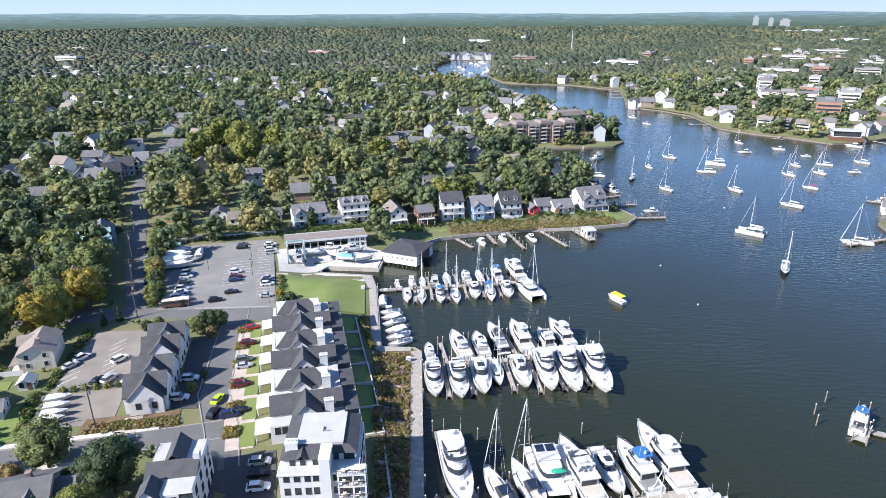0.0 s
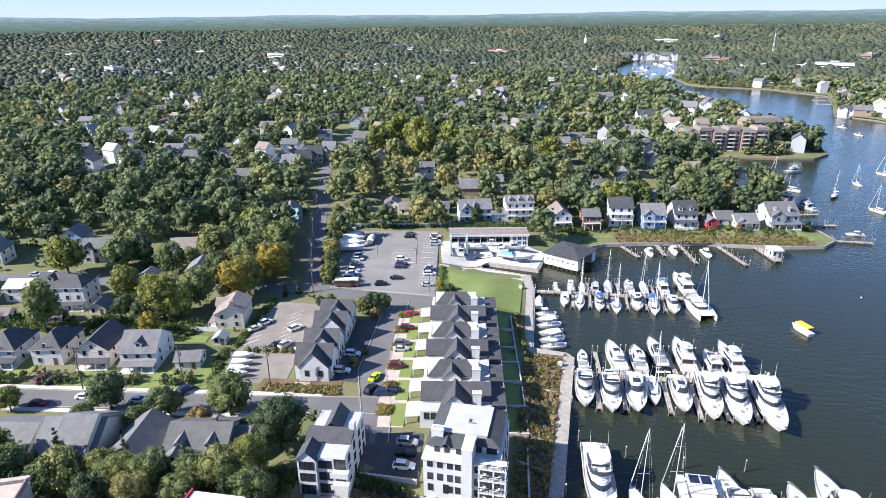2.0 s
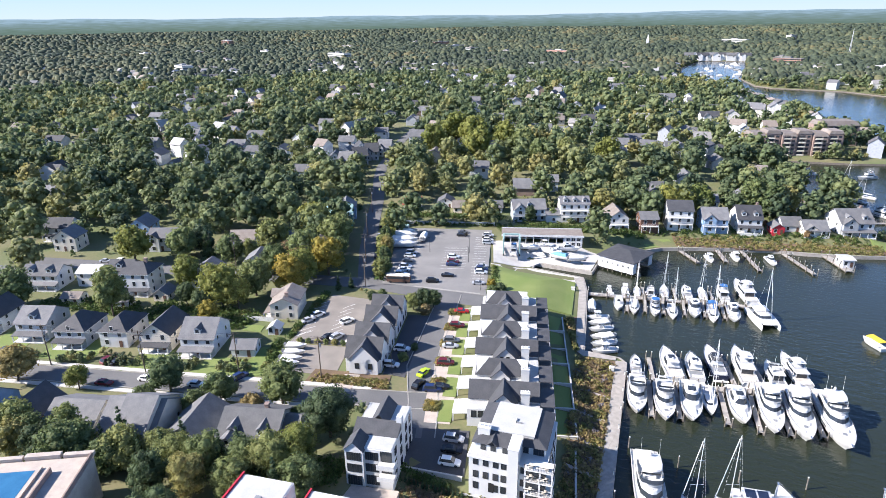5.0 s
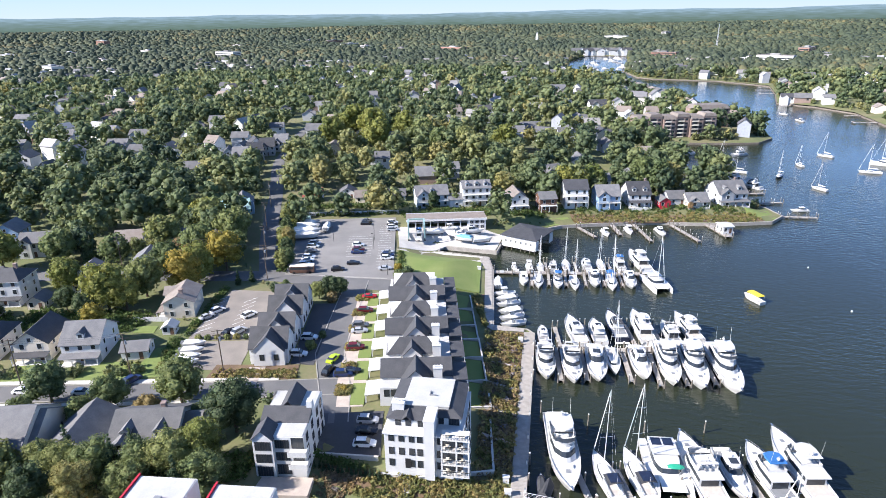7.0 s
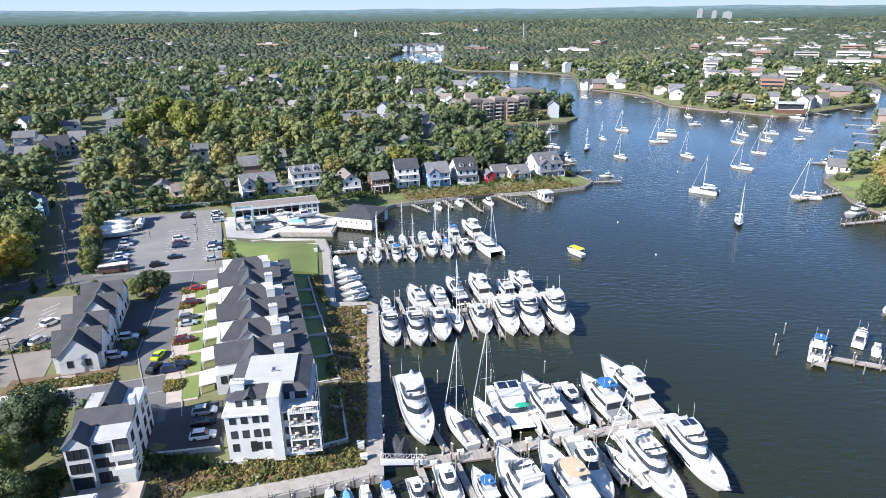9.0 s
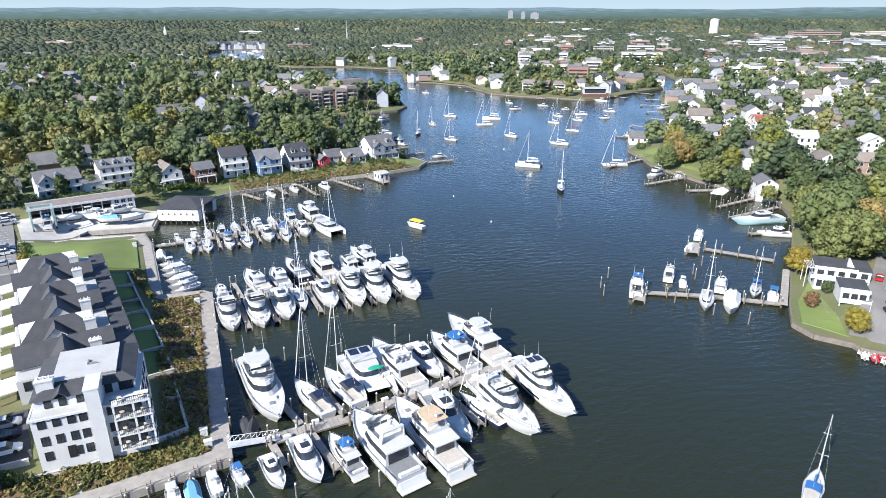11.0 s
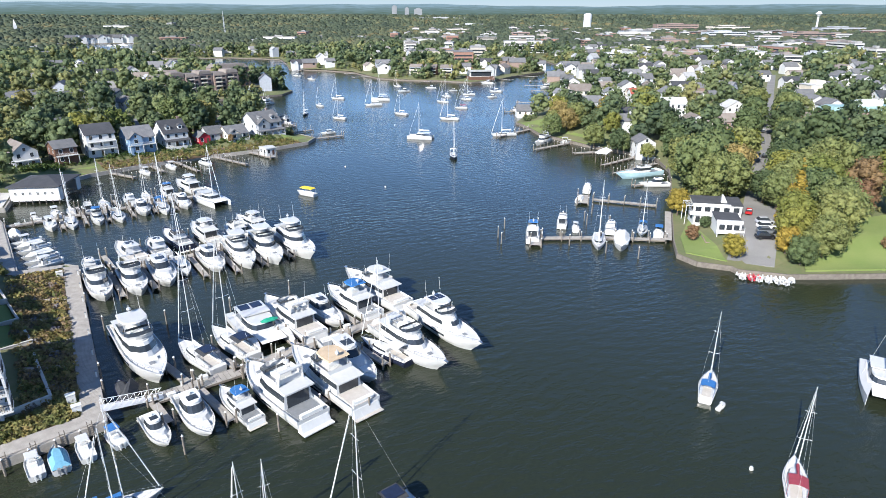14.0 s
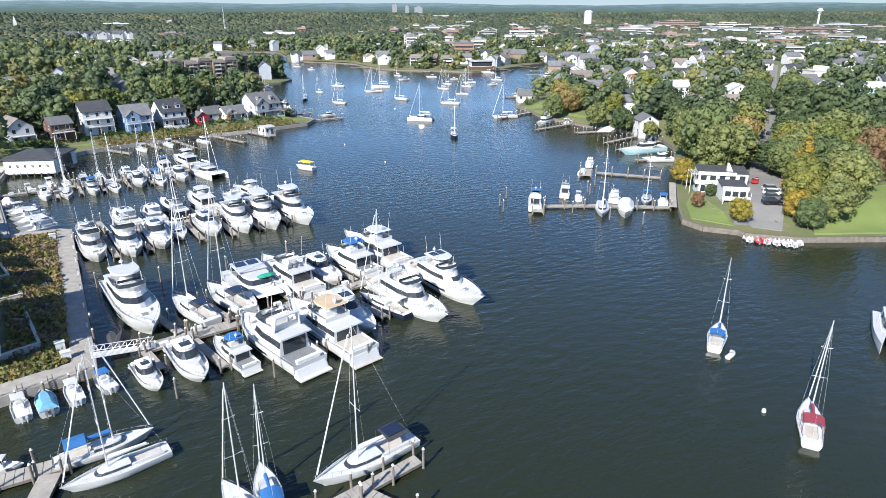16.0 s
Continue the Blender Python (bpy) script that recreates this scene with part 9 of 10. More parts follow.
while made < 150:
    a, r = radians(rngh.uniform(-54, 66)), 400 + 1150 * rngh.random() ** 1.4
    x, y = EYE[0] + r * math.sin(a), EYE[1] + r * math.cos(a)
    q = [(x, y)]
    if in_water(q)[0] or shore_distance(q)[0] < 14 or blocked(q, 7)[0] or (x > 60 and x < 175 and 360 < y < 560):
        continue
    put_far(rngh.randrange(6), x, y, rngh.choice((12, 12, 102, -78)) if x < 200 else rngh.choice((-32, -32, 58)), rngh.uniform(0.95, 1.35), True)
    made += 1
made = 0
while made < 86:
    x, y = (rngh.uniform(225, 640), rngh.uniform(40, 460)) if made < 46 else (rngh.uniform(480, 1000), rngh.uniform(150, 760))
    q = [(x, y)]
    if in_water(q)[0] or shore_distance(q)[0] < 14 or blocked(q, 6)[0]:
        continue
    put_far(rngh.choice((0, 1, 1, 4, 0, 3)), x, y, rngh.choice((-32, -32, 58)), rngh.uniform(0.95, 1.25), True)
    made += 1
# the farthest houses, too small and many to pick apart
V, F, MI, slots = [], [], [], ["white", "wallgrey", "wallcream", "brick", "roof_grey", "roof_brown", "roof_dark"]
for k, m in FAR_JOIN:
    for shape, mat in FAR_SHAPES[k]:
        n0 = len(V)
        V += [tuple(m @ Vector(q)) for q in shape.v]
        F += [tuple(i + n0 for i in q) for q in shape.f]
        MI += [slots.index(mat)] * len(shape.f)
me = bpy.data.meshes.new("far_houses")
me.from_pydata(V, [], F)
for q in slots:
    me.materials.append(M[q])
me.polygons.foreach_set("material_index", MI)
tagged(new("far_houses", me), "white and grey houses scattered far off among trees", "houses", kind="stuff")
# waterfront town houses and the glass-fronted house on the far shore
for k, (x, y) in enumerate(((301, 434), (311, 423), (321, 411))):
    t = thing("town_house", "three-storey grey shingled waterfront town house with balconies", "town house", "waterfront town houses", place(x, y, 2.6, -42))
    part("wall", Shape().box(-5.6, 5.6, 0, 10, -2, 8.5).gable(-5.6, 5.6, 0, 10, 8.5, 11, "x"), M["darkwood"] if k % 2 else M["wallgrey"], t)
    part("roof", Shape().roof(-5.6, 5.6, 0, 10, 8.5, 11, "x", 0.4), M["roof_brown"], t)
    for s in range(3):
        part("balcony", Shape().box(-5.4, 5.4, -1.6, 0, s * 2.8 - 0.1, s * 2.8 + 0.1).box(-5.4, 5.4, -1.6, -1.5, s * 2.8 + 0.1, s * 2.8 + 0.9), M["wallcream"], t)
        part("window", Shape().box(-4.8, 4.8, -0.05, 0.05, s * 2.8 + 0.3, s * 2.8 + 2.2), M["glass"], t)
    clear(x + 3, y + 4, 8, 8, -42)
gh = thing("waterfront_house", "large white glass-fronted house over dark decks", "house", "houses", place(340, 381, 1.6, -20))
part("wall", Shape().box(-10, 10, 0, 12, 3, 7.5), M["white"], gh)
part("roof", Shape().box(-11, 11, -1.5, 12.5, 7.5, 8.0), M["roof_white"], gh)
part("window_wall", Shape().box(-9.5, 9.5, -0.06, 0.04, 3.4, 7.2), M["glass"], gh)
part("deck", Shape().box(-12, 12, -4, 12, 0, 3), M["darkwood"], gh)
clear(340, 386, 13, 12, -20)
# houses, piers and small boats along the far shore
def far_pier(x, y, rz, n):
    t = thing("pier", "narrow weathered pier on the far shore", "pier", "far piers", place(x, y, 0, rz))
    part("decking", Shape().box(0, n, -0.9, 0.9, 0.95, 1.15).box(n - 1.6, n, -4.2, 4.2, 0.95, 1.15), M["dockwood"], t)
    for k in (0, 2):
        for sy in (-1, 1):
            part("piling", Shape().tube((n - 0.3 - k * 5, sy, -2), (n - 0.3 - k * 5, sy, 2.1), 0.17, n=6), M["pile"], t)


for (ax, ay), (bx, by), side in (((279, 770), (258, 680), 1), ((233, 596), (259, 568), 1), ((277, 526), (270, 449), 1), ((287, 418), (306, 401), 1), ((347, 375), (404, 403), 1), ((395, 360), (325, 265), 1), ((325, 265), (283, 228), 1), ((140, 600), (105, 780), 1), ((45, 872), (36, 1000), 1)):
    ln = math.hypot(bx - ax, by - ay)
    dx, dy = (bx - ax) / ln, (by - ay) / ln
    nx, ny = -dy, dx
    if in_water([((ax + bx) / 2 + nx * 6, (ay + by) / 2 + ny * 6)])[0]:
        nx, ny = -nx, -ny
    face = math.degrees(math.atan2(ny, nx)) - 90
    for k in range(max(1, int(ln / 17))):
        u = (k + 0.5) * ln / max(1, int(ln / 17))
        hx, hy = ax + dx * u + nx * 15, ay + dy * u + ny * 15
        if not blocked([(hx, hy)], 5)[0] and not in_water([(hx, hy)])[0]:
            put_far((2, 3, 0, 2, 3, 5)[(k + int(ax)) % 6], hx, hy, face, 1.0 + 0.1 * (k % 3))
        if k % 2 == 0:
            far_pier(ax + dx * (u + 6) + nx * 1.0, ay + dy * (u + 6) + ny * 1.0, face - 90, 14 + 3 * (k % 3))
# brick school with a patina roof beside its car park
sc = thing("school_building", "low brick school with a patina roof and white penthouse", "school", "", place(356, 66, land(356, 66), -32))
part("wall", Shape().box(-18, 18, -7, 7, -3, 6), M["brick"], sc)
part("roof", Shape().taper([(-18.8, -7.8), (18.8, -7.8), (18.8, 7.8), (-18.8, 7.8)], [(-16.5, -4.5), (16.5, -4.5), (16.5, 4.5), (-16.5, 4.5)], 6.0, 8.2), M["roof_teal"], sc)
part("penthouse", Shape().box(-2, 9, -3, 4, 7.5, 11), M["white"], sc)
for k in range(9):
    part("window", Shape().box(-16.5 + k * 4, -13.9 + k * 4, -7.08, -6.95, 2.0, 4.6), M["glass"], sc)
clear(356, 64, 20, 10, -32)
clear(340, 44, 22, 14, -32)
patch("school_lot", [(330, 38), (352, 24), (362, 40), (340, 54)], M["asphalt"], "grey asphalt car park by the school", "parking lot", 0.15)
# large buildings of the town beyond, and landmarks on the skyline
TOWN = [(750, 562, 40, 22, 10, "wallcream", 0), (905, 630, 55, 30, 14, "brick", 0), (811, 485, 70, 30, 9, "white", 0), (849, 464, 40, 25, 10, "wallcream", 0), (845, 420, 60, 30, 8, "white", 0), (925, 425, 70, 30, 12, "wallcream", 0), (1003, 422, 60, 30, 12, "brick", 0), (930, 342, 60, 30, 9, "white", 0),
        (610, 470, 30, 18, 10, "white", 0), (700, 430, 40, 20, 9, "brick", 0), (680, 330, 45, 22, 9, "wallcream", 0), (760, 300, 50, 25, 9, "white", 0), (430, 128, 16, 14, 9, "wallcream", 0),
        (1360, 1660, 150, 40, 16, "white", 0), (1606, 1763, 180, 45, 18, "white", 0), (1560, 2400, 200, 50, 18, "white", 0), (1588, 1159, 120, 40, 26, "brick", 0), (1883, 1191, 120, 50, 20, "wallcream", 0), (1878, 848, 120, 50, 18, "white", 0), (1240, 760, 80, 40, 16, "white", 0), (1350, 640, 90, 40, 16, "brick", 0), (1130, 900, 70, 40, 16, "white", 0),
        (1900, 2700, 160, 40, 20, "white", 0), (1480, 2060, 140, 40, 16, "wallcream", 0)]
for x, y, w, d, hh, mt, _ in TOWN:
    hh *= 0.35 if y > 1500 else 0.85
    mt = "wallgrey" if y > 1500 or (x > 700 and mt == "white") else mt
    t = thing("town_building", "large flat-roofed %s building of the town" % {"white": "white", "brick": "red brick", "wallcream": "pale", "wallgrey": "grey"}[mt], "building", "town buildings", place(x, y, land(x, y) + (4 if x > 1000 else 1), -32))
    part("wall", Shape().box(-w / 2, w / 2, -d / 2, d / 2, -4, hh).box(-w * 0.2, w * 0.15, -d * 0.3, d * 0.3, hh, hh + 3), M[mt], t)
    part("roof", Shape().box(-w / 2 - .3, w / 2 + .3, -d / 2 - .3, d / 2 + .3, hh, hh + 0.5), M["roof_grey" if x > 800 else "roof_white"], t)
    for s in range(max(1, int(hh / 4.2))):
        part("window_strip", Shape().box(-w / 2 + 1.5, w / 2 - 1.5, -d / 2 - 0.1, -d / 2 + 0.05, s * 4.5 + 1.4, s * 4.5 + 3.0), M["glass"], t)
    clear(x, y, w / 2 + 2, d / 2 + 4, -32)
def tank(x, y, r, z0, z1, label, stem=False):
    t = thing("water_tower", label, "water tower", "", place(x, y, 0))
    n = 16
    c = [(r * math.cos(6.2832 * i / n), r * math.sin(6.2832 * i / n)) for i in range(n)]
    if stem:
        part("stem", Shape().tube((0, 0, 0), (0, 0, z0), r * 0.3, n=10), M["cap"], t)
        part("bowl", Shape().taper([(p[0] * .4, p[1] * .4) for p in c], c, z0, (z0 + z1) / 2).taper(c, [(p[0] * .4, p[1] * .4) for p in c], (z0 + z1) / 2, z1), M["cap"], t)
    else:
        part("tank", Shape().taper(c, c, 0, z1), M["cap"], t)
        part("dome", Shape().taper(c, [(p[0] * .5, p[1] * .5) for p in c], z1, z1 + r * 0.3), M["cap"], t)
tank(1545, 1474, 13, 0, 62, "tall white cylindrical water tank on the skyline")
tank(2119, 1037, 10, 56, 72, "white bowl-topped water tower on the skyline", True)
for x, y, w, hh in ((1545, 2824, 24, 102), (1600, 2795, 20, 94), (1650, 2769, 40, 90)):
    t = thing("tower_block", "distant grey tower block above the woods", "tower block", "", place(x, y, 0, -30))
    part("wall", Shape().box(-w / 2, w / 2, -15, 15, 0, hh), M["grey"], t)
    part("roof", Shape().box(-w / 4, w / 4, -8, 8, hh, hh + 5), M["grey"], t)
st = thing("church_steeple", "distant white church steeple above the woods", "steeple", "", place(-40, 1950, land(-40, 1950)))
part("tower", Shape().box(-4, 4, -4, 4, 0, 24), M["white"], st)
part("spire", Shape().taper([(-4, -4), (4, -4), (4, 4), (-4, 4)], [(-.2, -.2), (.2, -.2), (.2, .2), (-.2, .2)], 24, 38), M["white"], st)
ms = thing("radio_mast", "thin grey lattice radio mast", "mast", "", place(400, 1560, land(400, 1560)))
part("lattice", Shape().tube((-2, -2, 0), (0, 0, 62), 0.5, 0.3, 4).tube((2, -2, 0), (0, 0, 62), 0.5, 0.3, 4).tube((0, 2, 0), (0, 0, 62), 0.5, 0.3, 4), M["alu"], ms)

# ---- cars, poles, small things ----
def car(paint, suv=True):
    t = thing("car", "parked %s %s" % (paint, "sport utility car" if suv else "saloon car"), "car", "parked cars")
    L, W, hb, hr = (4.8, 1.9, 1.0, 1.72) if suv else (4.7, 1.82, 0.92, 1.42)
    def sec(x, w, z0, z1):
        return [(x, -w, z0), (x, -w, z0 + 0.3), (x, -w * 0.97, z1), (x, w * 0.97, z1), (x, w, z0 + 0.3), (x, w, z0)]
    w = W / 2
    part("body", Shape().loft([sec(-L / 2, w * .86, .38, hb * .86), sec(-L / 2 + .2, w * .97, .26, hb), sec(-1.2, w, .22, hb), sec(1.0, w, .22, hb * .98), sec(L / 2 - .5, w * .96, .24, hb * .86), sec(L / 2, w * .82, .36, hb * .66)], True, True), CARS[paint], t)
    a, b = (-L / 2 + 0.25, L * 0.18) if suv else (-L * 0.34, L * 0.16)
    lo = [(a, -w * .92), (b + .3, -w * .92), (b + .3, w * .92), (a, w * .92)]
    hi = [(a + .45, -w * .74), (b - .45, -w * .74), (b - .45, w * .74), (a + .45, w * .74)]
    part("window", Shape().taper(lo, hi, hb - .03, hr - .06), M["glass"], t, "dark car windows")
    part("roof", Shape().taper([(x, y * 1.02) for x, y in hi], [(x * .97, y * .94) for x, y in hi], hr - .07, hr), CARS[paint], t)
    for x in (-L * .3, L * .31):
        for y in (-w + .1, w - .1):
            wh = part("wheel", Shape().tube((x, y - .11, .33), (x, y + .11, .33), .34, n=12), M["rubber"], t)
    return t


CAR_SRC = {}


def park(paint, x, y, rz, suv=True):
    key = (paint, suv)
    m = place(x, y, land(x, y) + 0.2, rz)
    if key not in CAR_SRC:
        CAR_SRC[key] = car(paint, suv)
        CAR_SRC[key].matrix_basis = m
    else:
        s = CAR_SRC[key]
        keep = s.matrix_basis.copy()
        s.matrix_basis = Matrix()
        copy_thing(s, m)
        s.matrix_basis = keep


for c, x, y, rz, s in (("white", -85.9, 118.9, 12, 1), ("grey", -84.9, 114.2, 12, 0), ("white", -83.4, 107.9, 12, 1), ("white", -82.8, 105.0, 12, 0), ("white", -82.3, 100.6, 12, 1), ("silver", -86.6, 122.5, 12, 1), ("black", -68.9, 97.8, 20, 1), ("black", -65.3, 104.3, 15, 0), ("maroon", -67.4, 117.6, 14, 1), ("navy", -67.0, 115.0, 14, 0), ("white", -69, 122.8, 14, 1),
                        ("black", -73.4, 149, 14, 1), ("grey", -74.2, 153, 14, 0), ("white", -62.5, 152, 14, 1), ("black", -61.9, 149, 14, 0), ("white", -61, 145.8, 14, 1), ("silver", -60.2, 142.5, 14, 1), ("silver", -55.6, 116.6, 14, 0), ("navy", -55, 113.6, 14, 1), ("white", -54.4, 110.6, 14, 1), ("silver", -52.6, 100.8, 14, 0),
                        ("red", -51.7, 77.4, 14, 0), ("maroon", -50.2, 67.6, 14, 1), ("grey", -48.9, 58.2, 14, 1), ("silver", -48.2, 55.0, 14, 0), ("maroon", -46.6, 45.9, 14, 1), ("black", -44.2, 34.4, 14, 0), ("navy", -45.8, 32.8, 14, 1), ("lime", -50.6, 39.4, 78, 0), ("black", -49.8, 33.6, 80, 1), ("white", -60.8, 49.3, 8, 1), ("white", -60.4, 40.4, 8, 1),
                        ("silver", -34.6, 15.6, 6, 1), ("black", -33.9, 12.0, 6, 0), ("white", -33.3, 8.6, 6, 1), ("white", -83.7, 60.2, 60, 1), ("silver", -81.9, 50.2, 68, 1), ("black", -84.5, 49.4, 68, 0), ("white", -94.6, 61.5, 60, 1), ("silver", -95.6, 57.2, 60, 0),
                        ("white", -104.6, 16.4, 10, 0), ("white", -118.9, 14.6, 10, 0), ("maroon", -136, 18.8, 80, 1), ("black", -133.4, 19.2, 80, 0), ("navy", -96.1, 22.9, 70, 1), ("black", -112.4, 150.7, 114, 0), ("silver", -107.5, 137.6, 114, 1), ("grey", -102.8, 126, 114, 0), ("black", -98.6, 115, 114, 1),
                        ("white", -154, 86, 10, 1), ("silver", -196, 76, 14, 0), ("white", -190, 78, 14, 1), ("maroon", -128, 9.5, 10, 0), ("silver", -164, 8, 12, 1), ("grey", -168, 14, 80, 1),
                        ("red", 162.8, 2.2, 30, 0), ("silver", 158.2, -5.4, -38, 1), ("white", 154.6, -8.0, -38, 1), ("grey", 150.9, -10.3, -38, 1), ("black", 147.2, -12.3, -38, 1), ("black", 236, 43, 30, 0), ("grey", 262, 60, 30, 1), ("silver", 288, 76, 30, 0)):
    park(c, x, y, rz, bool(s))
for k in range(12):
    park(("white", "grey", "black", "silver")[k % 4], 338 + (k % 6) * 3.4, 40 - (k // 6) * 9 - (k % 6) * 2.1, 58, k % 3 > 0)
bus = thing("tour_bus", "dark brown trolley bus with a pale roof", "bus", "", place(-80.6, 94.6, land(-80, 94) + 0.15, 12))
part("body", Shape().box(-4.2, 4.2, -1.2, 1.2, 0.4, 2.6), M["darkwood"], bus)
part("roof", Shape().taper([(-4.3, -1.25), (4.3, -1.25), (4.3, 1.25), (-4.3, 1.25)], [(-4.1, -1.0), (4.1, -1.0), (4.1, 1.0), (-4.1, 1.0)], 2.6, 2.95), M["wallcream"], bus)
part("window", Shape().box(-3.9, 3.9, -1.23, 1.23, 1.5, 2.3), M["glass"], bus)
for x in (-2.8, 2.8):
    for y in (-1.1, 1.1):
        part("wheel", Shape().tube((x, y - .15, .45), (x, y + .15, .45), .45, n=12), M["rubber"], bus)
# stall lines
g = Shape()
def stall(x, y, rz, n, step, length):
    for k in range(n):
        a = radians(rz)
        px, py = x - math.sin(a) * step * k, y + math.cos(a) * step * k
        dx, dy, nx, ny = math.cos(a) * length / 2, math.sin(a) * length / 2, -math.sin(a) * 0.07, math.cos(a) * 0.07
        z = land(px, py) + 0.19
        g.add([(px - dx - nx, py - dy - ny, z), (px + dx - nx, py + dy - ny, z), (px + dx + nx, py + dy + ny, z), (px - dx + nx, py - dy + ny, z)], [(0, 1, 2, 3)])
stall(-81, 98, 13, 17, 2.8, 5.0)
stall(-54, 103, 13, 18, 2.8, 5.0)
stall(-66, 112, 13, 9, 2.8, 9.5)
stall(-93, 50, 60, 1, 2.7, 5)
for k in range(8):
    stall(-92.6 - k * 0.75, 50 + k * 2.9, 55, 1, 1, 5)
    stall(-83.5 - k * 0.7, 50.5 + k * 2.9, 60, 1, 1, 5)
    stall(-78 - k * 0.0, 49.0 + k * 0.28, 55, 1, 1, 3.0)
tagged(part("stall_lines", g, M["paint"]), "worn white parking stall lines", "road marking", kind="structure")


def pole(x, y, rz=20, h=12.5):
    t = thing("utility_pole", "wooden utility pole with crossarms", "utility pole", "utility poles", place(x, y, land(x, y), rz))
    part("post", Shape().tube((0, 0, -1), (0, 0, h), 0.17, 0.12, 8), M["bark"], t)
    for z in (h - 0.4, h - 1.5):
        part("crossarm", Shape().box(-1.3, 1.3, -0.07, 0.07, z, z + 0.14), M["bark"], t)
    part("transformer", Shape().tube((0.35, 0, h - 3.0), (0.35, 0, h - 2.0), 0.28, n=8), M["grey"], t)


POLES = [(-90.5, 87.6), (-122.5, 17.8), (-97.5, 24.5), (-150, 12.5), (-145.4, 88.5), (-99.5, 107), (-113, 137), (-126, 170), (-180, 8), (-115, 90), (-75.5, 29.3)]
for x, y in POLES:
    pole(x, y)
wr = Shape()
def wire(a, b):
    za, zb = land(*a) + 12.1, land(*b) + 12.1
    for off in (-1.1, 0.0, 1.1):
        prev = None
        for k in range(9):
            u = k / 8
            p = Vector((a[0] + (b[0] - a[0]) * u, a[1] + (b[1] - a[1]) * u + off, za + (zb - za) * u - 3.2 * u * (1 - u)))
            if prev:
                wr.tube(prev, p, 0.022, n=3)
            prev = p
for i, j in ((0, 5), (5, 6), (6, 7), (2, 1), (1, 3), (3, 8), (0, 9), (9, 4), (10, 2)):
    wire(POLES[i], POLES[j])
tagged(part("overhead_wires", wr, M["black"]), "sagging black overhead wires between the poles", "wires", kind="structure")
for x, y in ((-62, 120), (-64.5, 130), (-80, 126), (-50.5, 96), (-58.4, 36.5)):
    t = thing("lamp_post", "slim black lamp post in the lot", "lamp post", "lamp posts", place(x, y, land(x, y)))
    part("post", Shape().tube((0, 0, 0), (0, 0, 6.5), 0.08, 0.06), M["black"], t)
    part("lamp_head", Shape().box(-0.7, 0.1, -0.15, 0.15, 6.45, 6.6), M["black"], t)
# water taxi with a yellow canopy
tx = thing("water_taxi", "small white water taxi with a bright yellow canopy", "boat", "", place(68.8, 100.7, 0, 118))
ln = hull_parts(tx, 8.0, 2.7, 0.8, "gel", 2.4, 0.1)
part("canopy", Shape().taper([(-3.2, -1.3), (1.8, -1.3), (1.8, 1.3), (-3.2, 1.3)], [(-3.0, -1.0), (1.6, -1.0), (1.6, 1.0), (-3.0, 1.0)], 2.6, 2.85), M["yellow"], tx)
for x in (-3.0, -0.6, 1.6):
    for y in (-1.2, 1.2):
        part("canopy_post", Shape().tube((x, y, 0.8), (x, y, 2.6), 0.04, n=4), M["alu"], tx)
part("bench", Shape().box(-2.8, 1.2, -1.1, -0.7, 0.8, 1.25).box(-2.8, 1.2, 0.7, 1.1, 0.8, 1.25), M["canvas_white"], tx)
# buoys
for x, y in ((71.5, -58), (96.5, 132), (160, 210), (188, 262), (96, 96)):
    t = thing("mooring_buoy", "small white mooring buoy", "buoy", "buoys", place(x, y, 0))
    part("float", Shape().taper([(0.35 * math.cos(a), 0.35 * math.sin(a)) for a in np.arange(0, 6.2, 0.7)], [(0.2 * math.cos(a), 0.2 * math.sin(a)) for a in np.arange(0, 6.2, 0.7)], -0.2, 0.4), M["cap"], t)
    part("ring", Shape().tube((0, 0, 0.4), (0, 0, 0.6), 0.06), M["steel"], t)

# a small boat under a black tarpaulin beside the gangway
cb = thing("covered_boat", "small motorboat under a peaked black tarpaulin", "boat", "", place(3.9, 4.6, 0.0, 76))
part("hull", Shape().taper([(-2.6, -0.9), (1.2, -0.9), (3.0, 0), (1.2, 0.9), (-2.6, 0.9), (-2.7, 0)], [(-2.8, -1.25), (1.5, -1.2), (3.6, 0), (1.5, 1.2), (-2.8, 1.25), (-2.9, 0)], -0.2, 0.8), M["grey"], cb)
part("tarpaulin", Shape().taper([(-2.85, -1.32), (1.5, -1.27), (3.65, 0), (1.5, 1.27), (-2.85, 1.32), (-2.95, 0)], [(-2.2, -0.25), (0.6, -0.2), (2.4, 0), (0.6, 0.2), (-2.2, 0.25), (-2.3, 0)], 0.72, 1.75), M["canvas_dark"], cb)

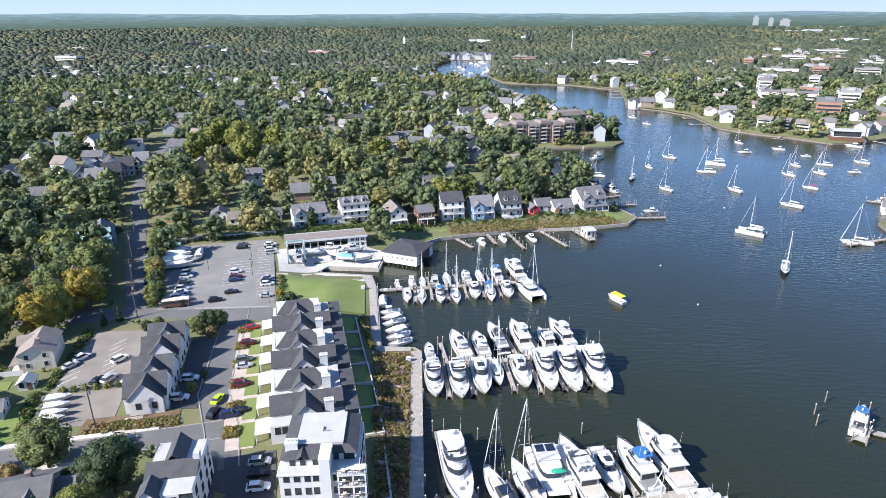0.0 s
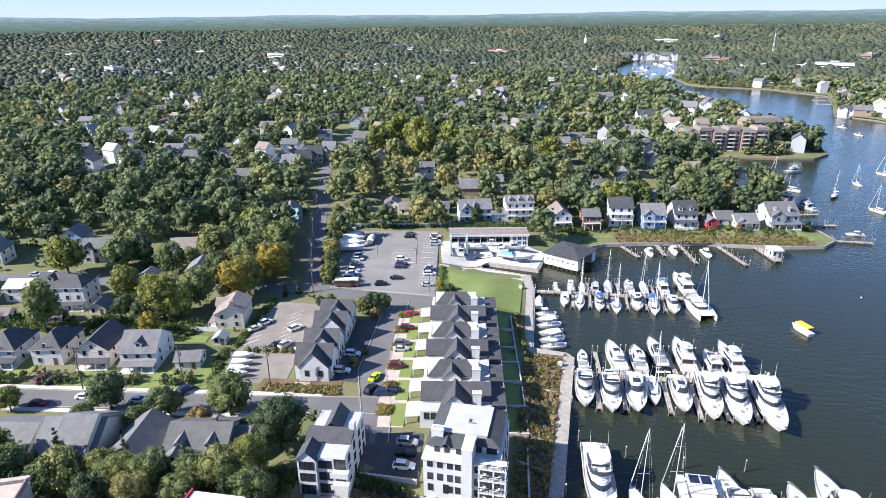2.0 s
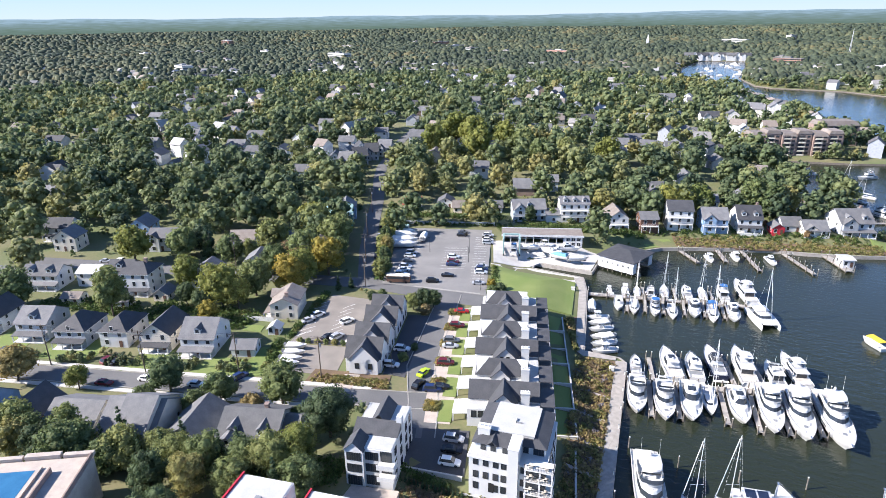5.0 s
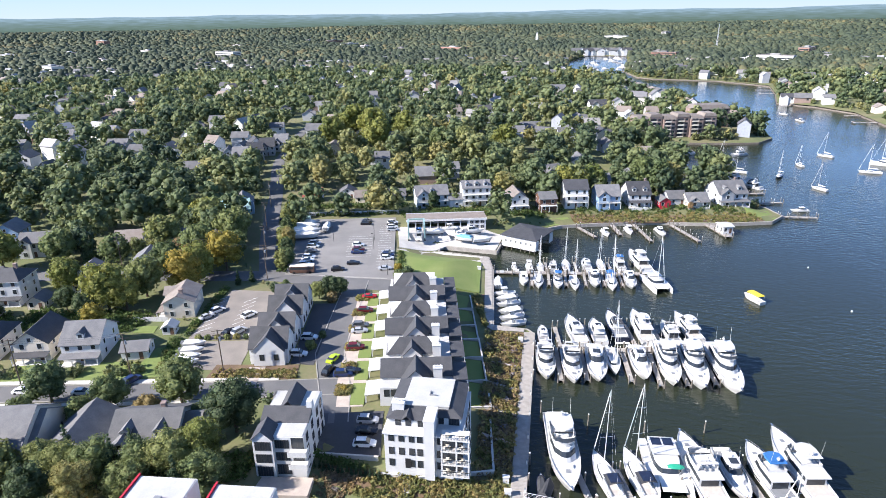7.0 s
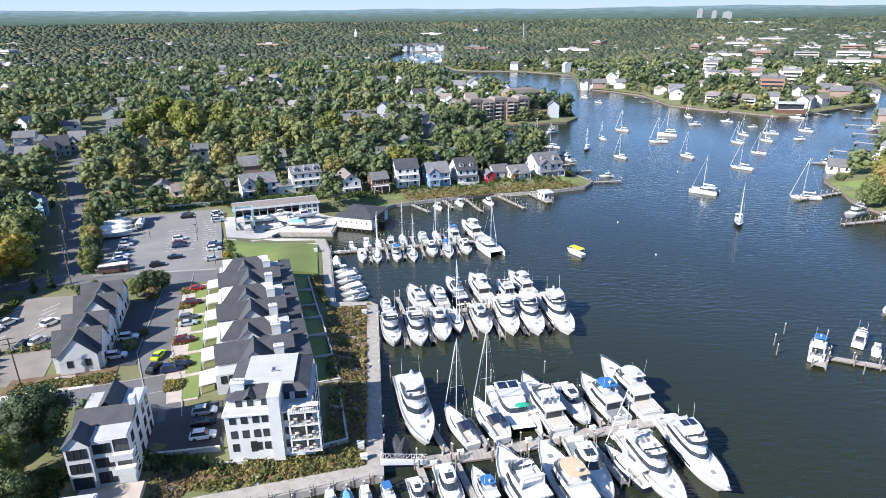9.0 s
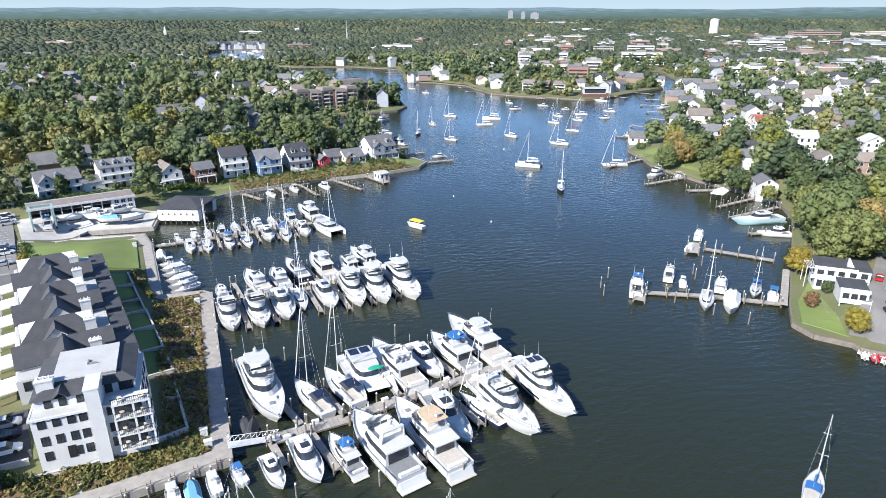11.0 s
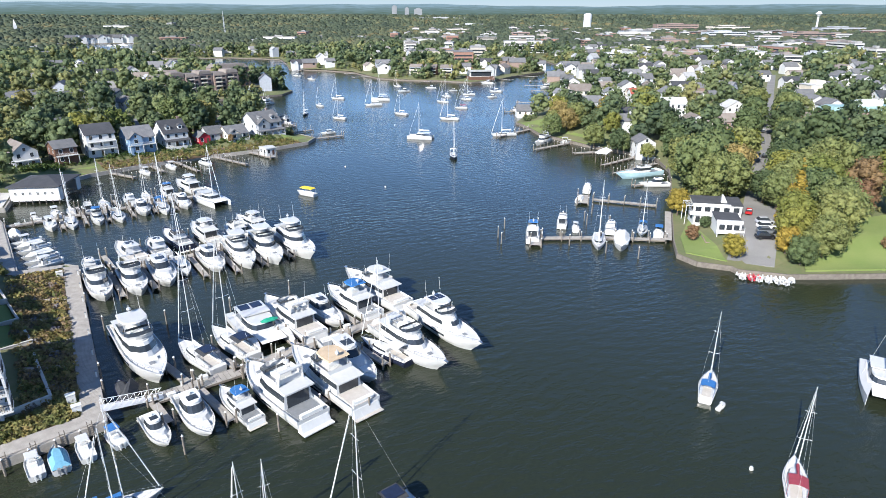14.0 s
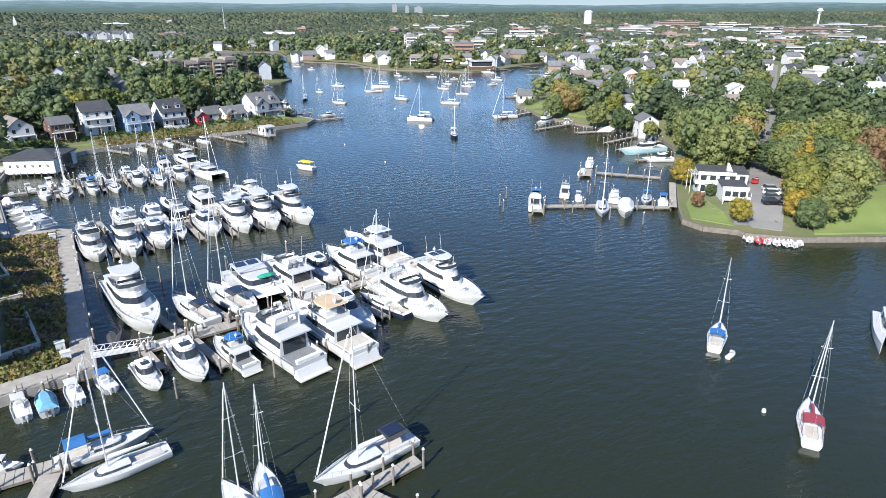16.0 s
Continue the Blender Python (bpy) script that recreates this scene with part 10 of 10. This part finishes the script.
# ---- the far town: more roofs among the trees than one could count ----
def island_tones(name, tones, rough=0.75):
    """One of several paints or roofings for each house of a joined mesh, with a little mottling."""
    m = bpy.data.materials.new(name)
    m.use_nodes = True
    nt, n = m.node_tree, m.node_tree.nodes
    geo, ramp, noise, mix = n.new("ShaderNodeNewGeometry"), n.new("ShaderNodeValToRGB"), n.new("ShaderNodeTexNoise"), n.new("ShaderNodeMixRGB")
    ramp.color_ramp.interpolation = "CONSTANT"
    while len(ramp.color_ramp.elements) < len(tones):
        ramp.color_ramp.elements.new(0.5)
    for i, c in enumerate(tones):
        ramp.color_ramp.elements[i].position = i / len(tones)
        ramp.color_ramp.elements[i].color = (*c, 1)
    noise.inputs["Scale"].default_value = 0.9
    nt.links.new(geo.outputs["Position"], noise.inputs["Vector"])
    nt.links.new(geo.outputs["Random Per Island"], ramp.inputs[0])
    mix.blend_type = "MULTIPLY"
    mix.inputs[0].default_value = 0.45
    nt.links.new(ramp.outputs[0], mix.inputs[1])
    nt.links.new(noise.outputs["Fac"], mix.inputs[2])
    nt.links.new(mix.outputs[0], n["Principled BSDF"].inputs["Base Color"])
    n["Principled BSDF"].inputs["Roughness"].default_value = rough
    return m


M["far_wall"] = island_tones("far_house_paint", ((0.8, 0.8, 0.78), (0.62, 0.60, 0.55), (0.8, 0.79, 0.76), (0.42, 0.45, 0.5), (0.72, 0.7, 0.66), (0.8, 0.8, 0.78)))
M["far_roof"] = island_tones("far_house_roofing", ((0.2, 0.2, 0.21), (0.3, 0.29, 0.28), (0.13, 0.13, 0.14), (0.26, 0.22, 0.19), (0.4, 0.4, 0.4)), 0.85)


def build_far_houses():
    rng = np.random.default_rng(44)
    wall_v, wall_f, roof_v, roof_f = [], [], [], []
    n = 0
    for _ in range(6000):
        a, r = radians(rng.uniform(-46, 62)), 400 + 950 * rng.random() ** 1.15
        x, y = EYE[0] + r * math.sin(a), EYE[1] + r * math.cos(a)
        lump = math.sin(x * 0.011 + 0.6) * math.cos(y * 0.013) + 0.4 * math.sin(x * 0.031 + y * 0.02)
        q = np.array([(x, y)])
        if lump < 0.0 or in_water(q)[0] or shore_distance(q)[0] < 14 or blocked(q, 9)[0]:
            continue
        w, d, h = rng.uniform(3.4, 5.4), rng.uniform(4.0, 6.2), rng.uniform(6.0, 9.0)
        t = radians(rng.choice([-14, 4, 76, 94]) + rng.uniform(-4, 4))
        c, sn, z = math.cos(t), math.sin(t), land(x, y)

        def at(u, v, e):
            return (x + u * c - v * sn, y + u * sn + v * c, z + e)
        b, g = len(wall_v), h + w * rng.uniform(0.65, 0.95)
        wall_v += [at(-w, -d, -3), at(w, -d, -3), at(w, d, -3), at(-w, d, -3), at(-w, -d, h), at(w, -d, h), at(w, d, h), at(-w, d, h), at(0, -d, g - 0.2), at(0, d, g - 0.2)]
        wall_f += [(b, b + 1, b + 5, b + 8, b + 4), (b + 1, b + 2, b + 6, b + 5), (b + 2, b + 3, b + 7, b + 9, b + 6), (b + 3, b, b + 4, b + 7)]
        b, e, k = len(roof_v), d + 0.4, h - 0.3
        roof_v += [at(-w - .5, -e, k), at(0, -e, g), at(w + .5, -e, k), at(-w - .5, e, k), at(0, e, g), at(w + .5, e, k)]
        roof_v += [at(-w - .5, -e, k - .3), at(0, -e, g - .3), at(w + .5, -e, k - .3), at(-w - .5, e, k - .3), at(0, e, g - .3), at(w + .5, e, k - .3)]
        roof_f += [(b, b + 1, b + 4, b + 3), (b + 1, b + 2, b + 5, b + 4), (b + 6, b + 9, b + 10, b + 7), (b + 7, b + 10, b + 11, b + 8), (b, b + 6, b + 7, b + 1), (b + 1, b + 7, b + 8, b + 2), (b + 3, b + 4, b + 10, b + 9), (b + 4, b + 5, b + 11, b + 10), (b, b + 3, b + 9, b + 6), (b + 2, b + 8, b + 11, b + 5)]
        clear(x + 1, y - 4, 6.2, 9.5, math.degrees(rng.uniform(-0.3, 0.3)))
        n += 1
        if n >= 340:
            break
    me = bpy.data.meshes.new("far_houses")
    m = len(wall_v)
    me.from_pydata(wall_v + roof_v, [], wall_f + [tuple(i + m for i in f) for f in roof_f])
    me.materials.append(M["far_wall"])
    me.materials.append(M["far_roof"])
    for i, poly in enumerate(me.polygons):
        poly.material_index = 0 if i < len(wall_f) else 1
    tagged(new("far_houses", me), "white and grey gabled houses scattered through the distant woods", "houses", kind="stuff")


def build_town():
    """The middle of the town: flat-roofed brick, white and pale blocks, too many and far to pick apart."""
    rng = np.random.default_rng(12)
    wall, roof, pane = Shape(), Shape(), Shape()
    n = 0
    while n < 118:
        az, r = radians(rng.uniform(29, 68)), rng.uniform(640, 1900)
        if n > 95:
            az, r = radians(rng.uniform(-45, 30)), rng.uniform(1150, 2600)
        x, y = EYE[0] + r * math.sin(az), EYE[1] + r * math.cos(az)
        q = np.array([(x, y)])
        if in_water(q)[0] or shore_distance(q)[0] < 25 or blocked(q, 16)[0]:
            continue
        w, d, h = rng.uniform(8, 24) * (1 + r / 2600), rng.uniform(6, 11), rng.uniform(9, 17)
        t = radians(-32 + rng.choice([0, 90]) + rng.uniform(-4, 4))
        m = Matrix.Translation((x, y, land(x, y))) @ Matrix.Rotation(t, 4, "Z")

        def put(shape, *b):
            g = Shape().box(*b)
            shape.add([m @ Vector(v) for v in g.v], g.f)
        put(wall, -w, w, -d, d, -3, h)
        put(roof, -w - 0.3, w + 0.3, -d - 0.3, d + 0.3, h, h + 0.5)
        put(roof, -w * 0.3, w * 0.2, -d * 0.4, d * 0.4, h + 0.5, h + 3.0)
        for k in range(int(h / 3.6)):
            for sg in (-1, 1):
                put(pane, -w + 1, w - 1, sg * d - 0.08, sg * d + 0.08, 1.2 + k * 3.6, 2.9 + k * 3.6)
                put(pane, sg * w - 0.08, sg * w + 0.08, -d + 1, d - 1, 1.2 + k * 3.6, 2.9 + k * 3.6)
        clear(x, y, w + 3, d + 3, math.degrees(t))
        open_front(x, y, min(r * 0.03, 40), w * 0.8)
        n += 1
    me = bpy.data.meshes.new("town_blocks")
    V, F, MI = [], [], []
    for i, g in enumerate((wall, roof, pane)):
        F += [tuple(a + len(V) for a in f) for f in g.f]
        MI += [i] * len(g.f)
        V += g.v
    me.from_pydata(V, [], F)
    for q in (island_tones("town_wall", ((0.34, 0.19, 0.14), (0.62, 0.61, 0.58), (0.50, 0.46, 0.40), (0.38, 0.22, 0.17), (0.62, 0.62, 0.60))), island_tones("town_roofing", ((0.34, 0.34, 0.33), (0.2, 0.2, 0.2), (0.46, 0.46, 0.45), (0.28, 0.25, 0.23)), 0.85), M["glass"]):
        me.materials.append(q)
    me.polygons.foreach_set("material_index", MI)
    tagged(new("town_blocks", me), "brick, white and pale flat-roofed blocks of the distant town", "buildings", kind="stuff")


def build_inlet():
    """Yachts and white boathouses of the marina at the head of the far inlet."""
    rng = np.random.default_rng(15)
    g = Shape()
    for k in range(26):
        u = rng.random()
        x, y = 44 + 86 * rng.random() + 26 * u, 940 + 500 * u
        if not in_water([(x, y)])[0]:
            continue
        a, ln = rng.uniform(0, 6.28), rng.uniform(9, 15)
        c, sn = math.cos(a), math.sin(a)
        lo = [(x + c * p - sn * q, y + sn * p + c * q) for p, q in ((-ln / 2, -1.5), (ln * 0.2, -1.8), (ln / 2, 0), (ln * 0.2, 1.8), (-ln / 2, 1.5))]
        g.taper(lo, lo, 0, 1.5)
        hi = [(x + (px - x) * 0.55, y + (py - y) * 0.55) for px, py in lo]
        g.taper(hi, hi, 1.5, 2.6)
        if k % 3:
            g.tube((x, y, 1), (x, y, ln * 1.35), 0.2, 0.14, 5)
    me = g.mesh("far_boats")
    me.materials.append(M["gel"])
    tagged(new("far_boats", me), "white yachts moored in the far inlet", "boats", kind="stuff")


build_inlet()
for k in range(9):
    x, y = 36 + k * 15, 1496 + 6 * (k % 2)
    put_far((0, 1, 4)[k % 3], x + 26, y, 4, 1.9)

# ---- greenery over all that is left ----
build_town()
build_far_houses()
clear(-53.5, -9.0, 5.5, 6.0)
# dark trees between the roof-top pool and the street's back gardens, and small ones along the kerb
for i, (x, y) in enumerate(((-100, -16.5), (-93.7, -15), (-87.8, -12.5), (-81, -12.7), (-75.5, -11), (-71, -7.6), (-63, -6.5), (-78, -18), (-124, -18.5), (-117, -17.3), (-108, -18), (-85, -20), (-70.5, -14.7), (-61.5, -13))):
    if not PLANTED or min(math.hypot(x - q[0], y - q[1]) for q in PLANTED) > 3.2:
        plant(("oak", "fir", "oak", "tall")[i % 4], x, y, 0.72 + 0.09 * (i * 7 % 4))
for x, y in ((-110, 4.5), (-96.5, 6.6), (-82.6, 9.6)):
    plant("oak", x, y, 0.5)
fill_trees()
build_yard_shrubs()


def build_front_gardens():
    """Planting beds between the porches and the street's north pavement."""
    rng = np.random.default_rng(77)
    protos = [wood_tree(190 + i, 5, 60, 1.5, 3, 5) for i in range(4)]
    V, F, T, k = [], [], [], 0
    for _ in range(170):
        u = rng.random()
        x, y = -163 + 74 * u, 9.2 + 17.4 * u + rng.uniform(1.0, 5.5)
        if math.sin(x * 0.42) < -0.55:
            continue
        v, f = protos[rng.integers(4)]
        a, s = rng.uniform(0, 6.28), rng.uniform(0.10, 0.24)
        c, sn = math.cos(a) * s, math.sin(a) * s
        V.append(np.stack([x + v[:, 0] * c - v[:, 1] * sn, y + v[:, 0] * sn + v[:, 1] * c, land(x, y) + 0.1 + (v[:, 2] - 2.2) * s], 1))
        F.append(f + k)
        T.append(np.full(len(v), rng.random()))
        k += len(v)
    stuff_mesh("front_garden_bushes", np.concatenate(V), np.concatenate(F), np.concatenate(T), M["woods"], "mixed green and russet bushes before the porches", "bushes")


build_front_gardens()
build_woods()
build_canopy()
